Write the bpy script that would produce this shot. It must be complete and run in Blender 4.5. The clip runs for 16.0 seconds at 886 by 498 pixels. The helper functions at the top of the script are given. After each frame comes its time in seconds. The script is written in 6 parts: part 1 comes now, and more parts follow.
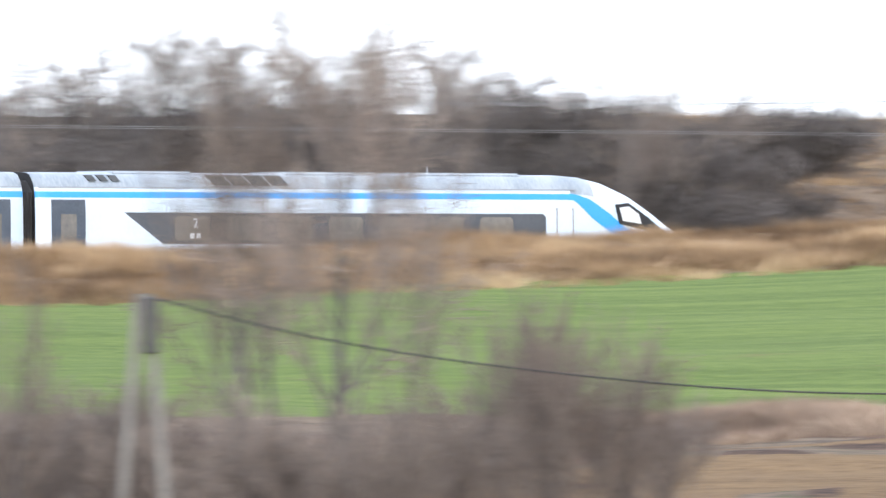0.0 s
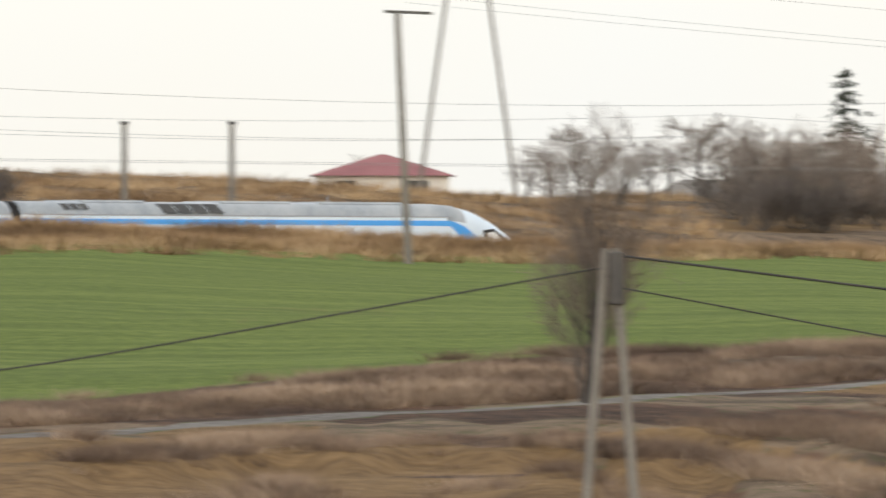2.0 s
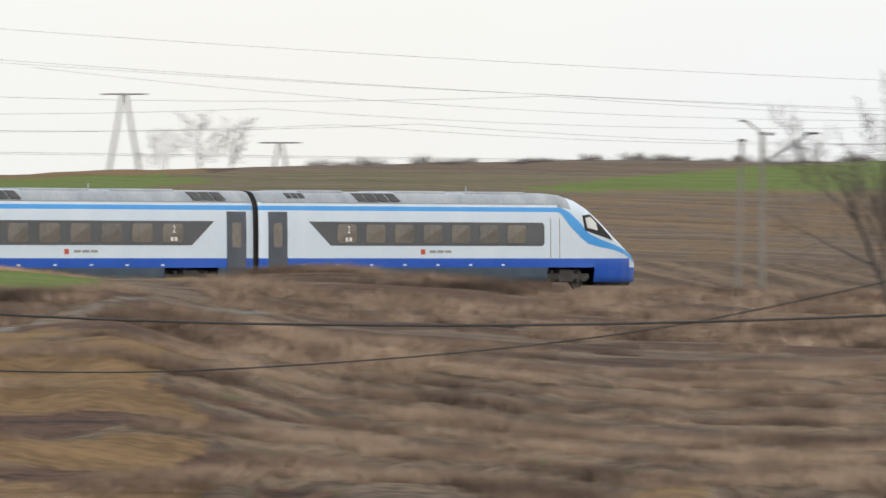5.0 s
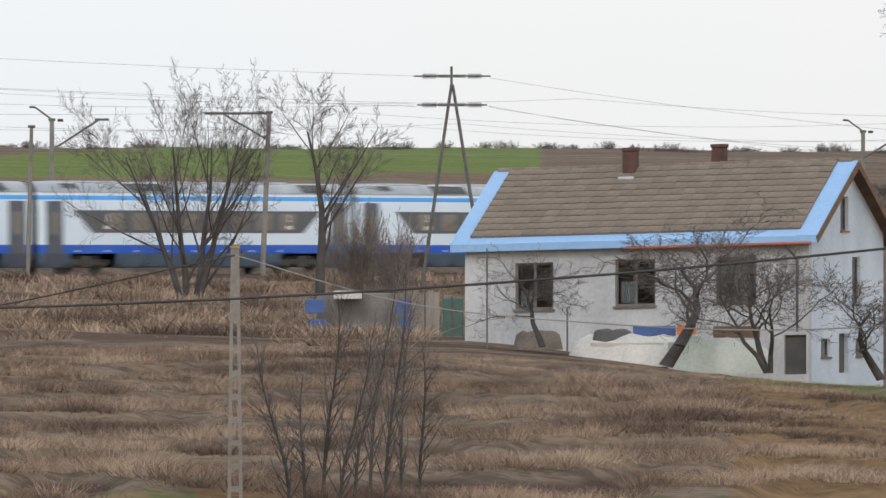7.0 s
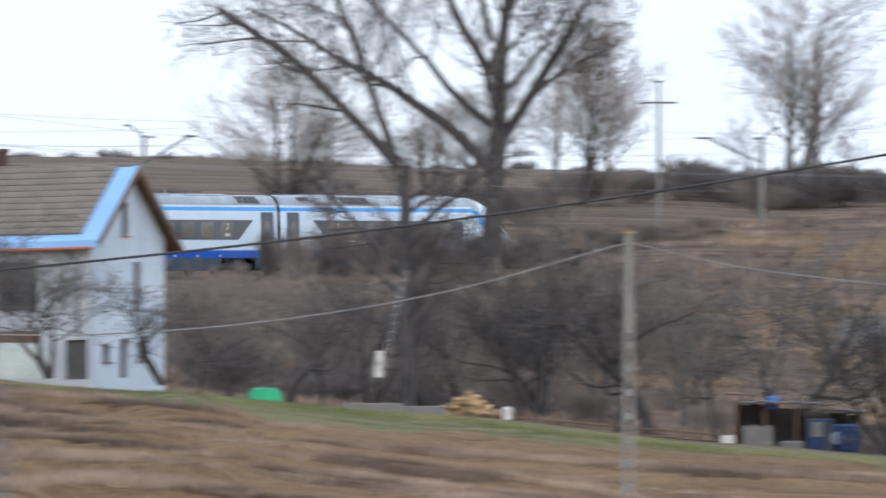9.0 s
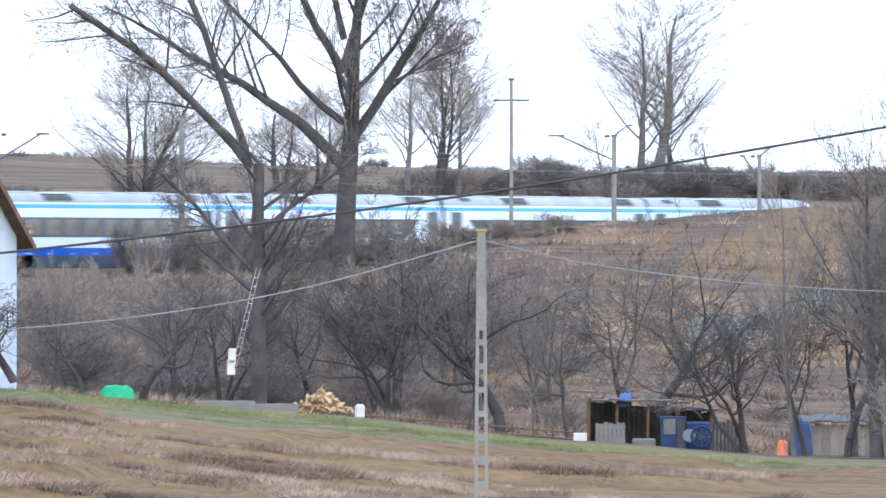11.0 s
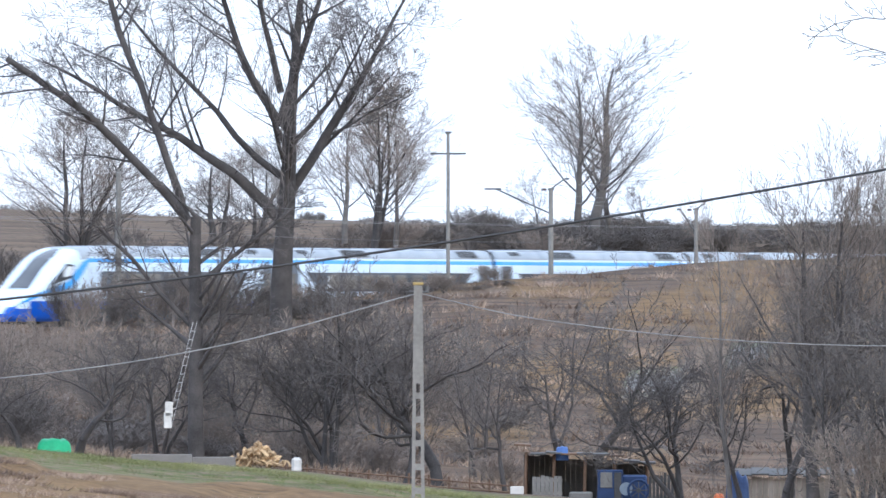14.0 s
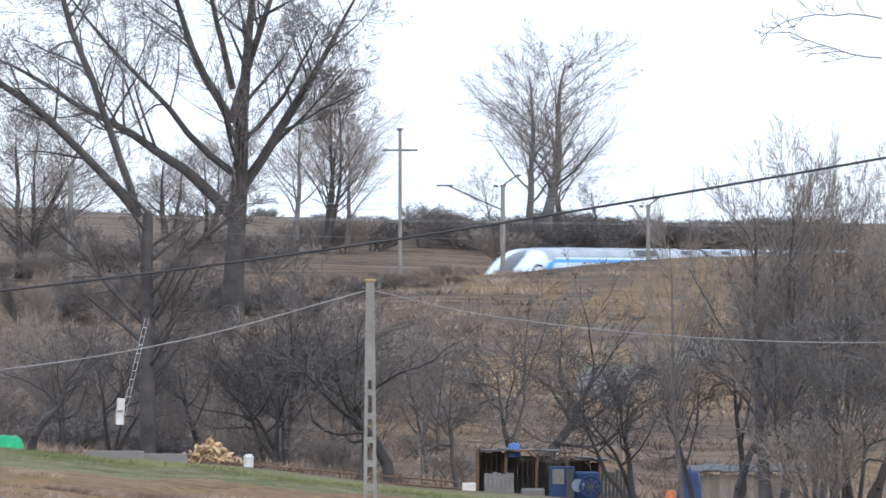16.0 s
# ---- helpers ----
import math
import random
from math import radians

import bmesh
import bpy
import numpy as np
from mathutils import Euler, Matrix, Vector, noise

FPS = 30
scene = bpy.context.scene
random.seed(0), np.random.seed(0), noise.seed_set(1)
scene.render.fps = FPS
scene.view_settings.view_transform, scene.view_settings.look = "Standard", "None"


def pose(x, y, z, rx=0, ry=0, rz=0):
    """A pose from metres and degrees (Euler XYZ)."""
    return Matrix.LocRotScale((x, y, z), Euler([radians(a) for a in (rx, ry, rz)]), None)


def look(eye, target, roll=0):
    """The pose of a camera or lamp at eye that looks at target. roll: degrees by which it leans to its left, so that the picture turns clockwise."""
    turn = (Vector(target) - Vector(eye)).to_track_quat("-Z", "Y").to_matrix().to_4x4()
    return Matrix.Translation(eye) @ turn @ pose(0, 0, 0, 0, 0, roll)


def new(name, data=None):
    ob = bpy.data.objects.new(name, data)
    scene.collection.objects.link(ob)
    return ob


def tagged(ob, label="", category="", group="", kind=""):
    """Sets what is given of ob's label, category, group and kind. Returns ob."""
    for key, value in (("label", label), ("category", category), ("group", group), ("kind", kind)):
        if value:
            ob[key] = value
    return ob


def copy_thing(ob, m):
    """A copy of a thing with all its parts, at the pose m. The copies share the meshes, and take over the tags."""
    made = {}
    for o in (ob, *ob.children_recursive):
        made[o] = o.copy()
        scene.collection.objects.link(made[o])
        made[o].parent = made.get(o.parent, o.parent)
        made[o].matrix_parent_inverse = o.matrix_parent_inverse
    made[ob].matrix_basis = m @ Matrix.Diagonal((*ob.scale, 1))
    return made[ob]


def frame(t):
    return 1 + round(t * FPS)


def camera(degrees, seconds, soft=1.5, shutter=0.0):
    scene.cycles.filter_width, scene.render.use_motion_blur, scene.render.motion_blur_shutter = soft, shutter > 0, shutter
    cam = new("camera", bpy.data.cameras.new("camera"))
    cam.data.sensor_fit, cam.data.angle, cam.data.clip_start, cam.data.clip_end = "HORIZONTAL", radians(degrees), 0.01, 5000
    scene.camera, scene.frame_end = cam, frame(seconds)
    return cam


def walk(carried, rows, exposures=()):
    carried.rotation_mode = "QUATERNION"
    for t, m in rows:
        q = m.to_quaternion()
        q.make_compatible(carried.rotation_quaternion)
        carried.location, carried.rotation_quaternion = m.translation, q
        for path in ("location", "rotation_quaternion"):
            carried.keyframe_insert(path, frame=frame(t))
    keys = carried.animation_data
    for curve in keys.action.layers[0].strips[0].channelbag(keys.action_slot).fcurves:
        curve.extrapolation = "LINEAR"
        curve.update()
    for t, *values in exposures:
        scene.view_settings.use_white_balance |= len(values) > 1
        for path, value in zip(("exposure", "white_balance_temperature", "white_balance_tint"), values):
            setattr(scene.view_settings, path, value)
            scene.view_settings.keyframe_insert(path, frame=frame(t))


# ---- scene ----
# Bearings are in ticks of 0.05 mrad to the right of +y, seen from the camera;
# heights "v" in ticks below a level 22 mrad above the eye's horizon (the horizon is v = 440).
TICK = 1 / 20000
EYE_Z = 1.15          # eye over the rails' top, which is z = 0


def spot(u, d, z=0.0):
    """The place d metres from the camera at bearing u, at height z."""
    a = (u - 784) * TICK
    return Vector((d * math.sin(a), d * math.cos(a), z))


def rise(v, d):
    """The height at which the angle v is met at distance d."""
    return EYE_Z + (440 - v) * TICK * d


cam = camera(2 * math.degrees(math.atan(784 * TICK)), 16.0, soft=1.5, shutter=0.6)
# seconds, pan and tilt in ticks
PAN = ((0.0, -6308, -31), (0.2, -6023, -36), (0.4, -5728, -43), (0.6, -5433, -50), (1.0, -4768, -85),
       (1.5, -4280, -80), (1.9, -3833, -68), (2.0, -3720, -65), (2.1, -3690, -60), (2.4, -3530, -44), (2.5, -3445, -39), (3.0, -2959, -11), (3.5, -2455, -25), (3.7, -2251, -31),
       (4.25, -1805, -30), (4.8, -1400, -26), (5.3, -1050, -22),
       (5.8, -669, -20), (6.0, -493, -19), (6.5, -195, -11), (6.6, -128, -8), (6.9, -2, 0), (7.0, 0, 0), (7.1, 5, 0), (7.4, 187, -6), (7.5, 240, -8), (8.0, 598, -11), (8.2, 702, -12),
       (8.5, 878, 11), (9.0, 1272, -9), (9.4, 1515, -14), (9.5, 1556, -20), (9.7, 1575, -15), (10.5, 1560, -8),
       (11.8, 1503, 0), (12.0, 1512, -19), (12.5, 1555, -73), (13.0, 1598, -76), (13.5, 1619, -79), (14.0, 1645, -99),
       (14.5, 1673, -93), (15.0, 1713, -84), (15.5, 1708, -82), (16.0, 1730, -93))
walk(cam, [(t, pose(0, 0, EYE_Z, 90 - math.degrees((q + 1) * TICK), 0, -math.degrees(p * TICK))) for t, p, q in PAN],
     exposures=((0.0, 0.88, 5450, 12), (0.5, 0.86, 5600, 13), (1.0, 0.7, 5750, 12), (1.5, 0.4, 6150, 10), (2.0, 0.02, 6350, 10), (3.0, -0.04, 6300, 10), (3.7, 0.06, 6250, 10), (6.0, -0.1, 6050, 11),
                (7.0, -0.08, 5950, 11), (9.0, 0.16, 5300, 11), (9.5, 0.3, 5230, 11), (12.0, 1.05, 4950, 11), (12.6, 1.06, 4950, 11), (13.2, 0.86, 4980, 11), (14.0, 0.6, 5060, 11), (16.0, 0.45, 5200, 11)))

# ---- world and light ----
world = bpy.data.worlds.new("world")
scene.world = world
world.use_nodes = True
wn = world.node_tree.nodes
wl = world.node_tree.links
for n in list(wn):
    wn.remove(n)
sky = wn.new("ShaderNodeTexSky")
sky.sky_type = 'NISHITA'
sky.sun_disc = False
sky.sun_elevation = radians(14)
sky.sun_rotation = radians(150)
sky.air_density, sky.dust_density, sky.ozone_density = 1.0, 3.0, 1.0
sky_bg = wn.new("ShaderNodeBackground")
sky_bg.inputs["Strength"].default_value = 0.06
veil = wn.new("ShaderNodeBackground")          # the even white of the overcast
veil_tc = wn.new("ShaderNodeTexCoord")
veil_no = wn.new("ShaderNodeTexNoise")
veil_no.inputs["Scale"].default_value = 9.0
veil_no.inputs["Detail"].default_value = 4.0
veil_ra = wn.new("ShaderNodeValToRGB")
veil_ra.color_ramp.elements[0].position, veil_ra.color_ramp.elements[0].color = 0.35, (0.97, 0.955, 0.91, 1)
veil_ra.color_ramp.elements[1].position, veil_ra.color_ramp.elements[1].color = 0.62, (1.0, 0.95, 0.85, 1)
wl.new(veil_tc.outputs["Generated"], veil_no.inputs["Vector"])
wl.new(veil_no.outputs["Fac"], veil_ra.inputs["Fac"])
wl.new(veil_ra.outputs["Color"], veil.inputs["Color"])
veil.inputs["Strength"].default_value = 0.93
both = wn.new("ShaderNodeAddShader")
w_out = wn.new("ShaderNodeOutputWorld")
wl.new(sky.outputs["Color"], sky_bg.inputs["Color"])
wl.new(sky_bg.outputs["Background"], both.inputs[0])
wl.new(veil.outputs["Background"], both.inputs[1])
wl.new(both.outputs["Shader"], w_out.inputs["Surface"])
sun = new("sun", bpy.data.lights.new("sun", 'SUN'))
sun.data.energy, sun.data.angle, sun.data.color = 0.9, radians(14), (1.0, 0.93, 0.82)
sun.matrix_world = look((-60, -200, 130), (0, 0, 0))

# ---- materials ----


def surf(name, c1, c2, scale=1.0, rough=0.8, bump=0.0, metal=0.0, fine=14.0, spread=(0.35, 0.65), per_object=0.0, mottle=0.35, stretch=(1, 1, 1)):
    """A procedural surface: two colours mixed by a coarse and a fine noise, with relief."""
    m = bpy.data.materials.new(name)
    m.use_nodes = True
    nt, li = m.node_tree.nodes, m.node_tree.links
    b = nt["Principled BSDF"]
    tc = nt.new("ShaderNodeTexCoord")
    mp = nt.new("ShaderNodeMapping")
    mp.inputs["Scale"].default_value = stretch
    li.new(tc.outputs["Object"], mp.inputs["Vector"])
    n1, n2 = nt.new("ShaderNodeTexNoise"), nt.new("ShaderNodeTexNoise")
    n1.inputs["Scale"].default_value, n1.inputs["Detail"].default_value = scale, 5.0
    n2.inputs["Scale"].default_value, n2.inputs["Detail"].default_value = scale * fine, 4.0
    mix = nt.new("ShaderNodeMix")
    mix.data_type = 'FLOAT'
    mix.inputs["Factor"].default_value = mottle
    for n in (n1, n2):
        li.new(mp.outputs["Vector"], n.inputs["Vector"])
    li.new(n1.outputs["Fac"], mix.inputs["A"])
    li.new(n2.outputs["Fac"], mix.inputs["B"])
    ramp = nt.new("ShaderNodeValToRGB")
    ramp.color_ramp.elements[0].position, ramp.color_ramp.elements[0].color = spread[0], (*c1, 1)
    ramp.color_ramp.elements[1].position, ramp.color_ramp.elements[1].color = spread[1], (*c2, 1)
    li.new(mix.outputs["Result"], ramp.inputs["Fac"])
    out = ramp.outputs["Color"]
    if per_object:
        info = nt.new("ShaderNodeObjectInfo")
        hsv = nt.new("ShaderNodeHueSaturation")
        rng = nt.new("ShaderNodeMapRange")
        rng.inputs["To Min"].default_value, rng.inputs["To Max"].default_value = 1 - per_object, 1 + per_object
        li.new(info.outputs["Random"], rng.inputs["Value"])
        li.new(rng.outputs["Result"], hsv.inputs["Value"])
        li.new(out, hsv.inputs["Color"])
        out = hsv.outputs["Color"]
    li.new(out, b.inputs["Base Color"])
    b.inputs["Roughness"].default_value, b.inputs["Metallic"].default_value = rough, metal
    if bump:
        bp = nt.new("ShaderNodeBump")
        bp.inputs["Strength"].default_value, bp.inputs["Distance"].default_value = bump, 0.05
        li.new(mix.outputs["Result"], bp.inputs["Height"])
        li.new(bp.outputs["Normal"], b.inputs["Normal"])
    return m


def island_surf(name, c1, c2, c3, rough=0.9):
    """For joined grass: each clump takes its own colour, and each blade strays a little from it."""
    m = bpy.data.materials.new(name)
    m.use_nodes = True
    nt, li = m.node_tree.nodes, m.node_tree.links
    b = nt["Principled BSDF"]
    geo = nt.new("ShaderNodeNewGeometry")
    tint = nt.new("ShaderNodeAttribute")
    tint.attribute_name = "tint"
    mx = nt.new("ShaderNodeMix")
    mx.data_type = 'FLOAT'
    mx.inputs["Factor"].default_value = 0.74
    ramp = nt.new("ShaderNodeValToRGB")
    ramp.color_ramp.elements[0].position, ramp.color_ramp.elements[0].color = 0.15, (*c1, 1)
    ramp.color_ramp.elements[1].position, ramp.color_ramp.elements[1].color = 0.85, (*c3, 1)
    ramp.color_ramp.elements.new(0.5).color = (*c2, 1)
    li.new(geo.outputs["Random Per Island"], mx.inputs["A"])
    li.new(tint.outputs["Fac"], mx.inputs["B"])
    li.new(mx.outputs["Result"], ramp.inputs["Fac"])
    li.new(ramp.outputs["Color"], b.inputs["Base Color"])
    b.inputs["Roughness"].default_value = rough
    return m


M_WHITE = surf("train_white", (0.61, 0.73, 0.88), (0.68, 0.79, 0.92), 0.6, 0.28, 0.0)
M_BLUE = surf("train_sky_blue", (0.05, 0.33, 0.84), (0.07, 0.37, 0.88), 0.6, 0.3)
M_NAVY = surf("train_deep_blue", (0.012, 0.09, 0.52), (0.018, 0.11, 0.58), 0.6, 0.3)
M_SKIRT = surf("train_skirt", (0.045, 0.075, 0.12), (0.075, 0.11, 0.16), 0.9, 0.5)
M_ROOF = surf("train_roof", (0.25, 0.29, 0.34), (0.42, 0.46, 0.51), 0.9, 0.4, stretch=(1, 0.4, 0.4))
M_ROOFDARK = surf("train_grille", (0.035, 0.037, 0.04), (0.07, 0.072, 0.075), 2.0, 0.6)
M_DOOR = surf("train_door", (0.055, 0.07, 0.095), (0.085, 0.10, 0.13), 1.0, 0.35)
M_GLASSBAND = surf("train_window_band", (0.065, 0.072, 0.088), (0.09, 0.097, 0.11), 0.5, 0.12)
# panes lightened and warmed: tan reflections are put into the colour
M_PANE = surf("train_pane_reflection", (0.12, 0.116, 0.112), (0.22, 0.198, 0.17), 0.35, 0.06)
M_BLACK = surf("rubber_black", (0.012, 0.012, 0.014), (0.03, 0.03, 0.033), 1.0, 0.7)
M_IRON = surf("bogie_iron", (0.03, 0.03, 0.032), (0.09, 0.085, 0.08), 2.0, 0.65, 0.2, 0.3)
M_MARK = surf("marking_white", (0.72, 0.74, 0.76), (0.78, 0.80, 0.82), 2.0, 0.5)
M_RED = surf("marking_red", (0.45, 0.06, 0.04), (0.55, 0.09, 0.05), 2.0, 0.5)
M_GREYMARK = surf("marking_grey", (0.25, 0.26, 0.28), (0.32, 0.33, 0.35), 2.0, 0.5)
M_BALLAST = surf("ballast", (0.09, 0.075, 0.065), (0.19, 0.165, 0.145), 1.2, 0.95, 0.6)
M_RAIL = surf("rail_steel", (0.10, 0.07, 0.055), (0.2, 0.15, 0.12), 1.0, 0.5, 0.1, 0.6)
M_SLEEPER = surf("sleeper_concrete", (0.16, 0.15, 0.14), (0.26, 0.25, 0.23), 1.5, 0.9, 0.2)


def part(name, bm, material, parent, label=""):
    """One mesh object under a thing or part (or at top level, with no parent)."""
    me = bpy.data.meshes.new(name)
    if isinstance(bm, bmesh.types.BMesh):
        bmesh.ops.recalc_face_normals(bm, faces=bm.faces)
        bm.to_mesh(me)
        bm.free()
    else:
        me.from_pydata(*bm)
    for mm in (material if isinstance(material, (list, tuple)) else (material,)):
        me.materials.append(mm)
    ob = new(name, me)
    if parent:
        ob.parent = parent
    if label:
        tagged(ob, label)
    return ob


def box(bm, x0, x1, y0, y1, z0, z1, bevel=0.0, m=None):
    vs = [bm.verts.new(p) for p in ((x0, y0, z0), (x1, y0, z0), (x1, y1, z0), (x0, y1, z0), (x0, y0, z1), (x1, y0, z1), (x1, y1, z1), (x0, y1, z1))]
    if m is not None:
        for v in vs:
            v.co = m @ v.co
    fs = [bm.faces.new([vs[i] for i in q]) for q in ((3, 2, 1, 0), (4, 5, 6, 7), (0, 1, 5, 4), (1, 2, 6, 5), (2, 3, 7, 6), (3, 0, 4, 7))]
    if bevel:
        es = list({e for f in fs for e in f.edges})
        bmesh.ops.bevel(bm, geom=es, offset=bevel, segments=1, affect='EDGES')
    return bm


def rod(bm, a, b, r0, r1=None, sides=8):
    """A tapered round bar from a to b."""
    a, b = Vector(a), Vector(b)
    r1 = r0 if r1 is None else r1
    ax = (b - a).normalized()
    s = ax.orthogonal().normalized()
    t = ax.cross(s)
    rings = []
    for c, r in ((a, r0), (b, r1)):
        rings.append([bm.verts.new(c + (s * math.cos(k * 2 * math.pi / sides) + t * math.sin(k * 2 * math.pi / sides)) * r) for k in range(sides)])
    for k in range(sides):
        bm.faces.new((rings[0][k], rings[0][(k + 1) % sides], rings[1][(k + 1) % sides], rings[1][k]))
    bm.faces.new(rings[0][::-1])
    bm.faces.new(rings[1])
    return bm


def base(name, m, label, category, group="", kind=""):
    """An Empty that stands for a whole thing."""
    e = new(name)
    e.matrix_world = m
    e.matrix_basis = m
    return tagged(e, label, category, group, kind)


# ---- the track: a wide curve ----
X0, Y0, H0, BEND = -105.73, 351.08, 0.9895, 2.0e-4
SPEED = 30.94


def along(s):
    """Place and heading (radians) s metres along the track."""
    return X0 + (math.sin(H0 + BEND * s) - math.sin(H0)) / BEND, Y0 - (math.cos(H0 + BEND * s) - math.cos(H0)) / BEND, H0 + BEND * s


TRACK_S = np.arange(-420.0, 1200.0, 4.0)
TRACK_U = np.array([math.atan2(along(s)[0], along(s)[1]) / TICK + 784 for s in TRACK_S])
TRACK_D = np.array([math.hypot(along(s)[0], along(s)[1]) for s in TRACK_S])
T_ORDER = np.argsort(TRACK_U)


def track_dist(u):
    return np.interp(u, TRACK_U[T_ORDER], TRACK_D[T_ORDER])


# ---- the ground: profiles of (distance, v) at some bearings; a distance below 0 or in a pair with "T" counts from the track ----
PROFILES = (
    (-9500, (190, 860), (215, 760), (235, 700), (-28, 505), (-15, 425), (20, 330), (70, 230), (130, 180)),
    (-6300, (190, 860), (215, 760), (235, 692), (-28, 505), (-15, 425), (20, 330), (70, 230), (130, 180)),
    (-5300, (190, 850), (215, 760), (238, 692), (-26, 467), (-13, 394), (25, 300), (60, 230), (100, 170)),
    (-4280, (195, 810), (222, 735), (242, 655), (-24, 402), (-12, 345), (25, 300), (45, 250), (70, 197)),
    (-3580, (195, 810), (222, 700), (245, 645), (-22, 368), (-11, 338), (22, 300), (45, 268), (70, 250)),
    (-2720, (195, 810), (228, 650), (258, 575), (-20, 394), (-10, 380), (22, 340), (45, 306), (75, 284)),
    (-2300, (198, 820), (236, 622), (270, 538), (-20, 388), (-10, 386), (24, 345), (90, 300), (190, 280)),
    (-1900, (200, 830), (245, 595), (285, 505), (-22, 412), (-12, 408), (25, 350), (150, 310), (320, 289)),
    (-1555, (203, 840), (255, 577), (298, 497), (-26, 434), (-16, 436), (22, 375), (150, 320), (325, 286)),
    (-1250, (205, 850), (265, 559), (310, 494), (-30, 458), (-20, 458), (20, 400), (150, 330), (330, 283)),
    (-1060, (205, 853), (266, 545), (312, 490), (-31, 476), (-20, 474), (20, 406), (150, 330), (335, 281)),
    (-669, (205, 860), (270, 660), (340, 560), (-33, 475), (-18, 462), (20, 420), (140, 330), (350, 267)),
    (0, (210, 880), (270, 720), (330, 610), (400, 540), (-16, 499), (15, 440), (150, 330), (350, 262)),
    (820, (215, 885), (270, 740), (326, 622), (420, 560), (-16, 497), (15, 440), (150, 340), (350, 262)),
    (1500, (215, 890), (270, 770), (322, 684), (395, 695), (-14, 500), (15, 420), (100, 330), (300, 268)),
    (2100, (215, 930), (270, 840), (318, 732), (400, 735), (-12, 458), (12, 400), (80, 330), (280, 290)),
    (2550, (215, 960), (270, 880), (318, 785), (400, 770), (-11, 396), (12, 385), (60, 330), (250, 297)),
    (2950, (215, 980), (270, 900), (318, 815), (405, 790), (-11, 362), (12, 360), (50, 330), (200, 302)),
    (3600, (215, 980), (270, 900), (318, 820), (410, 795), (-11, 346), (12, 340), (50, 325), (150, 304)),
    (6000, (215, 980), (270, 900), (318, 820), (410, 795), (-11, 346), (12, 340), (50, 325), (150, 304)),
)


def profile(p):
    """The rows (distance, height) of one profile, from the eye to the far distance."""
    u, rest = p[0], p[1:]
    t = float(track_dist(u))
    rows = [(6.0, -2.2), (120.0, -6.5)]
    for k, (d, v) in enumerate(rest):
        if k == 5:
            rows += [(t - 5.2, -0.45), (t + 5.2, -0.45)]
        dd = t + d if (d < 0 or k >= 5) else d
        rows.append((dd, rise(v, dd)))
    far = rows[-1]
    rows += [(far[0] + 300, far[1] - 4.0), (1800.0, -3.0), (4900.0, -20.0)]
    return rows


P_U = np.array([p[0] for p in PROFILES], float)
P_ROWS = np.array([profile(p) for p in PROFILES])          # profile, row, (d, z)


def rows_at(u):
    """Row distances and heights at bearing u."""
    u = min(max(u, P_U[0]), P_U[-1])
    i = min(max(int(np.searchsorted(P_U, u)) - 1, 0), len(P_U) - 2)
    f = (u - P_U[i]) / (P_U[i + 1] - P_U[i])
    f = f * f * (3 - 2 * f) * 0.5 + f * 0.5
    r = P_ROWS[i] * (1 - f) + P_ROWS[i + 1] * f
    t = float(track_dist(u))
    shift = t - (r[7, 0] + r[8, 0]) / 2          # keep the track bed under the track
    r[5:12, 0] += shift
    if P_U[i] >= -700 and u < 3600:
        r[5, 0] -= shift
    return r


def ground_z(u, d):
    r = rows_at(u)
    return float(np.interp(d, r[:, 0], r[:, 1]))


def bump_noise(x, y):
    return (noise.noise(Vector((x * 0.05, y * 0.05, 0))) * 0.35 + noise.noise(Vector((x * 0.23, y * 0.23, 7))) * 0.12)


def ridges(u, d, x, y):
    """Low terraces and tussocky ridges across the near slope."""
    last = float(np.interp(u, (-2700, -1555, -1250, -900, -600), (224, 247, 258, 264, 318)))
    side = min(1.0, max(0.0, (d - 182) / 8)) * min(1.0, max(0.0, (last - d) / 14)) * min(1.0, max(0.0, (u + 4300) / 500))
    if side <= 0 or u > 5000:
        return 0.0
    k = min(1.0, max(0.0, (band(u, d, x, y) + 0.2) / 0.6))
    return 0.36 * k * k * (3 - 2 * k) * side * (0.55 if u > 1700 else 1.0)


def ground_at(u, d, r=None):
    """The ground's surface, with its unevenness, at a bearing and a distance."""
    p = spot(u, d)
    r = rows_at(u) if r is None else r
    z = float(np.interp(d, r[:, 0], r[:, 1]))
    t = float(track_dist(u))
    calm = min(1.0, max(0.0, (abs(d - t) - 6) / 14.0))
    return Vector((p.x, p.y, z + bump_noise(p.x, p.y) * calm * (0.3 if d < 150 or 310 < d < 400 else 0.8) + ridges(u, d, p.x, p.y)))


def band(u, d, x, y):
    """Where the dry grass stands thick: long wavy rows across the slope, broken up."""
    q = d / 15.0 + 1.3 * noise.noise(Vector((u * 0.0013, d * 0.012, 2))) + 0.35 * noise.noise(Vector((u * 0.006, d * 0.03, 6)))
    return 0.46 * math.sin(6.283 * q) + 0.42 * noise.noise(Vector((u * 0.0022, d * 0.05, 12))) + 0.26 * noise.noise(Vector((x * 0.45, y * 0.3, 9)))


def road_row(u):
    """The lane's place among the ground's rows."""
    return float(np.interp(u, (-4300, -3400, -2700, -1900, -1250, -1100, -960, -760), (2.85, 2.97, 3.0, 3.02, 3.03, 3.45, 3.9, 4.2)))


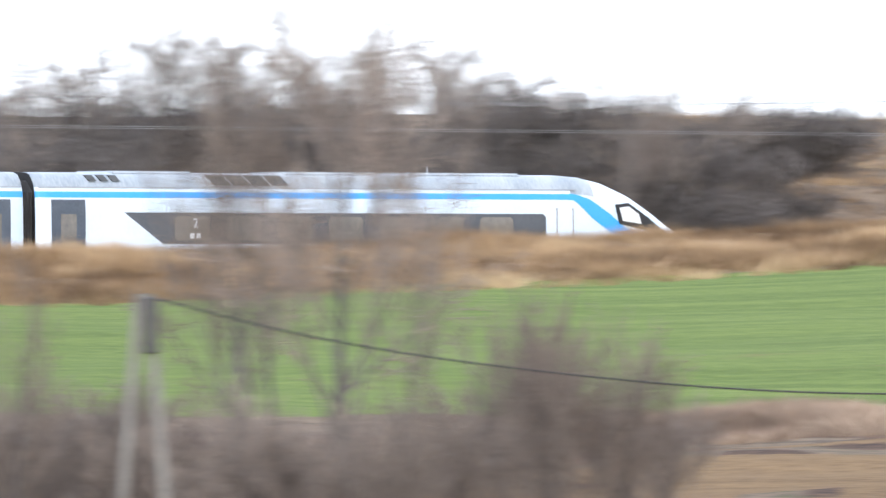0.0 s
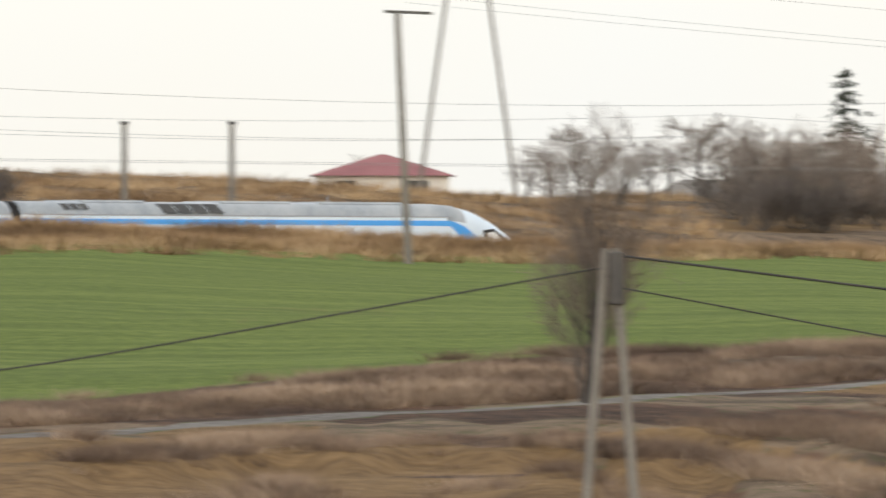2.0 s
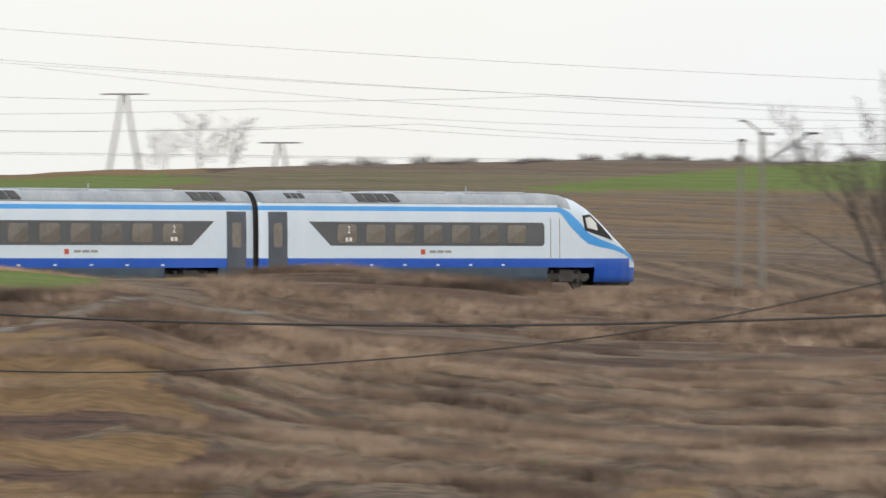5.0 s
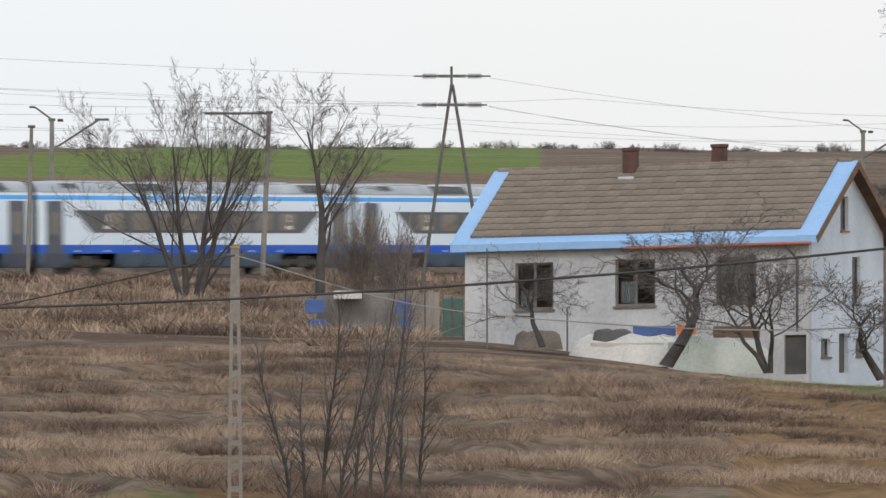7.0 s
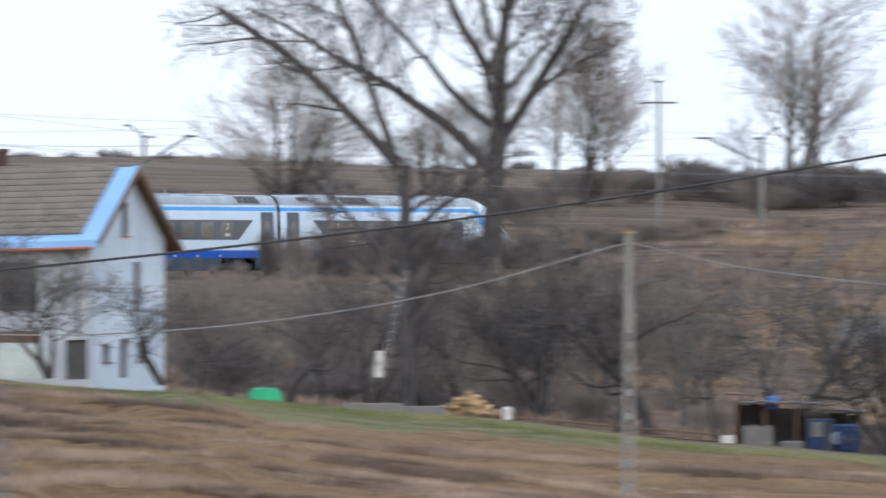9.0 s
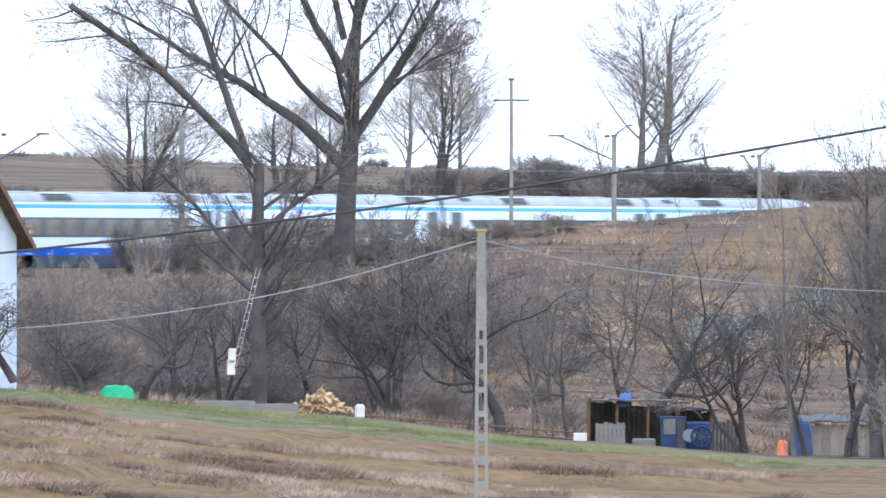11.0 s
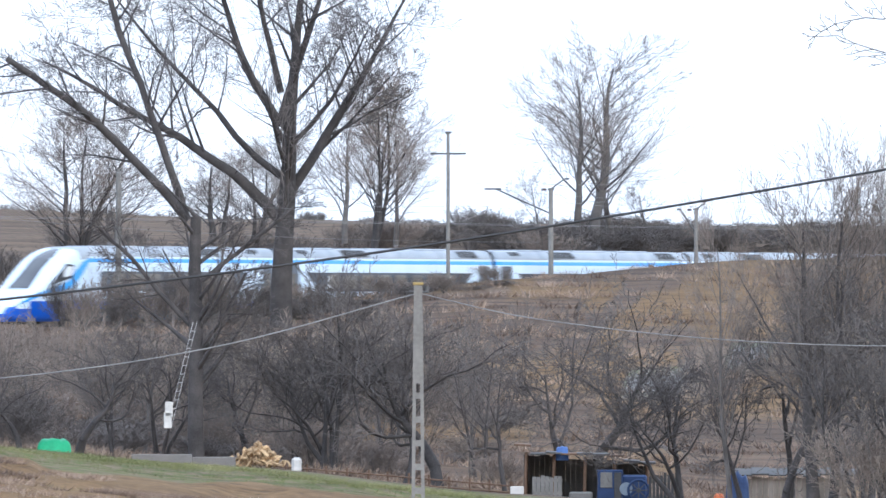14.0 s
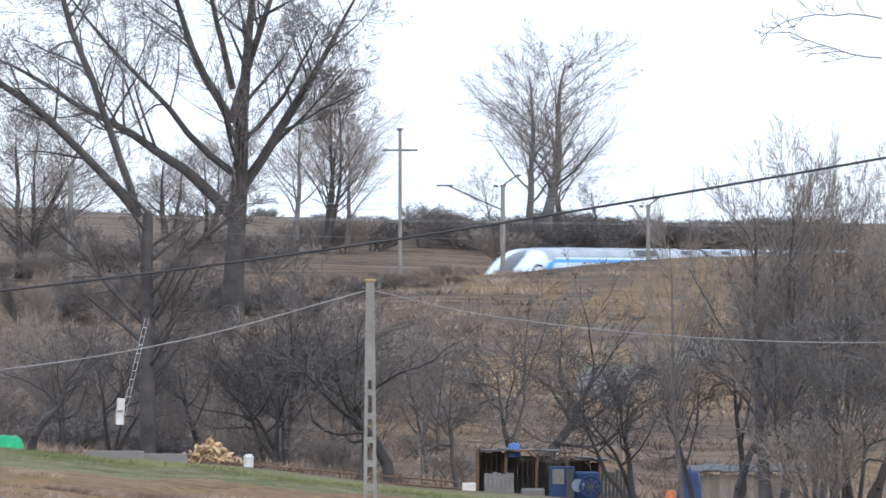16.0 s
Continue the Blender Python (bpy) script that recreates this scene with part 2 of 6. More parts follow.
def cover(u, d, r, x, y, z):
    """What grows at a spot: weights of green crop, dry grass, bare soil, straw, gravel."""
    n = noise.noise(Vector((x * 0.035, y * 0.035, 3))) * 0.6 + noise.noise(Vector((x * 0.16, y * 0.16, 5))) * 0.4
    k = float(np.interp(d, r[:, 0], np.arange(len(r)))) + n * 0.16
    green = dry = soil = straw = gravel = 0.0
    v = 440 - (z - EYE_Z) / (TICK * d)
    if d < 150:
        return (0.2, 0.8, 0.3, 0, 0)
    if -1100 < u < -560 and 8.0 < k < float(np.interp(u, (-1100, -680), (8.2, 9.55))):
        return (0.9, 0.1, 0, 0, 0)
    t = (r[7, 0] + r[8, 0]) / 2
    if abs(d - t) < 5.4:
        return (0, 0, 0.15, 0, 1)
    uu = u + n * 260
    if -4200 < u < -760 and abs(k - n * 0.16 - road_row(u)) < 0.03:
        return (0.1, 0.1, 0, 0, 1.0)
    if uu < -900:
        if k < 3.0:
            w = band(u, d, x, y)
            straw = 0.9 if n > -0.05 else 0.2
            dry = 0.7
            soil = min(1.0, max(0.0, 0.62 - w * 2.6))
            green = 0.5 if (k > 2.9 or n > 0.33) else 0.0
        elif k < 3.9:
            dry, green, soil = 1.0, 0.12, (0.75 if n < 0.02 else 0.2)
        elif k < 5.0:
            if u < -1060 - n * 130:
                green = 1.0
                soil = 0.35 if n > 0.28 else 0.0
            else:
                dry = 1.0
        elif k < 9.05:
            dry = 1.0
        elif u < -2450:
            dry, soil = 1.0, 0.15
        elif u < -880:
            # the far hill: a green wedge over brown tilth, pale stubble and a green foot
            e = n * 5
            hi, lo = float(np.interp(u, (-1750, -1500, -1391, -887), (352, 308, 297, 283))), float(np.interp(u, (-1760, -1527, -1385, -1100, -887), (380, 399, 362, 318, 296)))
            pale, foot = float(np.interp(u, (-1385, -1315, -887), (385, 415, 322))), float(np.interp(u, (-1250, -1065, -887), (520, 475, 432)))
            if v + e > foot:
                green = 0.95
            elif v + e > pale:
                dry, straw, soil = 1.0, 0.45, 0.0
            elif u > -1770 and hi < v + e < lo:
                green = 0.95
            else:
                soil, straw, dry = 0.42, 0.75, 0.6
        else:
            w = 0.5 + 0.5 * math.sin(d * 0.022 + u * 0.0016 + 1.3) + n * 0.5
            top = min(1.0, max(0.0, (k - 10.75) * 6))
            g = min(1.0, max(0.0, (w - 0.35) * 2.5)) * (1 - top)
            green, soil, dry = g * 0.85, (1 - g) * 0.36 + top * 0.45, 0.7 * (1 - g) + 0.15
    else:
        if k < 1.98 and u > -400:
            straw = 1.0
        elif k < 6.0:
            w = band(u, d, x, y)
            dry = 0.9 if w > -0.05 else 0.4
            soil = min(1.0, max(0.0, 0.62 - w * 2.6))
            green = 0.55 if (n > 0.2 and w < 0.1) else 0.0
            if u > 1290 and 3.72 < k < 4.15:
                green, dry, soil = 0.6, 0.54, 0.0
            elif u > 1300 and k <= 3.72:
                # paler meadow beside the garden
                straw, soil = 0.7, (0.6 if w < -0.2 else 0.0)
            if uu > 1450 and k > 4.2:
                dry, soil, green = 0.7, 0.55, 0.1
            if uu > 2300 and k > 4.2:
                dry, soil, straw = 1.0, 0.45, (0.7 if n > 0.05 else 0.1)
                if u > 2740:
                    lane = abs(v - float(np.interp(u, (2700, 2816, 2999, 3200), (590, 578, 522, 480))))
                    bank = abs(v + n * 12 - float(np.interp(u, (2700, 2758, 2978, 3200), (490, 478, 428, 390))))
                    if lane < 9:
                        return (0.1, 0.1, 0, 0, 1.0)
                    if lane < 26:
                        green = 0.55
                        soil = 0.1
                    if bank < 16:
                        straw, soil = 1.0, 0.0
        elif k < 9.05:
            dry, soil = 0.9, 0.3
            if uu > 2300 and k < 7.0:
                soil, straw = 0.1, (0.8 if n > -0.1 else 0.2)
        else:
            w = math.sin(d * 0.02 + u * 0.0009 + 1.0)
            g = min(1.0, max(0.0, (k - 9.9) * 3)) * min(1.0, max(0.0, (1000 - uu) / 400)) * min(1.0, max(0.0, (w + 0.5) * 1.6))
            green, dry, soil = g * 0.3, 0.8 - 0.2 * g, 0.35 * (1 - g)
            if -360 < u < 960 and float(np.interp(u, (-360, 110, 300), (311, 268, 262))) < v + n * 6 < 312 - max(0, u - 600) * 0.03:
                green, dry, soil = 0.9, 0.1, 0.0
            elif u < 1200 and v > 312:
                straw = 0.5 if n > 0 else 0.0
    return (green, dry, soil, straw, gravel)


def ground_material():
    m = bpy.data.materials.new("ground_cover")
    m.use_nodes = True
    nt, li = m.node_tree.nodes, m.node_tree.links
    b = nt["Principled BSDF"]
    b.inputs["Roughness"].default_value = 0.95
    b.inputs["Specular IOR Level"].default_value = 0.15
    tc = nt.new("ShaderNodeTexCoord")
    n1, n2 = nt.new("ShaderNodeTexNoise"), nt.new("ShaderNodeTexNoise")
    n1.inputs["Scale"].default_value, n1.inputs["Detail"].default_value = 0.5, 6.0
    n2.inputs["Scale"].default_value, n2.inputs["Detail"].default_value = 2.6, 6.0
    add = nt.new("ShaderNodeMix")
    add.data_type = 'FLOAT'
    add.inputs["Factor"].default_value = 0.5
    streak = nt.new("ShaderNodeMapping")          # tillage runs across the slope
    streak.inputs["Scale"].default_value = (0.10, 1.0, 1.0)
    li.new(tc.outputs["Object"], streak.inputs["Vector"])
    li.new(streak.outputs["Vector"], n1.inputs["Vector"])
    li.new(tc.outputs["Object"], n2.inputs["Vector"])
    li.new(n1.outputs["Fac"], add.inputs["A"])
    li.new(n2.outputs["Fac"], add.inputs["B"])
    a1, a2 = nt.new("ShaderNodeAttribute"), nt.new("ShaderNodeAttribute")
    a1.attribute_name, a2.attribute_name = "cover_a", "cover_b"
    s1, s2 = nt.new("ShaderNodeSeparateColor"), nt.new("ShaderNodeSeparateColor")
    li.new(a1.outputs["Color"], s1.inputs["Color"])
    li.new(a2.outputs["Color"], s2.inputs["Color"])
    pairs = ((s1.outputs["Red"], (0.078, 0.113, 0.022), (0.145, 0.186, 0.042)),
             (s1.outputs["Green"], (0.075, 0.055, 0.041), (0.20, 0.148, 0.103)),
             (s1.outputs["Blue"], (0.034, 0.021, 0.016), (0.115, 0.066, 0.043)),
             (s2.outputs["Red"], (0.12, 0.075, 0.036), (0.21, 0.135, 0.066)),
             (s2.outputs["Green"], (0.11, 0.10, 0.095), (0.20, 0.19, 0.18)))
    last = None
    for w, c1, c2 in pairs:
        ramp = nt.new("ShaderNodeValToRGB")
        ramp.color_ramp.elements[0].position, ramp.color_ramp.elements[0].color = 0.41, (*c1, 1)
        ramp.color_ramp.elements[1].position, ramp.color_ramp.elements[1].color = 0.60, (*c2, 1)
        li.new(add.outputs["Result"], ramp.inputs["Fac"])
        if last is None:
            last = ramp.outputs["Color"]
            continue
        # the cover's edge is broken up by the fine noise
        edge = nt.new("ShaderNodeMath")
        edge.operation = 'ADD'
        sub = nt.new("ShaderNodeMath")
        sub.operation = 'SUBTRACT'
        sub.inputs[1].default_value = 0.5
        li.new(n2.outputs["Fac"], sub.inputs[0])
        li.new(w, edge.inputs[0])
        li.new(sub.outputs["Value"], edge.inputs[1])
        rng = nt.new("ShaderNodeMapRange")
        rng.interpolation_type = 'SMOOTHSTEP'
        rng.inputs["From Min"].default_value, rng.inputs["From Max"].default_value = 0.3, 0.7
        li.new(edge.outputs["Value"], rng.inputs["Value"])
        mx = nt.new("ShaderNodeMix")
        mx.data_type = 'RGBA'
        li.new(rng.outputs["Result"], mx.inputs["Factor"])
        li.new(last, mx.inputs["A"])
        li.new(ramp.outputs["Color"], mx.inputs["B"])
        last = mx.outputs["Result"]
    li.new(last, b.inputs["Base Color"])
    bp = nt.new("ShaderNodeBump")
    bp.inputs["Strength"].default_value, bp.inputs["Distance"].default_value = 0.45, 0.15
    li.new(n2.outputs["Fac"], bp.inputs["Height"])
    li.new(bp.outputs["Normal"], b.inputs["Normal"])
    return m


def build_ground():
    us = list(np.arange(-8600, 5200, 26.0))
    left = list(np.linspace(-62048, -8700, 40))
    right = list(np.linspace(5300, 63616, 40))[:-1]
    us = left + us + right
    n_row = []
    counts = (10, 10, 44, 34, 40, 10, 5, 5, 8, 20, 30, 5, 6, 6)
    verts, ca, cb = [], [], []
    for u in us:
        r = rows_at(u)
        fine = -8650 < u < 5250
        for k, c in enumerate(counts):
            for j in range(c):
                f = j / c
                d = r[k, 0] * (1 - f) + r[k + 1, 0] * f
                p = ground_at(u, d, r)
                verts.append(p)
                w = cover(u, d, r, p.x, p.y, p.z) if fine else (0.2, 0.8, 0.3, 0, 0)
                ca.append((w[0], w[1], w[2], 1.0))
                cb.append((w[3], w[4], 0.0, 1.0))
    nr = sum(counts)
    faces = []
    for i in range(len(us)):
        a, b2 = i * nr, ((i + 1) % len(us)) * nr
        for j in range(nr - 1):
            faces.append((a + j, b2 + j, b2 + j + 1, a + j + 1))
    cap = len(verts)
    verts.append(Vector((0, 0, -2.2)))
    ca.append((0.2, 0.8, 0.3, 1))
    cb.append((0, 0, 0, 1))
    for i in range(len(us)):
        faces.append((cap, ((i + 1) % len(us)) * nr, i * nr))
    g = part("ground", (verts, [], faces), ground_material(), None)
    for name, data in (("cover_a", ca), ("cover_b", cb)):
        at = g.data.color_attributes.new(name, 'FLOAT_COLOR', 'POINT')
        at.data.foreach_set("color", np.array(data, dtype=np.float32).ravel())
    g.data.polygons.foreach_set("use_smooth", [True] * len(g.data.polygons))
    tagged(g, "rolling winter farmland with green crop and dry grass", "ground", kind="structure")
    return g


build_ground()


def build_track():
    # ballast bed, sleepers and rails of the near track
    ss = np.arange(-300, 760, 4.0)
    bm = bmesh.new()
    prev = None
    for s in ss:
        x, y, h = along(float(s))
        n = Vector((-math.sin(h), math.cos(h), 0))
        c = Vector((x, y, 0))
        ring = [bm.verts.new(c + n * o + Vector((0, 0, z))) for o, z in ((-3.4, -0.75), (-2.0, -0.2), (6.2, -0.2), (7.6, -0.75))]
        if prev:
            for k in range(3):
                bm.faces.new((prev[k], ring[k], ring[k + 1], prev[k + 1]))
        prev = ring
    bed = tagged(part("track_bed", bm, M_BALLAST, None), "brown stone ballast bed under the rails", "ballast", kind="structure")
    for off in (-0.75, 0.75, 3.45, 4.95):
        bm = bmesh.new()
        prev = None
        for s in ss:
            x, y, h = along(float(s))
            n = Vector((-math.sin(h), math.cos(h), 0))
            c = Vector((x, y, 0)) + n * off
            ring = [bm.verts.new(c + n * o + Vector((0, 0, z))) for o, z in ((-0.07, -0.17), (-0.035, 0.0), (0.035, 0.0), (0.07, -0.17))]
            if prev:
                for k in range(3):
                    bm.faces.new((prev[k], ring[k], ring[k + 1], prev[k + 1]))
            prev = ring
        part("rail", bm, M_RAIL, bed)
    vs, fs = [], []
    for s in np.arange(60, 330, 0.62):
        x, y, h = along(float(s))
        for o in (0.0, 4.2):
            m = Matrix.Translation((x, y, 0)) @ Matrix.Rotation(h, 4, 'Z')
            b0 = len(vs)
            for px, py, pz in ((-.13, o - 1.25, -.22), (.13, o - 1.25, -.22), (.13, o + 1.25, -.22), (-.13, o + 1.25, -.22), (-.1, o - 1.22, -.165), (.1, o - 1.22, -.165), (.1, o + 1.22, -.165), (-.1, o + 1.22, -.165)):
                vs.append(m @ Vector((px, py, pz)))
            fs += [tuple(b0 + i for i in q) for q in ((4, 5, 6, 7), (0, 1, 5, 4), (1, 2, 6, 5), (2, 3, 7, 6), (3, 0, 4, 7))]
    tagged(part("sleepers", (vs, [], fs), M_SLEEPER, bed), kind="stuff")


build_track()

# ---- the train ----
HALF_W = 1.415
RING_Z = (0.30, 0.60, 0.93, 1.31, 1.60, 1.83, 2.30, 2.81, 3.05, 3.26, 3.45, 3.58, 3.72, 3.86, 3.97, 4.03, 4.05)


def ring_width(z):
    return float(np.interp(z, (0.30, 0.93, 2.6, 3.26, 3.45, 3.58, 3.72, 3.86, 3.97, 4.03, 4.05), (1.31, 1.415, 1.415, 1.385, 1.36, 1.325, 1.26, 1.17, 1.06, 0.88, 0.6)))


def nose_top(x):
    """Height of the hood's outline, x metres along the cab end."""
    return float(np.interp(x, (0, 21.0, 21.8, 22.8, 23.8, 24.7, 25.5, 26.4, 27.2, 27.8, 28.1, 28.3), (4.05, 4.05, 4.0, 3.80, 3.42, 2.92, 2.42, 1.90, 1.48, 1.15, 0.92, 0.68)))


def nose_half(x):
    return float(np.interp(x, (0, 21.5, 23.5, 25.0, 26.2, 27.2, 27.9, 28.3), (1, 1, 0.985, 0.94, 0.85, 0.68, 0.46, 0.25)))


def swoosh(x):
    """The sky-blue band's middle and half-height along the cab end."""
    return (float(np.interp(x, (0, 21.3, 21.8, 22.3, 22.9, 23.4, 24.4, 25.4, 26.6, 27.9), (3.355, 3.355, 3.1, 2.8, 2.45, 2.15, 1.94, 1.80, 1.55, 1.12))),
            float(np.interp(x, (0, 21.3, 22.0, 22.8, 23.6, 25.0, 27.6), (0.095, 0.10, 0.28, 0.30, 0.20, 0.13, 0.08))))


def body_mesh(length, cab):
    bm = bmesh.new()
    if cab:
        xs = [0.0, 0.08] + list(np.arange(0.6, 20.9, 0.9)) + list(np.linspace(21.0, 28.3, 46))
    else:
        xs = [0.0, 0.08] + list(np.arange(0.7, length - 0.5, 0.9)) + [length - 0.08, length]
    rings = []
    for x in xs:
        top = nose_top(x) if cab else 4.05
        wf = nose_half(x) if cab else 1.0
        end = 0.93 if (x == 0.0 or (not cab and x == length)) else 1.0
        ring = []
        for side in (-1, 1):
            col = []
            for z in RING_Z:
                zz = z if top >= 4.0499 else 0.30 + (z - 0.30) * (top - 0.30) / 3.75
                # the hood keeps the side's full height as long as it can
                if cab and x > 21:
                    zz = min(z, top) if z < 1.32 else (1.31 + (z - 1.31) * max(0.0, (top - 1.31)) / 2.74 if top > 1.31 else min(z, top))
                w = ring_width(z) * wf * end
                col.append(bm.verts.new((x, side * w, zz)))
            ring.append(col)
        rings.append(ring)
    uniq = len(RING_Z)
    wells = (4.0, 22.0 if cab else length - 4.0)          # the skirt is open at the bogies
    for i in range(len(rings) - 1):
        for sd in (0, 1):
            for k in range(uniq - 1):
                if RING_Z[k + 1] < 0.95 and any(abs((xs[i] + xs[i + 1]) / 2 - xb) < 1.95 for xb in wells):
                    continue
                f = bm.faces.new((rings[i][sd][k], rings[i + 1][sd][k], rings[i + 1][sd][k + 1], rings[i][sd][k + 1]))
                c = f.calc_center_median()
                x, z = c.x, c.z
                mi = 0
                kz = (RING_Z[k] + RING_Z[k + 1]) / 2
                if kz > 3.58:
                    mi = 4
                elif 3.26 < kz < 3.45:
                    mi = 1
                elif 0.93 < kz < 1.31:
                    mi = 2
                elif kz < 0.93:
                    mi = 3
                if cab and x > 21.2:
                    mid, hh = swoosh(x)
                    mi = 0
                    if kz < 0.93 and x < 23.0:
                        mi = 3
                    elif z < 1.24 - max(0.0, x - 26.0) * 0.12:
                        mi = 2
                    if kz > 3.5 and x < 22.2:
                        mi = 4
                f.material_index = mi
                f.smooth = True
        bm.faces.new((rings[i][0][-1], rings[i + 1][0][-1], rings[i + 1][1][-1], rings[i][1][-1])).material_index = 4 if not (cab and xs[i] > 22) else 0
        if not any(abs((xs[i] + xs[i + 1]) / 2 - xb) < 1.95 for xb in wells):
            bm.faces.new((rings[i][0][0], rings[i][1][0], rings[i + 1][1][0], rings[i + 1][0][0])).material_index = 3
    for r, s in ((rings[0], 1), (rings[-1], -1)):
        loop = r[0] + r[1][::-1]
        f = bm.faces.new(loop)
        f.material_index = 5 if not (cab and s == -1) else 2
    return bm


BODY_MATS = None


def panel(bm, pts, y, off=0.012, bottom_inset=0.012):
    """A flat raised panel on the car's side: pts are (x, z) round its outline; both sides of it stand proud."""
    s = 1 if y > 0 else -1
    lo, hi = min(q[1] for q in pts), max(q[1] for q in pts)
    if hi - lo > 1.2:
        # a tall panel follows the side's curve
        x0, x1 = min(q[0] for q in pts), max(q[0] for q in pts)
        levels = [lo] + [z for z in RING_Z if lo + 0.05 < z < hi - 0.05] + [hi]
        cols = [[bm.verts.new((x, s * (ring_width(z) + o), z)) for z in levels] for x, o in ((x0, -0.02), (x0, off), (x1, off), (x1, -0.02))]
        for i in range(3):
            for k in range(len(levels) - 1):
                bm.faces.new((cols[i][k], cols[i + 1][k], cols[i + 1][k + 1], cols[i][k + 1]))
        return bm
    outer = [bm.verts.new((x, s * (ring_width(z) + off), z)) for x, z in pts]
    inner = [bm.verts.new((x, s * (ring_width(z) - 0.02), z)) for x, z in pts]
    bm.faces.new(outer)
    n = len(pts)
    for k in range(n):
        bm.faces.new((outer[k], outer[(k + 1) % n], inner[(k + 1) % n], inner[k]))
    return bm


def text_part(txt, size, m, material, parent, name="coach_number"):
    cu = bpy.data.curves.new("letters", 'FONT')
    cu.body, cu.size, cu.extrude, cu.align_x = txt, size, 0.004, 'CENTER'
    tmp = new("letters", cu)
    dg = bpy.context.evaluated_depsgraph_get()
    me = bpy.data.meshes.new_from_object(tmp.evaluated_get(dg))
    bpy.data.objects.remove(tmp)
    me.materials.clear()
    me.materials.append(material)
    ob = new(name, me)
    ob.parent = parent
    ob.matrix_basis = m
    return ob


def bogie(car, x, label="bogie"):
    bm = bmesh.new()
    for y in (-1.12, 1.12):
        box(bm, x - 1.75, x + 1.75, y - 0.09, y + 0.09, 0.42, 0.68, 0.04)
        box(bm, x - 0.5, x + 0.5, y - 0.14, y + 0.14, 0.30, 0.85, 0.05)
        for dx in (-1.35, 1.35):
            box(bm, x + dx - 0.2, x + dx + 0.2, y - 0.12, y + 0.16, 0.33, 0.62, 0.04)
            rod(bm, (x + dx * 0.72, y, 0.3), (x + dx * 0.72, y, 0.8), 0.1)
    box(bm, x - 0.3, x + 0.3, -1.1, 1.1, 0.45, 0.75, 0.04)
    fr = part("bogie_frame", bm, M_IRON, car)
    # black box added for the dark of the well; stops background showing through
    bm = bmesh.new()
    box(bm, x - 2.2, x + 2.2, -0.45, 0.45, 0.32, 0.95)
    part("traction_motor", bm, M_BLACK, fr)
    for dx in (-1.35, 1.35):
        for y in (-0.78, 0.78):
            bm = bmesh.new()
            rod(bm, (x + dx, y - 0.065, 0.445), (x + dx, y + 0.065, 0.445), 0.445, 0.445, 20)
            part("wheel", bm, M_IRON, fr)


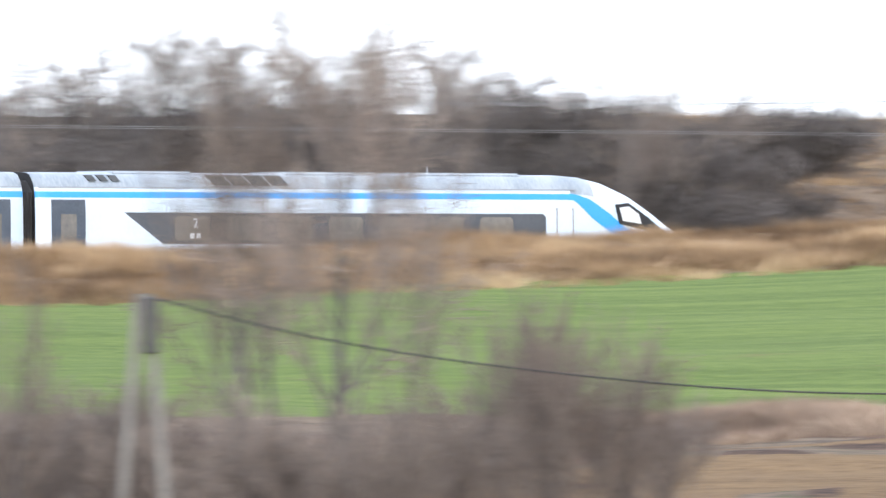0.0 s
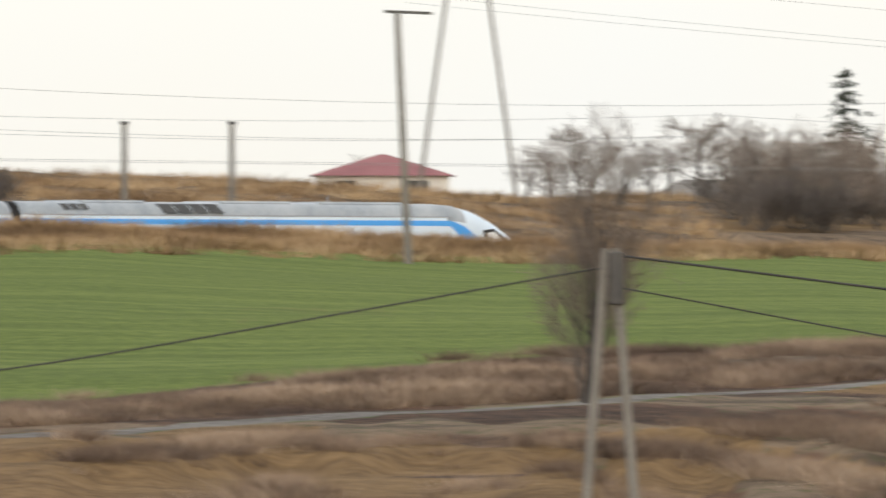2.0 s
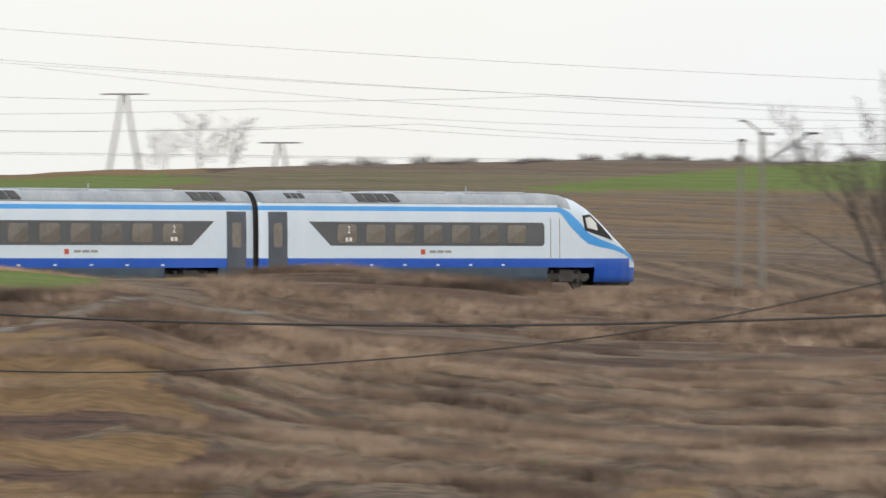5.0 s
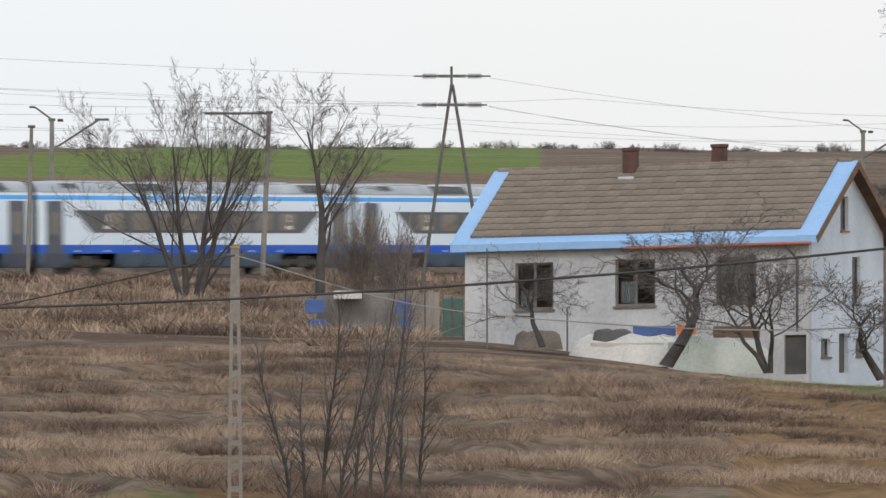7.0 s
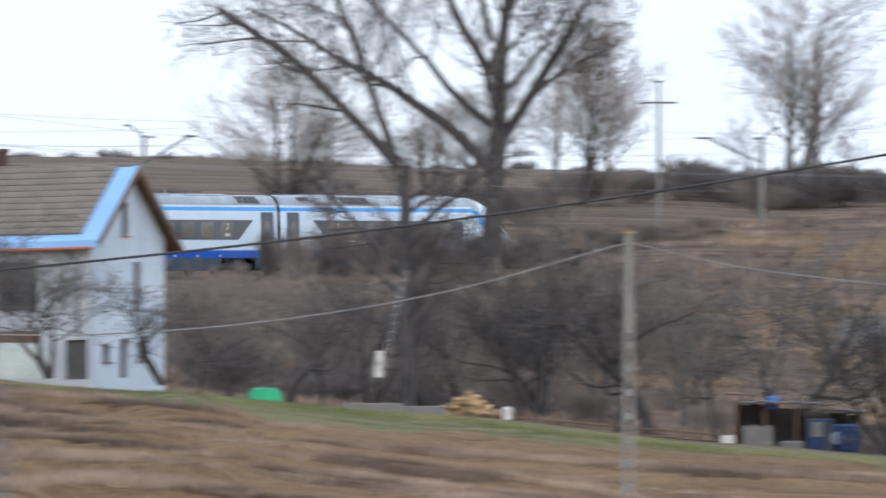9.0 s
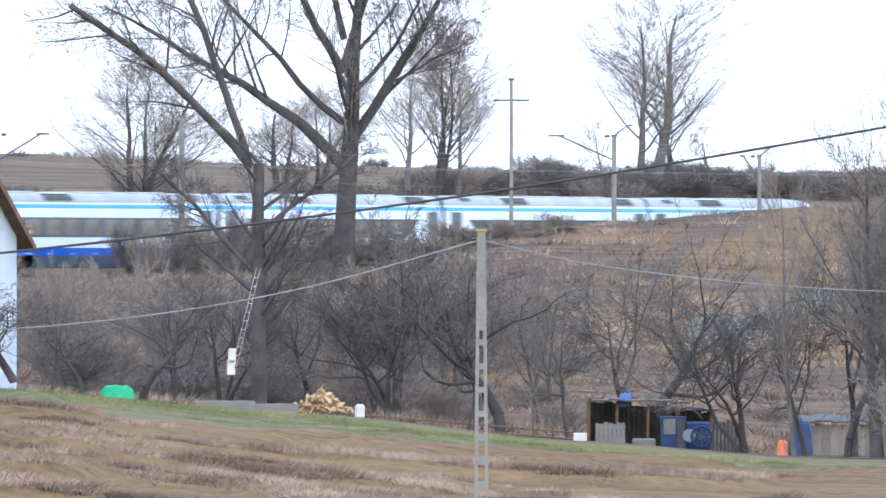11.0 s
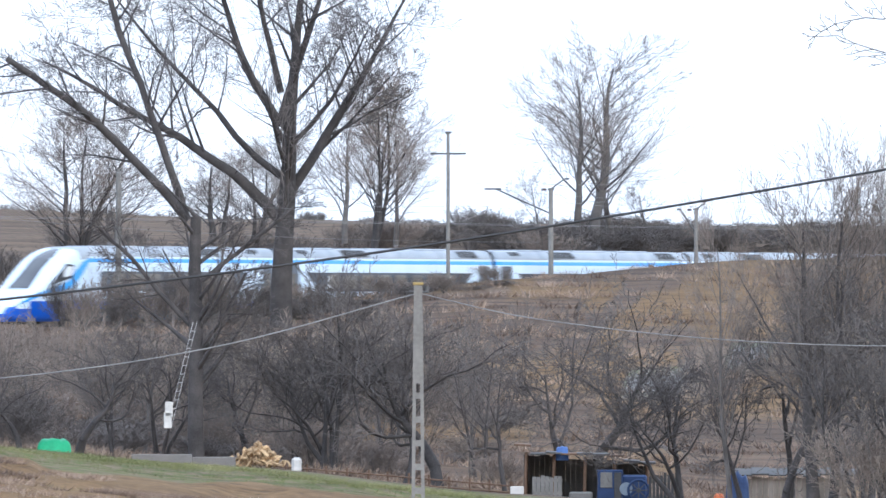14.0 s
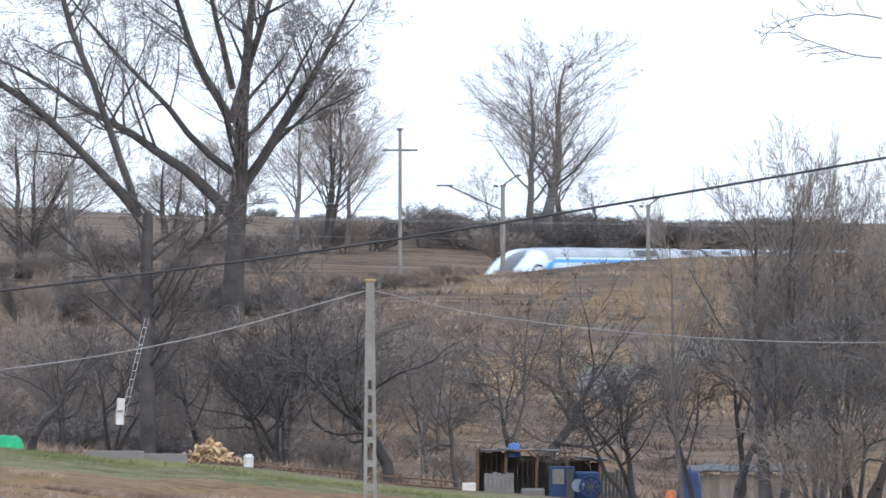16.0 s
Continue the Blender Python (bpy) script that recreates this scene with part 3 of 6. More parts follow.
def coach(length, cab, first_class=False):
    global BODY_MATS
    if BODY_MATS is None:
        BODY_MATS = (M_WHITE, M_BLUE, M_NAVY, M_SKIRT, M_ROOF, M_BLACK)
    name = "cab_car" if cab else "train_coach"
    car = base(name, Matrix(), "white blue-striped high-speed %s on rails" % ("cab car with pointed nose" if cab else "passenger coach"), "train car", "coaches of the train")
    body = part("body", body_mesh(length, cab), BODY_MATS, car)
    # window band, with slanted ends by the doors
    w0, w1 = (3.6, 20.0) if cab else (3.6, length - 3.6)
    for s in (-1, 1):
        bm = bmesh.new()
        if cab:
            pts = [(w0 - 0.25, 2.81), (w0 + 1.25, 1.83), (w1, 1.83), (w1 + 0.12, 1.95), (w1 + 0.12, 2.7), (w1, 2.81)]
        else:
            pts = [(w0 - 0.9, 2.81), (w0 + 0.6, 1.83), (w1 - 0.6, 1.83), (w1 + 0.9, 2.81)]
        band = part("window_band", panel(bm, pts, s, 0.010), M_GLASSBAND, car)
        x = w0 + 1.7
        while x < w1 - 1.5:
            bm = bmesh.new()
            q = 0.1
            pts = [(x + q, 1.95), (x + 1.35 - q, 1.95), (x + 1.35, 1.95 + q), (x + 1.35, 2.70 - q), (x + 1.35 - q, 2.70), (x + q, 2.70), (x, 2.70 - q), (x, 1.95 + q)]
            part("window_pane", panel(bm, pts, s, 0.016), M_PANE, band)
            x += 2.02
        # doors
        for x0 in ((0.55,) if cab else (0.55, length - 1.85)):
            bm = bmesh.new()
            dr = part("door", panel(bm, [(x0, 0.33), (x0 + 1.3, 0.33), (x0 + 1.3, 3.2), (x0, 3.2)], s, 0.014), M_DOOR, car, "dark grey plug door")
            bm = bmesh.new()
            part("door_window", panel(bm, [(x0 + 0.35, 1.75), (x0 + 0.95, 1.75), (x0 + 0.95, 2.75), (x0 + 0.35, 2.75)], s, 0.02), M_PANE, dr)
        if cab:
            bm = bmesh.new()
            part("crew_door_frame", panel(bm, [(20.55, 1.32), (21.25, 1.32), (21.25, 3.0), (20.55, 3.0)], s, 0.008), M_WHITE, car)
            for xa in (20.55, 21.21):
                bm = bmesh.new()
                part("door_seam", panel(bm, [(xa, 1.32), (xa + 0.05, 1.32), (xa + 0.05, 3.0), (xa, 3.0)], s, 0.013), M_GREYMARK, car)
        # class numeral, plain pictogram bars and the operator's mark as plain shapes
        for xn in ((6.1,) if cab else (5.4, length - 5.4)):
            turn = pose(xn, s * (HALF_W + 0.022), 2.34, 90, 0, 0 if s < 0 else 180)
            text_part("1" if first_class else "2", 0.42, turn, M_MARK, band, "class_numeral")
            bm = bmesh.new()
            for k in range(2):
                a = xn - 0.22 + k * 0.26
                panel(bm, [(a, 2.0), (a + 0.17, 2.0), (a + 0.17, 2.16), (a, 2.16)], s, 0.02)
            part("pictogram", bm, M_MARK, band)
        xl = 11.2 if cab else length - 12.6
        bm = bmesh.new()
        panel(bm, [(xl, 1.47), (xl + 0.3, 1.47), (xl + 0.3, 1.68), (xl, 1.68)], s, 0.008)
        part("operator_mark", bm, M_RED, car)
        bm = bmesh.new()
        for k in range(3):
            panel(bm, [(xl + 0.62 + k * 0.55, 1.53), (xl + 1.08 + k * 0.55, 1.53), (xl + 1.08 + k * 0.55, 1.64), (xl + 0.62 + k * 0.55, 1.64)], s, 0.008)
        part("operator_lettering", bm, M_GREYMARK, car)
        # small plates on the blue band and hatches in the skirt
        for k in range(7 if cab else 8):
            bm = bmesh.new()
            xa = 2.9 + k * 2.35
            panel(bm, [(xa, 1.0), (xa + 0.22, 1.0), (xa + 0.22, 1.07), (xa, 1.07)], s, 0.006)
            part("jacking_mark", bm, M_MARK, car)
        for k in range(6):
            bm = bmesh.new()
            xa = 6.6 + k * 1.95
            panel(bm, [(xa, 0.36), (xa + 1.5, 0.36), (xa + 1.5, 0.86), (xa, 0.86)], s, 0.012)
            part("skirt_hatch", bm, M_SKIRT, car)
        # roof-side grilles in a row of four, with frames
        for x0 in ((6.7,) if cab else (7.2, length - 4.2)):
            for k in range(4 if x0 < 9 else 3):
                bm = bmesh.new()
                xa = x0 + k * 0.76
                panel(bm, [(xa + 0.24, 3.66), (xa + 0.86, 3.66), (xa + 0.66, 3.985), (xa, 3.985)], s, 0.08)
                part("roof_grille", bm, M_ROOFDARK, car)
        bm = bmesh.new()
        for xa in (2.0, 2.45, 2.9):
            panel(bm, [(xa + 0.1, 3.78), (xa + 0.38, 3.78), (xa + 0.3, 3.97), (xa, 3.97)], s, 0.06)
        part("roof_vent", bm, M_ROOFDARK, car)
        # the gutter line under the roof
        bm = bmesh.new()
        xa, xb = 0.1, (21.4 if cab else length - 0.1)
        panel(bm, [(xa, 3.565), (xb, 3.565), (xb, 3.595), (xa, 3.595)], s, 0.02)
        part("roof_seam", bm, M_GREYMARK, car)
    # low fairings along the roof
    for x0, x1 in (((3.2, 6.3), (10.0, 13.6), (15.0, 19.4)) if cab else ((3.6, 6.9), (10.8, 15.2), (16.6, 20.8))):
        bm = bmesh.new()
        box(bm, x0, x1, -0.98, 0.98, 3.9, 4.10, 0.06)
        part("roof_fairing", bm, M_ROOF, car)
    bm = bmesh.new()
    rod(bm, (16.4, 0, 4.0), (16.4, 0, 4.32), 0.05, 0.02)
    part("antenna", bm, M_GREYMARK, car)
    # bellows
    for xa in ((-0.3,) if cab else (-0.3, length)):
        bm = bmesh.new()
        prev = None
        for k in range(7):
            w = 1.16 + 0.05 * (k % 2)
            x = xa + 0.05 * k
            ring = [bm.verts.new((x, y * w, z)) for y, z in ((-1, 0.7), (1, 0.7), (1, 3.4 + 0.04 * (k % 2)), (0.75, 3.74 + 0.04 * (k % 2)), (-0.75, 3.74 + 0.04 * (k % 2)), (-1, 3.4 + 0.04 * (k % 2)))]
            if prev:
                for q in range(6):
                    bm.faces.new((prev[q], prev[(q + 1) % 6], ring[(q + 1) % 6], ring[q]))
            prev = ring
        part("bellows", bm, M_BLACK, car, "black rubber gangway bellows")
    bogie(car, 4.0)
    bogie(car, (22.0 if cab else length - 4.0))
    if cab:
        # windscreen, cab side windows, lamps, plough and wiper
        bm = bmesh.new()
        sts = np.linspace(22.35, 26.35, 14)
        rows = []
        for i, x in enumerate(sts):
            top = nose_top(float(x)) + 0.05
            hw = 0.86 * nose_half(float(x)) * (1 - 0.18 * (i / 13)) * (0.55 + 0.45 * min(1, i / 4))
            rows.append([bm.verts.new((x, y * hw, top - 0.10 * (y ** 2) * min(1.0, (top - 1.0) / 2))) for y in (-1, -0.55, 0, 0.55, 1)])
        for i in range(13):
            for k in range(4):
                bm.faces.new((rows[i][k], rows[i + 1][k], rows[i + 1][k + 1], rows[i][k + 1])).smooth = True
        part("windscreen", bm, M_GLASSBAND, car, "dark raked windscreen strip")
        for s in (-1, 1):
            def skin(x, z, off):
                zr = 1.31 + (z - 1.31) * 2.74 / max(0.3, nose_top(x) - 1.31) if z > 1.31 else z
                return (x, s * (ring_width(min(4.0, zr)) * nose_half(x) + off), z)
            for nm, pts, off, mt in (("cab_window_frame", ((23.0, 3.12), (23.15, 2.5), (25.3, 2.1), (24.4, 2.7), (23.6, 3.17)), 0.06, M_BLACK),
                                     ("cab_window", ((23.14, 3.02), (23.27, 2.6), (24.05, 2.5), (23.95, 2.82), (23.55, 3.06)), 0.075, M_MARK)):
                bm = bmesh.new()
                f = bm.faces.new([bm.verts.new(skin(x, z, off)) for x, z in pts])
                g = bmesh.ops.extrude_face_region(bm, geom=[f])
                for v in g["geom"]:
                    if isinstance(v, bmesh.types.BMVert):
                        v.co.y -= s * 0.14
                part(nm, bm, mt, car)
            bm = bmesh.new()
            prev = None
            for x in np.linspace(21.1, 27.9, 46):
                x = float(x)
                mid, hh = swoosh(x)
                col = []
                for j in range(5):
                    z = min(mid + hh * (j / 2 - 1), nose_top(x) - 0.05)
                    col.append(bm.verts.new(skin(x, max(z, 0.95), 0.010)))
                if prev:
                    for j in range(4):
                        bm.faces.new((prev[j], col[j], col[j + 1], prev[j + 1])).smooth = True
                prev = col
            part("blue_swoosh", bm, M_BLUE, car, "sky-blue band curving down the nose")
            bm = bmesh.new()
            bmesh.ops.create_uvsphere(bm, u_segments=12, v_segments=8, radius=0.14, matrix=pose(27.0, s * 0.72, 1.02))
            part("headlight", bm, M_MARK, car, "white headlight lens")
        bm = bmesh.new()
        box(bm, 25.2, 27.2, -0.95, 0.95, 0.16, 0.36, 0.08)
        part("snow_plough", bm, M_IRON, car)
    return car


CAB_LEN, MID_LEN, PITCH = 27.7, 25.6, 26.2
front = coach(CAB_LEN, True)
tail = copy_thing(front, Matrix())
mid = coach(MID_LEN, False)
mids = [mid] + [copy_thing(mid, Matrix()) for _ in range(4)]


def motions():
    # the gangway of the leading car lies 28 m behind the nose
    times = [k * 0.5 for k in range(33)]

    def rows_for(offset, reverse):
        rows = []
        for t in times:
            s = SPEED * t - offset
            x, y, h = along(s)
            # chord over the coach: both ends on the curve
            rows.append((t, pose(x, y, 0, 0, 0, math.degrees(h) + (180 if reverse else 0))))
        return rows
    walk(front, rows_for(27.8, False))
    for k, c in enumerate(mids):
        walk(c, rows_for(28.0 + PITCH * (k + 1) - 0.3, False))
    walk(tail, rows_for(28.0 + PITCH * 5 + 0.3, True))



# ---- plants ----
M_BARK = surf("bark_grey", (0.085, 0.078, 0.074), (0.17, 0.155, 0.145), 1.5, 0.95, 0.4, per_object=0.2)
M_DARKBARK = surf("bark_dark", (0.034, 0.031, 0.031), (0.085, 0.076, 0.072), 1.5, 0.95, 0.4, per_object=0.2)
M_TWIG = surf("twigs_brown", (0.155, 0.128, 0.11), (0.27, 0.228, 0.195), 0.7, 0.95, per_object=0.2)
M_TWIGDARK = surf("twigs_dark", (0.085, 0.076, 0.073), (0.165, 0.146, 0.135), 0.5, 0.95, per_object=0.2)
# paler than the other twigs: the far trees' haze is put into the colour
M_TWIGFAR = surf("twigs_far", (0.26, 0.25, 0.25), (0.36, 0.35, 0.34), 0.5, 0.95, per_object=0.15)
M_NEEDLE = surf("needles_dark", (0.02, 0.03, 0.02), (0.05, 0.06, 0.04), 1.0, 0.9)
M_DRY = island_surf("dry_grass", (0.068, 0.047, 0.038), (0.185, 0.132, 0.097), (0.42, 0.322, 0.24))
M_DRYGOLD = island_surf("dry_grass_golden", (0.12, 0.075, 0.04), (0.30, 0.20, 0.11), (0.54, 0.40, 0.24))
M_GREEN = island_surf("fresh_grass", (0.085, 0.10, 0.03), (0.155, 0.165, 0.06), (0.27, 0.255, 0.12))


def grow(rng, start, way, length, radius, depth, plan, out, wander=0.16, lift=0.05):
    """Adds the segments of one branch and of its children to out as (a, b, ra, rb, depth)."""
    n_seg = plan["seg"][depth]
    n_kid = plan["kids"][depth] if depth < len(plan["kids"]) else 0
    p, d = start, way
    pts = [p]
    rad = [radius]
    for k in range(n_seg):
        j = rng.normal(0, wander, 3)
        d = d + j
        d[2] += lift
        d = d / np.linalg.norm(d)
        p = p + d * (length / n_seg)
        pts.append(p)
        rad.append(max(plan["thin"], radius * (1 - (k + 1) / n_seg * plan["taper"][depth])))
        out.append((pts[-2], p, rad[-2], rad[-1], depth))
    if not n_kid:
        return
    lo = plan["bare"][depth]
    for k in range(n_kid):
        f = lo + (1 - lo) * ((k + rng.random()) / n_kid)
        i = min(int(f * n_seg), n_seg - 1)
        g = f * n_seg - i
        q = pts[i] * (1 - g) + pts[i + 1] * g
        r = (rad[i] * (1 - g) + rad[i + 1] * g)
        ax = pts[i + 1] - pts[i]
        ax = ax / np.linalg.norm(ax)
        side = np.cross(ax, rng.normal(0, 1, 3))
        side = side / (np.linalg.norm(side) + 1e-9)
        a = math.radians(plan["angle"][depth] * rng.uniform(0.7, 1.25))
        nd = ax * math.cos(a) + side * math.sin(a)
        nl = length * plan["ratio"][depth] * rng.uniform(0.65, 1.15) * (1.15 - 0.55 * f)
        grow(rng, q, nd, nl, max(plan["thin"], r * plan["girth"]), depth + 1, plan, out, wander * 1.1, plan["lift"])


def tube_mesh(segs, sides):
    """Arrays for tapered tubes, one closed strip a segment."""
    if not segs:
        return [], [], []
    a = np.array([s[0] for s in segs])
    b = np.array([s[1] for s in segs])
    ra = np.array([s[2] for s in segs])
    rb = np.array([s[3] for s in segs])
    ax = b - a
    ax /= np.linalg.norm(ax, axis=1, keepdims=True) + 1e-9
    ref = np.where(np.abs(ax[:, 2:3]) < 0.9, np.array([[0, 0, 1.0]]), np.array([[1.0, 0, 0]]))
    u = np.cross(ax, ref)
    u /= np.linalg.norm(u, axis=1, keepdims=True)
    w = np.cross(ax, u)
    rings = []
    for c, r in ((a, ra), (b, rb)):
        for k in range(sides):
            t = 2 * math.pi * k / sides
            rings.append(c + (u * math.cos(t) + w * math.sin(t)) * r[:, None])
    v = np.stack(rings, 1).reshape(-1, 3)
    n = len(segs)
    base_i = np.arange(n) * sides * 2
    faces = []
    for k in range(sides):
        k2 = (k + 1) % sides
        faces.append(np.stack([base_i + k, base_i + k2, base_i + sides + k2, base_i + sides + k], 1))
    f = np.concatenate(faces)
    return v.tolist(), [], f.tolist()


TREE = dict(seg=(7, 6, 5, 4, 2), kids=(11, 8, 6, 4), bare=(0.28, 0.2, 0.1, 0.1), angle=(46, 38, 34, 30), ratio=(0.62, 0.5, 0.55, 0.6), girth=0.42, taper=(0.85, 0.8, 0.8, 0.7, 0.5), thin=0.0065, lift=0.05)
FAN = dict(TREE, kids=(9, 9, 8, 4), bare=(0.16, 0.25, 0.1, 0.1), angle=(36, 42, 42, 40), ratio=(0.8, 0.42, 0.45, 0.5), girth=0.4, thin=0.005, lift=0.06)
BROOM = dict(TREE, seg=(8, 7, 5, 3, 2), kids=(19, 9, 5, 2), bare=(0.2, 0.1, 0.1, 0.1), angle=(46, 38, 34, 30), ratio=(0.5, 0.5, 0.65, 0.7), girth=0.36, thin=0.0055, lift=0.06)
FRUIT = dict(TREE, girth=0.56, seg=(5, 8, 6, 4, 2), kids=(8, 10, 5, 2), bare=(0.42, 0.2, 0.1, 0.1), angle=(58, 50, 44, 38), ratio=(1.1, 0.5, 0.56, 0.65), lift=0.02)
THICKET = dict(TREE, seg=(7, 5, 4, 3), kids=(12, 8, 5), bare=(0.15, 0.15, 0.1), angle=(30, 34, 32), ratio=(0.6, 0.5, 0.55), thin=0.0065, taper=(0.88, 0.8, 0.7, 0.5), lift=0.06)
SHRUB = dict(TREE, seg=(4, 4, 3, 2), kids=(8, 7, 5), bare=(0.15, 0.1, 0.1), angle=(28, 32, 40), ratio=(0.7, 0.5, 0.5), thin=0.006, taper=(0.8, 0.7, 0.6, 0.5), lift=0.08)
SAPLING = dict(TREE, seg=(9, 5, 3), kids=(36, 8), bare=(0.12, 0.1), angle=(42, 40), ratio=(0.24, 0.5), thin=0.006, taper=(0.8, 0.7, 0.6), lift=0.06)


SIZE, KEY = {}, {}


def bare_tree(seed, height, trunk_r, plan=TREE, stems=1, spread=0.0, lean=(0, 0), twig=None, bark=None, name="bare_tree", label="leafless deciduous tree with fine bare twigs", limbs=()):
    rng = np.random.default_rng(seed)
    out = []
    for k in range(stems):
        a = rng.uniform(0, 2 * math.pi)
        s = spread * (0.3 + rng.random()) if stems > 1 else 0.0
        way = np.array([lean[0] + math.cos(a) * s, lean[1] + math.sin(a) * s, 1.0])
        way /= np.linalg.norm(way)
        st = np.array([math.cos(a), math.sin(a), 0]) * (trunk_r * 1.2 if stems > 1 else 0.0)
        grow(rng, st + np.array([0, 0, -0.25]), way, height * (0.85 + 0.15 * rng.random() if stems > 1 else 1.0) * 0.86, trunk_r * (1 if stems == 1 else rng.uniform(0.5, 1)), 0, plan, out, 0.2 if plan is FRUIT else 0.035 if limbs else 0.07, 0.03)
    for z0, way, ln, r, lift in limbs:
        w = np.array(way, float)
        grow(rng, np.array([lean[0] * z0, lean[1] * z0, z0 * 1.0]), w / np.linalg.norm(w), ln, r, 0, dict(plan, bare=(0.3,) + plan["bare"][1:]), out, 0.085, lift)
    top = max(q[1][2] for q in out)
    reach = np.percentile([abs(q[1][0]) for q in out], 97)
    SIZE[name + str(seed)] = (float(top), float(reach))
    tree = base(name, Matrix(), label, "shrub" if plan is SHRUB else "tree", "bare trees and shrubs")
    big = [s for s in out if s[4] <= 1]
    fine = [s for s in out if s[4] > 1]
    t = part("trunk", tube_mesh(big, 6), bark or M_BARK, tree)
    t.data.polygons.foreach_set("use_smooth", [True] * len(t.data.polygons))
    part("crown", tube_mesh(fine, 3), twig or M_TWIG, tree)
    KEY[tree.name] = name + str(seed)
    return tree


def plant(tree, u, d, turn, height, wide, v_base=None, copy=True):
    """Sets a tree (or a copy of it) at bearing u, d metres off: height and crown width in metres."""
    p = ground_at(u, d)
    h, r = SIZE[KEY[tree.name]]
    z = p.z if v_base is None else rise(v_base, d)
    ob = copy_thing(tree, Matrix()) if copy else tree
    ob.matrix_basis = Matrix.Translation((p.x, p.y, z - 0.05)) @ Matrix.Diagonal((wide / (2 * r), wide / (2 * r), height / h, 1)) @ Matrix.Rotation(turn, 4, 'Z')
    return ob


def reach_up(tree, u, d, turn, v_top, width, v_base=None, copy=True):
    """The same, with its top at the angle v_top and a crown so many ticks wide."""
    z = ground_at(u, d).z if v_base is None else rise(v_base, d)
    return plant(tree, u, d, turn, max(0.4, rise(v_top, d) - z), width * TICK * d, v_base, copy)


rnd = random.Random(5)
tree_a = bare_tree(1, 9.0, 0.20)
tree_b = bare_tree(2, 9.0, 0.22, FAN)
tree_c = bare_tree(3, 9.5, 0.20, TREE, stems=2, spread=0.16)
tree_d = bare_tree(4, 8.0, 0.23, TREE, stems=2, spread=0.2, twig=M_TWIGDARK, bark=M_DARKBARK)
broom_a = bare_tree(5, 10.0, 0.24, BROOM, stems=3, spread=0.2, bark=M_DARKBARK)
broom_b = bare_tree(6, 10.0, 0.24, BROOM, stems=2, spread=0.14, bark=M_DARKBARK)
broom_c = bare_tree(8, 10.0, 0.20, BROOM)
bush_tree = bare_tree(9, 6.5, 0.075, THICKET, stems=5, spread=0.42, name="young_tree", label="leafless brown thicket tree with thin stems")
shrub_a = bare_tree(11, 3.2, 0.035, SHRUB, stems=9, spread=0.5, name="shrub", label="dense leafless grey-brown shrub of many stems")
shrub_b = bare_tree(12, 3.0, 0.035, SHRUB, stems=11, spread=0.65, twig=M_TWIGDARK, bark=M_TWIGDARK, name="shrub", label="dark leafless thicket shrub on the bank")
fruit_a = bare_tree(21, 3.6, 0.14, FRUIT, twig=M_TWIGDARK, bark=M_DARKBARK, name="fruit_tree", label="gnarled leafless fruit tree with low crooked limbs")
fruit_c = bare_tree(24, 4.2, 0.13, FRUIT, stems=3, spread=0.5, twig=M_TWIGDARK, bark=M_DARKBARK, name="fruit_tree", label="gnarled leafless fruit tree forking near the ground")
fruit_b = bare_tree(22, 4.2, 0.16, FRUIT, twig=M_TWIGDARK, bark=M_DARKBARK, name="fruit_tree", label="gnarled leafless fruit tree with low crooked limbs")
sapling = bare_tree(31, 6.0, 0.075, SAPLING, twig=M_TWIGDARK, bark=M_DARKBARK, name="sapling", label="thin leafless sapling with short side twigs")

# the wood behind the line, where the train comes from
for k in range(46):
    u = -6900 + k * 43 + rnd.uniform(-25, 25)
    d = float(track_dist(u)) + rnd.uniform(12, 55)
    hump = math.exp(-((u + 5990) / 230) ** 2) * 85 + math.exp(-((u + 5560) / 150) ** 2) * 75
    reach_up((tree_a, tree_b, tree_c)[k % 3], u, d, rnd.uniform(0, 6), 98 - hump * 1.1 + rnd.uniform(-12, 30) + max(0, u + 5300) * 0.06, rnd.uniform(150, 230))
for k in range(95):
    u = -7000 + k * 23 + rnd.uniform(-12, 12)
    d = float(track_dist(u)) + rnd.uniform(8, 40)
    plant(shrub_b, u, d, rnd.uniform(0, 6), rnd.uniform(2.2, 3.8) * (1.0 if u < -5200 else 0.8), rnd.uniform(3, 4.6))
# the clump with one taller tree
reach_up(tree_d, -4190, float(track_dist(-4190)) + 14, 1.0, 0, 200)
reach_up(tree_a, -4184, float(track_dist(-4190)) + 15, 2.7, 15, 250)
for k in range(30):
    u = -4330 + k * 20 + rnd.uniform(-10, 10)
    d = float(track_dist(u)) + rnd.uniform(9, 22)
    reach_up(shrub_b, u, d, rnd.uniform(0, 6), 225 - 95 * math.exp(-((u + 3930) / 105) ** 2) + rnd.uniform(-8, 22), rnd.uniform(120, 190))
# shrubs and slender trees close by at the start
for k in range(20):
    u = -6450 + k * 68 + rnd.uniform(-26, 26)
    d = rnd.uniform(165, 185)
    reach_up(shrub_a, u, d, rnd.uniform(0, 6), 590 - 150 * math.exp(-((u + 5330) / 190) ** 2) + rnd.uniform(0, 120), rnd.uniform(210, 330))
for u, d, v_top, w, tr in ((-5905, 172, 40, 300, tree_c), (-5815, 176, 60, 260, tree_b), (-5690, 170, -110, 420, tree_c), (-6290, 174, 380, 200, tree_a), (-5600, 180, 240, 260, tree_a)):
    reach_up(tr, u, d, u * 0.1, v_top, w)
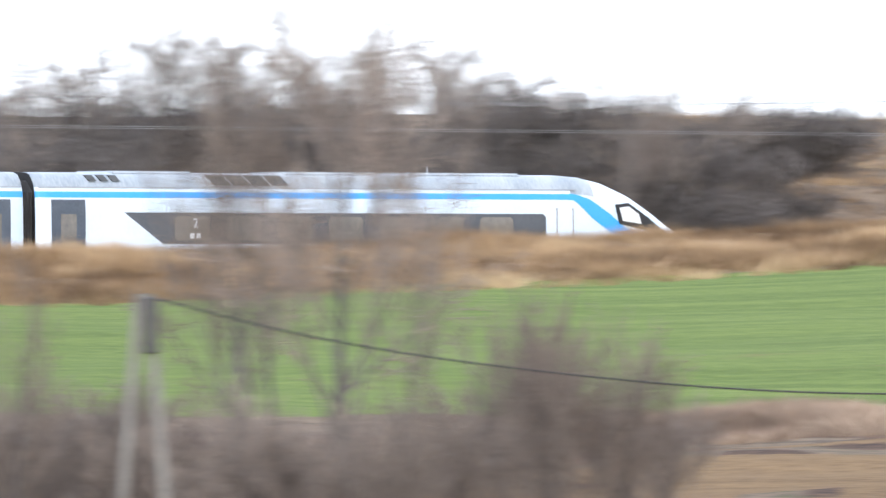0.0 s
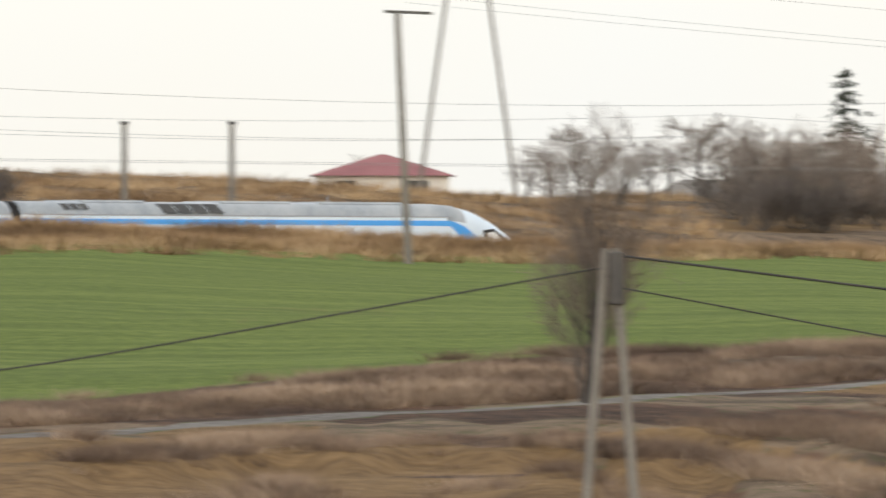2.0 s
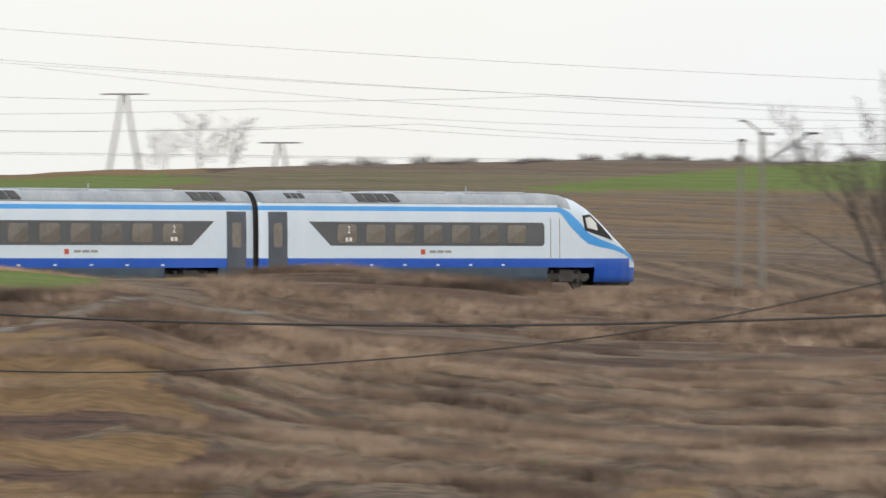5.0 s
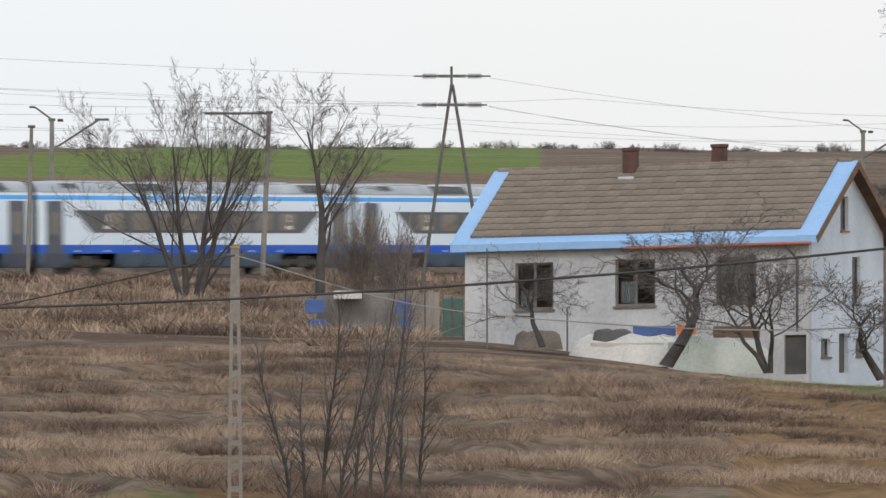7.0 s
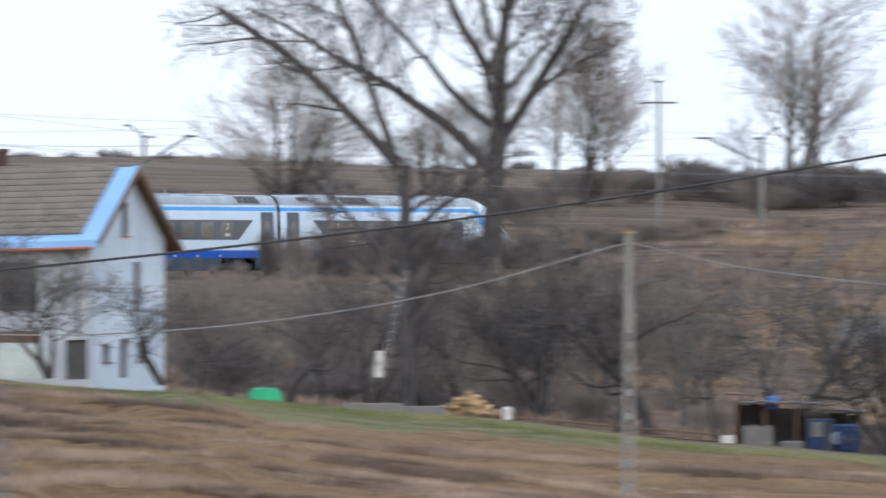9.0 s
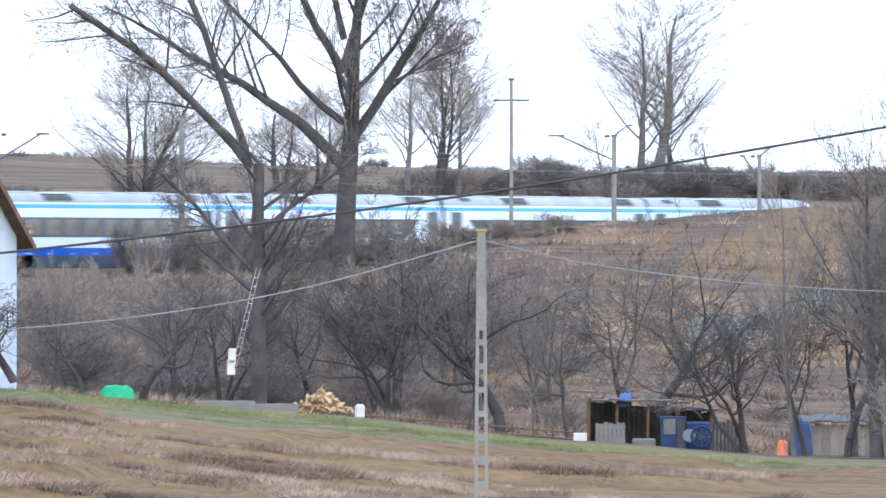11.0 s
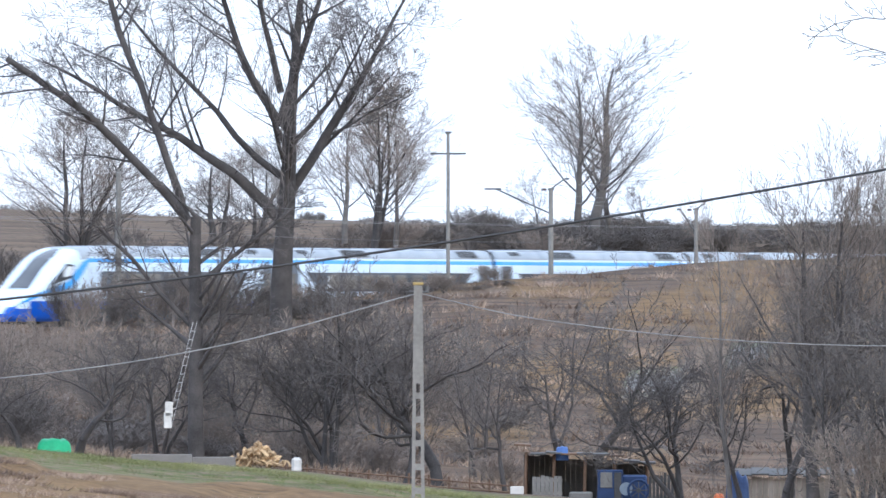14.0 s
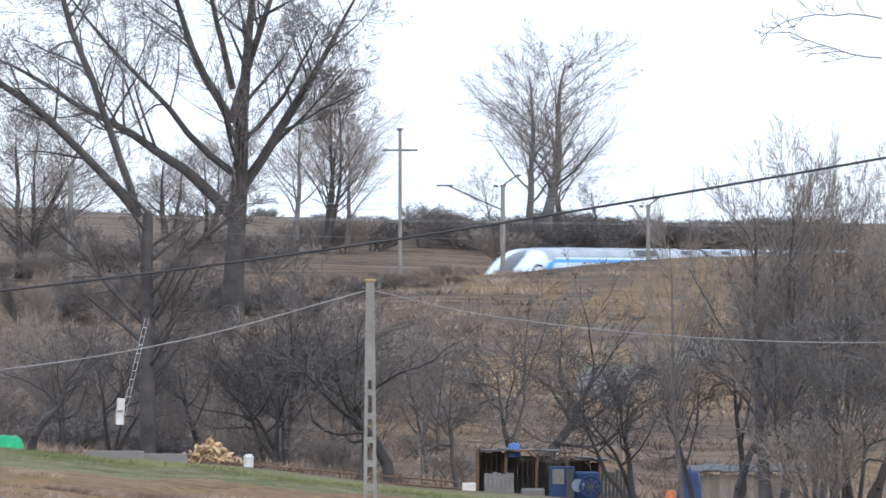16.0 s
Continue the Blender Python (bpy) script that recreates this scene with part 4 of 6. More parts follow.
# the tree by the leaning pole, and garden trees round the far houses
reach_up(broom_a, -2694, 222, 2.0, 105, 250, 630)
reach_up(bush_tree, -2690, 223, 0.6, 300, 150, 632)
for k, (u, v_top, w) in enumerate(((-2790, 190, 110), (-2740, 170, 130), (-2690, 150, 150), (-2620, 175, 130), (-2540, 150, 150), (-2480, 130, 160), (-2430, 135, 150), (-2380, 150, 130), (-2330, 175, 120), (-2290, 185, 110), (-2570, 180, 120), (-2100, 195, 110), (-2750, 210, 120))):
    reach_up((tree_b, tree_a, tree_c)[k % 3], u, float(track_dist(u)) + 50 + 40 * ((k * 37) % 10) / 10, k * 1.7, v_top, w * 1.2)
for k in range(15):
    u = -2420 + k * 19 + rnd.uniform(-8, 8)
    d = float(track_dist(u)) + rnd.uniform(30, 48)
    reach_up(bush_tree if k % 2 else shrub_b, u, d, rnd.uniform(0, 6), (160 if k % 2 else 225) + rnd.uniform(-30, 40), rnd.uniform(100, 150))
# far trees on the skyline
far_tree = bare_tree(41, 9.0, 0.14, TREE, twig=M_TWIGFAR, bark=M_TWIGFAR, name="distant_tree", label="leafless tree far off on the skyline, paled for haze")
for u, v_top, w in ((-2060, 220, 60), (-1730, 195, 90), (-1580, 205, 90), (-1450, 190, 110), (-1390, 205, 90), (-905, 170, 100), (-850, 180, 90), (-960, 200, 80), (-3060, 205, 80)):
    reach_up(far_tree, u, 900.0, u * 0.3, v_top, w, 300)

# two fan-shaped trees before the line, saplings close by
reach_up(bare_tree(53, 9.0, 0.2, FAN, stems=4, spread=0.34, twig=M_TWIGDARK, bark=M_DARKBARK), 336, 430, 0.6, 92, 310, 555, copy=False)
reach_up(bare_tree(52, 9.0, 0.26, TREE, twig=M_TWIGDARK, bark=M_DARKBARK), 566, 425, 0.6, 115, 215, 558, copy=False)
for u, v_top, d in ((515, 560, 205), (572, 470, 210), (628, 560, 207), (680, 400, 204), (742, 560, 208), (655, 360, 209), (600, 540, 203), (540, 620, 206), (710, 470, 211)):
    reach_up(sapling, u, d, u * 0.7, v_top, 130)
for u, v_top in ((630, 345), (690, 380)):
    reach_up(shrub_a, u, 430, u * 0.2, v_top, 110, 575)
# fruit trees before the house
for u, v_base, v_top, d, tr, w in ((960, 602, 425, 336, fruit_a, 230), (1178, 632, 335, 334, fruit_b, 340), (1365, 645, 400, 332, fruit_c, 290), (1560, 660, 450, 331, fruit_b, 230), (710, 560, 430, 400, fruit_a, 130)):
    reach_up(tr, u, d, u * 0.37, v_top, w, v_base)

# the big old tree and its neighbours by the line
CROWN = dict(TREE, seg=(9, 7, 5, 4, 2), kids=(14, 9, 5, 2), bare=(0.3, 0.15, 0.1, 0.1), angle=(50, 44, 38, 34), ratio=(0.4, 0.5, 0.62, 0.7), girth=0.36, thin=0.009, lift=0.03)
old = bare_tree(61, 21.0, 0.62, CROWN, twig=M_TWIGDARK, bark=M_DARKBARK, name="old_tree", label="huge old leafless tree with wide forking limbs",
                limbs=((4.9, (-0.72, -0.1, 0.9), 14.0, 0.33, -0.03), (7.0, (-0.85, 0.3, 0.55), 13.0, 0.2, 0.03), (5.6, (0.45, 0.1, 0.9), 12.5, 0.3, 0.0), (9.4, (-0.48, 0.1, 0.9), 12.0, 0.24, 0.0),
                       (9.6, (0.2, 0.1, 1.0), 11.0, 0.26, 0.02), (8.2, (0.75, -0.2, 0.6), 8.0, 0.15, 0.02), (11.0, (-0.18, -0.1, 1.0), 10.0, 0.2, 0.02), (6.2, (0.6, 0.4, 0.45), 9.0, 0.14, 0.03)))
plant(old, 2142, 540, 0.0, SIZE[KEY[old.name]][0], 2 * SIZE[KEY[old.name]][1], 470, copy=False)
# a tall forked tree in the garden
tall = bare_tree(64, 9.6, 0.30, dict(CROWN, kids=(13, 8, 5, 2), bare=(0.3, 0.2, 0.1, 0.1), girth=0.38, taper=(0.35, 0.8, 0.8, 0.7, 0.5), thin=0.006), lean=(-0.04, 0), twig=M_TWIGDARK, bark=M_DARKBARK, name="tall_tree", label="tall dark leafless tree forking into two long limbs",
                 limbs=((7.9, (-0.7, -0.1, 0.9), 8.2, 0.16, 0.02), (7.9, (-0.22, 0.1, 1.0), 8.5, 0.15, 0.01), (5.6, (0.75, 0.2, 0.6), 4.5, 0.09, 0.03), (4.4, (-0.8, 0.2, 0.55), 4.5, 0.09, 0.03), (3.4, (0.6, -0.4, 0.6), 3.5, 0.07, 0.03)))
plant(tall, 1993, 372, 0.0, SIZE[KEY[tall.name]][0], 2 * SIZE[KEY[tall.name]][1], 712, copy=False)
for u, d, turn, v_top, w, v_base, tr in ((1768, 590, 0.5, 40, 300, 390, broom_a), (2298, 620, 2.0, -30, 230, 335, broom_a), (2255, 640, 4.0, 60, 190, 325, broom_c), (2345, 635, 1.2, 80, 150, 330, broom_c), (2664, 655, 1.3, -40, 230, 318, broom_c), (2696, 660, 3.6, -66, 330, 318, broom_c), (2726, 664, 0.4, 70, 200, 318, broom_c),
                                         (2090, 630, 1.0, 120, 190, 325, broom_a), (1850, 600, 2.2, 170, 110, 330, tree_a), (2025, 610, 2.9, 150, 170, 330, broom_b), (2600, 660, 2.9, 190, 110, 320, tree_a), (2790, 668, 2.0, 210, 120, 322, tree_a)):
    reach_up(tr, u, d, turn, v_top, w, v_base)
# the garden's trees
garden = ((1625, 677, 480, 362, 100, fruit_a), (1783, 697, 440, 366, 190, fruit_b), (1848, 703, 470, 376, 150, tree_d), (1930, 712, 420, 380, 190, fruit_c), (2086, 724, 420, 384, 230, fruit_a), (2222, 738, 330, 374, 250, tree_d), (2238, 738, 420, 376, 260, fruit_c), (2362, 752, 440, 372, 170, fruit_b), (2422, 757, 350, 372, 280, fruit_b),
          (2640, 781, 370, 374, 260, fruit_a), (2695, 785, 345, 376, 300, fruit_b), (2858, 797, 470, 358, 280, fruit_c), (2540, 765, 480, 384, 170, fruit_a), (1680, 685, 500, 370, 120, fruit_b), (2160, 732, 460, 390, 200, tree_d), (2330, 748, 400, 395, 220, tree_d), (2500, 762, 410, 400, 200, tree_d))
for k, (u, v_base, v_top, d, w, tr) in enumerate(garden):
    reach_up(tr, u, d, k * 1.3, v_top, w * 1.15, v_base)
# thinner growth behind them
for k in range(20):
    u = 1590 + k * 46 + rnd.uniform(-25, 25)
    reach_up((bush_tree, shrub_a, bush_tree, tree_a)[k % 4], u, rnd.uniform(395, 470), k * 0.9, rnd.uniform(400, 500), rnd.uniform(150, 260), 672 + (u - 1600) * 0.075)
for k in range(50):
    u = 1600 + k * 19 + rnd.uniform(-12, 12)
    plant(shrub_a if k % 3 else shrub_b, u, rnd.uniform(380, 500), rnd.uniform(0, 6), rnd.uniform(1.0, 2.6), rnd.uniform(2.2, 4.2))
# scrub on both sides of the line beyond the garden
for k in range(30):
    u = 1775 + k * 26 + rnd.uniform(-12, 12)
    d = float(track_dist(u)) - rnd.uniform(13, 24)
    reach_up(shrub_a if k % 2 else shrub_b, u, d, rnd.uniform(0, 6), (402 if u < 2180 else 424) - max(0.0, (u - 2180)) * 0.09 + rnd.uniform(-34, 26), rnd.uniform(70, 130))
for k in range(30):
    u = 1500 + k * 44 + rnd.uniform(-20, 20)
    d = float(track_dist(u)) + rnd.uniform(14, 60)
    plant(shrub_a if k % 2 else shrub_b, u, d, rnd.uniform(0, 6), rnd.uniform(1.2, 2.8), rnd.uniform(2.5, 5.0))
# bushes at the far end of the pan
for k, (u, v_top, w, d, tr) in enumerate(((2938, 205, 150, 352, broom_c), (3030, 330, 190, 350, fruit_b), (3100, 122, 270, 349, broom_b), (3218, 98, 250, 352, broom_a), (3330, 130, 240, 350, broom_b), (3045, 260, 230, 354, fruit_a),
                                           (3170, 260, 240, 346, fruit_c), (3270, 230, 240, 344, fruit_b), (3120, 430, 240, 340, fruit_a), (3250, 420, 260, 338, fruit_c), (2960, 450, 180, 354, fruit_a), (3400, 150, 260, 348, bush_tree), (3190, 610, 220, 337, shrub_a))):
    reach_up(tr, u, d, k * 1.1, v_top, w * 1.1)
for k in range(26):
    u = 2560 + k * 26 + rnd.uniform(-9, 9)
    plant(shrub_b, u, float(track_dist(u)) + rnd.uniform(25, 45), rnd.uniform(0, 6), rnd.uniform(1.2, 2.2), rnd.uniform(4, 6))
for k in range(70):
    u = -700 + k * 55 + rnd.uniform(-25, 25)
    d = rows_at(u)[11, 0] - rnd.uniform(-2, 8)
    hh = rnd.uniform(0.9, 1.9)
    plant(shrub_b, u, d, rnd.uniform(0, 6), hh, rnd.uniform(1.2, 2.6)).location.z -= 0.55 * hh
for ob in (tree_a, tree_b, tree_c, tree_d, broom_a, broom_b, broom_c, bush_tree, fruit_c, shrub_a, shrub_b, fruit_a, fruit_b, sapling, far_tree):
    for o in (*ob.children_recursive, ob):
        bpy.data.objects.remove(o)


def spruce(height):
    rng = np.random.default_rng(7)
    th = base("spruce", Matrix(), "tall dark spruce with sparse drooping boughs", "tree")
    bm = bmesh.new()
    rod(bm, (0, 0, -0.3), (0, 0, height), 0.17, 0.02)
    part("trunk", bm, M_BARK, th)
    vs, fs = [], []
    for n in range(84):
        z = height * (0.1 + 0.9 * ((n // 6) * 6 + 4.5 * rng.random()) / 84)
        reach = (1 - z / height) ** 0.8 * height * 0.34 + 0.12
        a = n * 2.4 + rng.uniform(-0.4, 0.4)
        L = reach * rng.uniform(0.35, 1.15)
        for j in range(9):
            f = (j + 1) / 9
            c = np.array([math.cos(a) * L * f, math.sin(a) * L * f, z - 0.35 * L * f * f + 0.05 * L * f])
            for q in range(4):
                dv = rng.normal(0, 0.12 + 0.04 * L, 3)
                dv[2] = -abs(dv[2]) * 0.9
                b0 = len(vs)
                vs += [c, c + dv, c + dv * 0.6 + rng.normal(0, 0.06, 3)]
                fs.append((b0, b0 + 1, b0 + 2))
    part("foliage", ([Vector(v) for v in vs], [], fs), M_NEEDLE, th)
    return th


sp = spruce(9.0)
sp.matrix_basis = Matrix.Translation(spot(-2224, 480, rise(310, 480))) @ Matrix.Diagonal((0.9, 0.9, (rise(55, 480) - rise(310, 480)) / 9.0, 1))


# ---- grass ----
def tufts(name, spots, blades, h_range, width, material, label, seed):
    """Joined grass clumps: spots are (x, y, z, size, tint)."""
    rng = np.random.default_rng(seed)
    n = len(spots)
    S = np.repeat(np.array(spots), blades, axis=0)
    N = len(S)
    ang = rng.uniform(0, 2 * math.pi, N)
    rad = np.abs(rng.normal(0, 0.32, N)) * S[:, 3]
    bx, by = S[:, 0] + np.cos(ang) * rad, S[:, 1] + np.sin(ang) * rad
    h = rng.uniform(*h_range, N) * S[:, 3]
    lean = rng.normal(0.85, 0.6, N) * h
    wd = width * rng.uniform(0.5, 1.3, N) * S[:, 3]
    fa = rng.uniform(0, 2 * math.pi, N)
    dx, dy = np.cos(fa) * wd, np.sin(fa) * wd
    lx, ly = np.cos(ang) * lean, np.sin(ang) * lean
    z0 = S[:, 2] - 0.04
    v = np.empty((N, 3, 3))
    v[:, 0] = np.stack([bx - dx, by - dy, z0], 1)
    v[:, 1] = np.stack([bx + dx, by + dy, z0], 1)
    v[:, 2] = np.stack([bx + lx, by + ly, z0 + h * 0.9], 1)
    f = np.arange(N * 3).reshape(-1, 3)
    ob = part(name, (v.reshape(-1, 3).tolist(), [], f.tolist()), material, None)
    tint = np.repeat(S[:, 4], 3)
    ob.data.color_attributes.new("tint", 'FLOAT_COLOR', 'POINT').data.foreach_set("color", np.stack([tint, tint, tint, np.ones_like(tint)], 1).astype(np.float32).ravel())
    return tagged(ob, label, "grass", kind="stuff")


def scatter(n, u0, u1, k0, k1, seed, size, keep=None):
    rg = random.Random(seed)
    out = []
    while len(out) < n:
        u = rg.uniform(u0, u1)
        r = rows_at(u)
        k = rg.uniform(k0, k1)
        i = int(k)
        d = float(r[i, 0] + (r[i + 1, 0] - r[i, 0]) * (k - i))
        p = ground_at(u, d, r)
        w = band(u, d, p.x, p.y)
        if keep is not None and not keep(u, d, k, w, rg):
            continue
        if abs(d - float(track_dist(u))) < 7:
            continue
        hue = 0.45 + 0.3 * min(0.6, max(-0.3, w)) + 0.75 * noise.noise(Vector((p.x * 0.22, p.y * 0.16, 4))) + 0.45 * noise.noise(Vector((p.x * 0.9, p.y * 0.5, 8))) + rg.uniform(-0.22, 0.22)
        out.append((p.x, p.y, p.z, size * (0.5 + 0.45 * rg.random() + 1.0 * max(-0.1, w)), min(1.0, max(0.0, hue))))
    return out


patchy = lambda u, d, k, w, rg: w > 0.3 or rg.random() < 0.03
road_free = lambda u, d, k, w, rg: (not -0.34 < k - road_row(u) < 0.09 or u > -700 or u < -4200) and (w > -0.1 or rg.random() < 0.3)
tufts("verge_grass", scatter(9000, -7300, -1700, 4.93, 6.15, 1, 1.0), 22, (0.2, 0.65), 0.03, M_DRYGOLD, "golden dry grass along the top of the cutting", 1)
tufts("low_verge_grass", scatter(2000, -1700, -900, 4.97, 6.1, 21, 0.5), 22, (0.2, 0.6), 0.025, M_DRYGOLD, "low golden grass where the cutting ends", 21)
tufts("bank_grass", scatter(9000, -5400, -500, 3.08, 3.76, 2, 0.68, road_free), 26, (0.2, 0.62), 0.026, M_DRY, "brown dry grass on the bank by the lane", 2)
tufts("back_bank_grass", scatter(5500, -5400, -2450, 8.4, 11.2, 3, 1.0), 18, (0.15, 0.5), 0.03, M_DRYGOLD, "dry grass on the far bank of the cutting", 3)
meadow = lambda u, d, k, w, rg: road_free(u, d, k, w, rg) and patchy(u, d, k, w, rg) and (k < 3.45 or u < 700)
tufts("meadow_grass", scatter(8500, -3600, 1350, 1.84, 4.0, 4, 0.7, meadow), 52, (0.08, 0.44), 0.0115, M_DRY, "tussocks of brown dry meadow grass", 4)
tufts("short_meadow_grass", scatter(5000, 1350, 2950, 2.0, 3.9, 14, 0.62, meadow), 30, (0.06, 0.32), 0.015, M_DRY, "short dry grass on the sloping meadow", 14)
behind = lambda u, d, k, w, rg: patchy(u, d, k, w, rg) and (k > 4.6 or u < 750)
tufts("yard_edge_grass", scatter(3000, 300, 1500, 3.4, 3.98, 15, 0.42), 34, (0.08, 0.42), 0.013, M_DRY, "short dry grass on the ridge before the house", 15)
tufts("slope_grass", scatter(8000, -900, 3700, 4.1, 6.2, 5, 0.8, behind), 18, (0.2, 0.6), 0.028, M_DRY, "dry grass on the slope below the line", 5)
tufts("green_grass", scatter(4500, 1290, 2950, 3.70, 4.02, 6, 0.6), 22, (0.08, 0.28), 0.013, M_GREEN, "strip of fresh green grass on the field edge", 6)

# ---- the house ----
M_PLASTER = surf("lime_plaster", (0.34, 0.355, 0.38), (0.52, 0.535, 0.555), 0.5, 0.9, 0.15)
# the shaded gable's bluish skylight is put into its colour
M_GABLE = surf("skylit_gable", (0.42, 0.50, 0.61), (0.58, 0.66, 0.76), 0.5, 0.85, 0.12)
M_FLASH = surf("pale_blue_sheet", (0.23, 0.40, 0.66), (0.30, 0.48, 0.76), 0.4, 0.55)
M_TILE = surf("cement_tile", (0.12, 0.098, 0.078), (0.24, 0.20, 0.16), 1.6, 0.9, 0.3, per_object=0.11)
M_BRICK = surf("chimney_brick", (0.06, 0.035, 0.03), (0.13, 0.07, 0.055), 3.0, 0.9, 0.4)
M_GUTTER = surf("rust_gutter", (0.28, 0.08, 0.04), (0.38, 0.13, 0.07), 2.0, 0.6)
M_BOARD = surf("brown_board", (0.10, 0.06, 0.035), (0.18, 0.11, 0.07), 2.0, 0.8, 0.2)
M_FRAME = surf("window_wood", (0.10, 0.09, 0.085), (0.17, 0.155, 0.145), 2.0, 0.7)
M_CURTAIN = surf("curtain", (0.30, 0.31, 0.33), (0.42, 0.43, 0.44), 1.5, 0.9)
M_DARKDOOR = surf("dark_door", (0.05, 0.05, 0.052), (0.10, 0.095, 0.09), 1.5, 0.7)
M_ROOM = surf("room_wall", (0.12, 0.11, 0.10), (0.18, 0.165, 0.15), 1.0, 0.9)
M_TARP = surf("pale_tarp", (0.44, 0.43, 0.41), (0.68, 0.66, 0.62), 0.8, 0.6, 0.3)
M_TARPGREEN = surf("greenish_tarp", (0.30, 0.35, 0.31), (0.48, 0.51, 0.46), 0.8, 0.6, 0.3)
M_BLUETARP = surf("blue_tarp", (0.04, 0.09, 0.26), (0.07, 0.14, 0.36), 1.0, 0.5)
M_ORANGE = surf("orange_plastic", (0.55, 0.13, 0.03), (0.68, 0.20, 0.06), 1.5, 0.5)
M_GREENTARP = surf("bright_green_tarp", (0.01, 0.24, 0.09), (0.03, 0.34, 0.14), 1.0, 0.5, 0.2)
M_WOOD = surf("weathered_wood", (0.16, 0.14, 0.12), (0.30, 0.27, 0.235), 1.5, 0.85, 0.2, stretch=(1, 1, 0.15), per_object=0.2)
M_LOG = surf("split_logs", (0.30, 0.20, 0.10), (0.55, 0.40, 0.23), 2.0, 0.85, 0.3, per_object=0.3)
M_CONCRETE = surf("pole_concrete", (0.15, 0.143, 0.132), (0.25, 0.24, 0.222), 1.2, 0.9, 0.2)
M_STEEL = surf("mast_steel", (0.08, 0.08, 0.082), (0.15, 0.148, 0.145), 1.5, 0.6, 0.1, 0.4)
M_CABLE = surf("cable_black", (0.02, 0.02, 0.022), (0.04, 0.04, 0.042), 1.0, 0.6)
M_WIRE = surf("wire_grey", (0.20, 0.20, 0.20), (0.30, 0.30, 0.30), 1.0, 0.5, 0.0, 0.3)
M_PORCELAIN = surf("insulator_brown", (0.04, 0.025, 0.02), (0.08, 0.05, 0.04), 2.0, 0.3)
M_PINKROOF = surf("faded_red_roof", (0.22, 0.085, 0.095), (0.31, 0.13, 0.14), 0.6, 0.8)
M_SLATE = surf("blue_grey_roof", (0.06, 0.085, 0.14), (0.10, 0.13, 0.20), 0.3, 0.7)
M_PALEWALL = surf("far_pale_wall", (0.55, 0.53, 0.50), (0.68, 0.66, 0.62), 0.5, 0.9)
M_GREYBOX = surf("grey_hedge_shed", (0.15, 0.14, 0.13), (0.24, 0.225, 0.21), 1.0, 0.9, 0.4)
M_GLASS = bpy.data.materials.new("window_glass")
M_GLASS.use_nodes = True
M_GLASS.node_tree.nodes["Principled BSDF"].inputs["Transmission Weight"].default_value = 1.0
M_GLASS.node_tree.nodes["Principled BSDF"].inputs["Roughness"].default_value = 0.03
M_GLASS.node_tree.nodes["Principled BSDF"].inputs["Base Color"].default_value = (0.8, 0.85, 0.85, 1)

SAG = 0.026          # the old house has settled towards its far end


def sheared(bm):
    for v in bm.verts:
        v.co.z += SAG * v.co.x
    return bm


def wall_cells(bm, a0, a1, z0, z1, t0, t1, holes, along_x):
    """A wall with real openings: boxes in a grid, without those that fall in a hole (a, b, low, high)."""
    aa = sorted({a0, a1, *[h[0] for h in holes], *[h[1] for h in holes]})
    zz = sorted({z0, z1, *[h[2] for h in holes], *[h[3] for h in holes]})
    for i in range(len(aa) - 1):
        for j in range(len(zz) - 1):
            ca, cz = (aa[i] + aa[i + 1]) / 2, (zz[j] + zz[j + 1]) / 2
            if any(h[0] < ca < h[1] and h[2] < cz < h[3] for h in holes):
                continue
            if along_x:
                box(bm, aa[i], aa[i + 1], t0, t1, zz[j], zz[j + 1])
            else:
                box(bm, t0, t1, aa[i], aa[i + 1], zz[j], zz[j + 1])
    bmesh.ops.remove_doubles(bm, verts=bm.verts, dist=0.0005)
    return bm


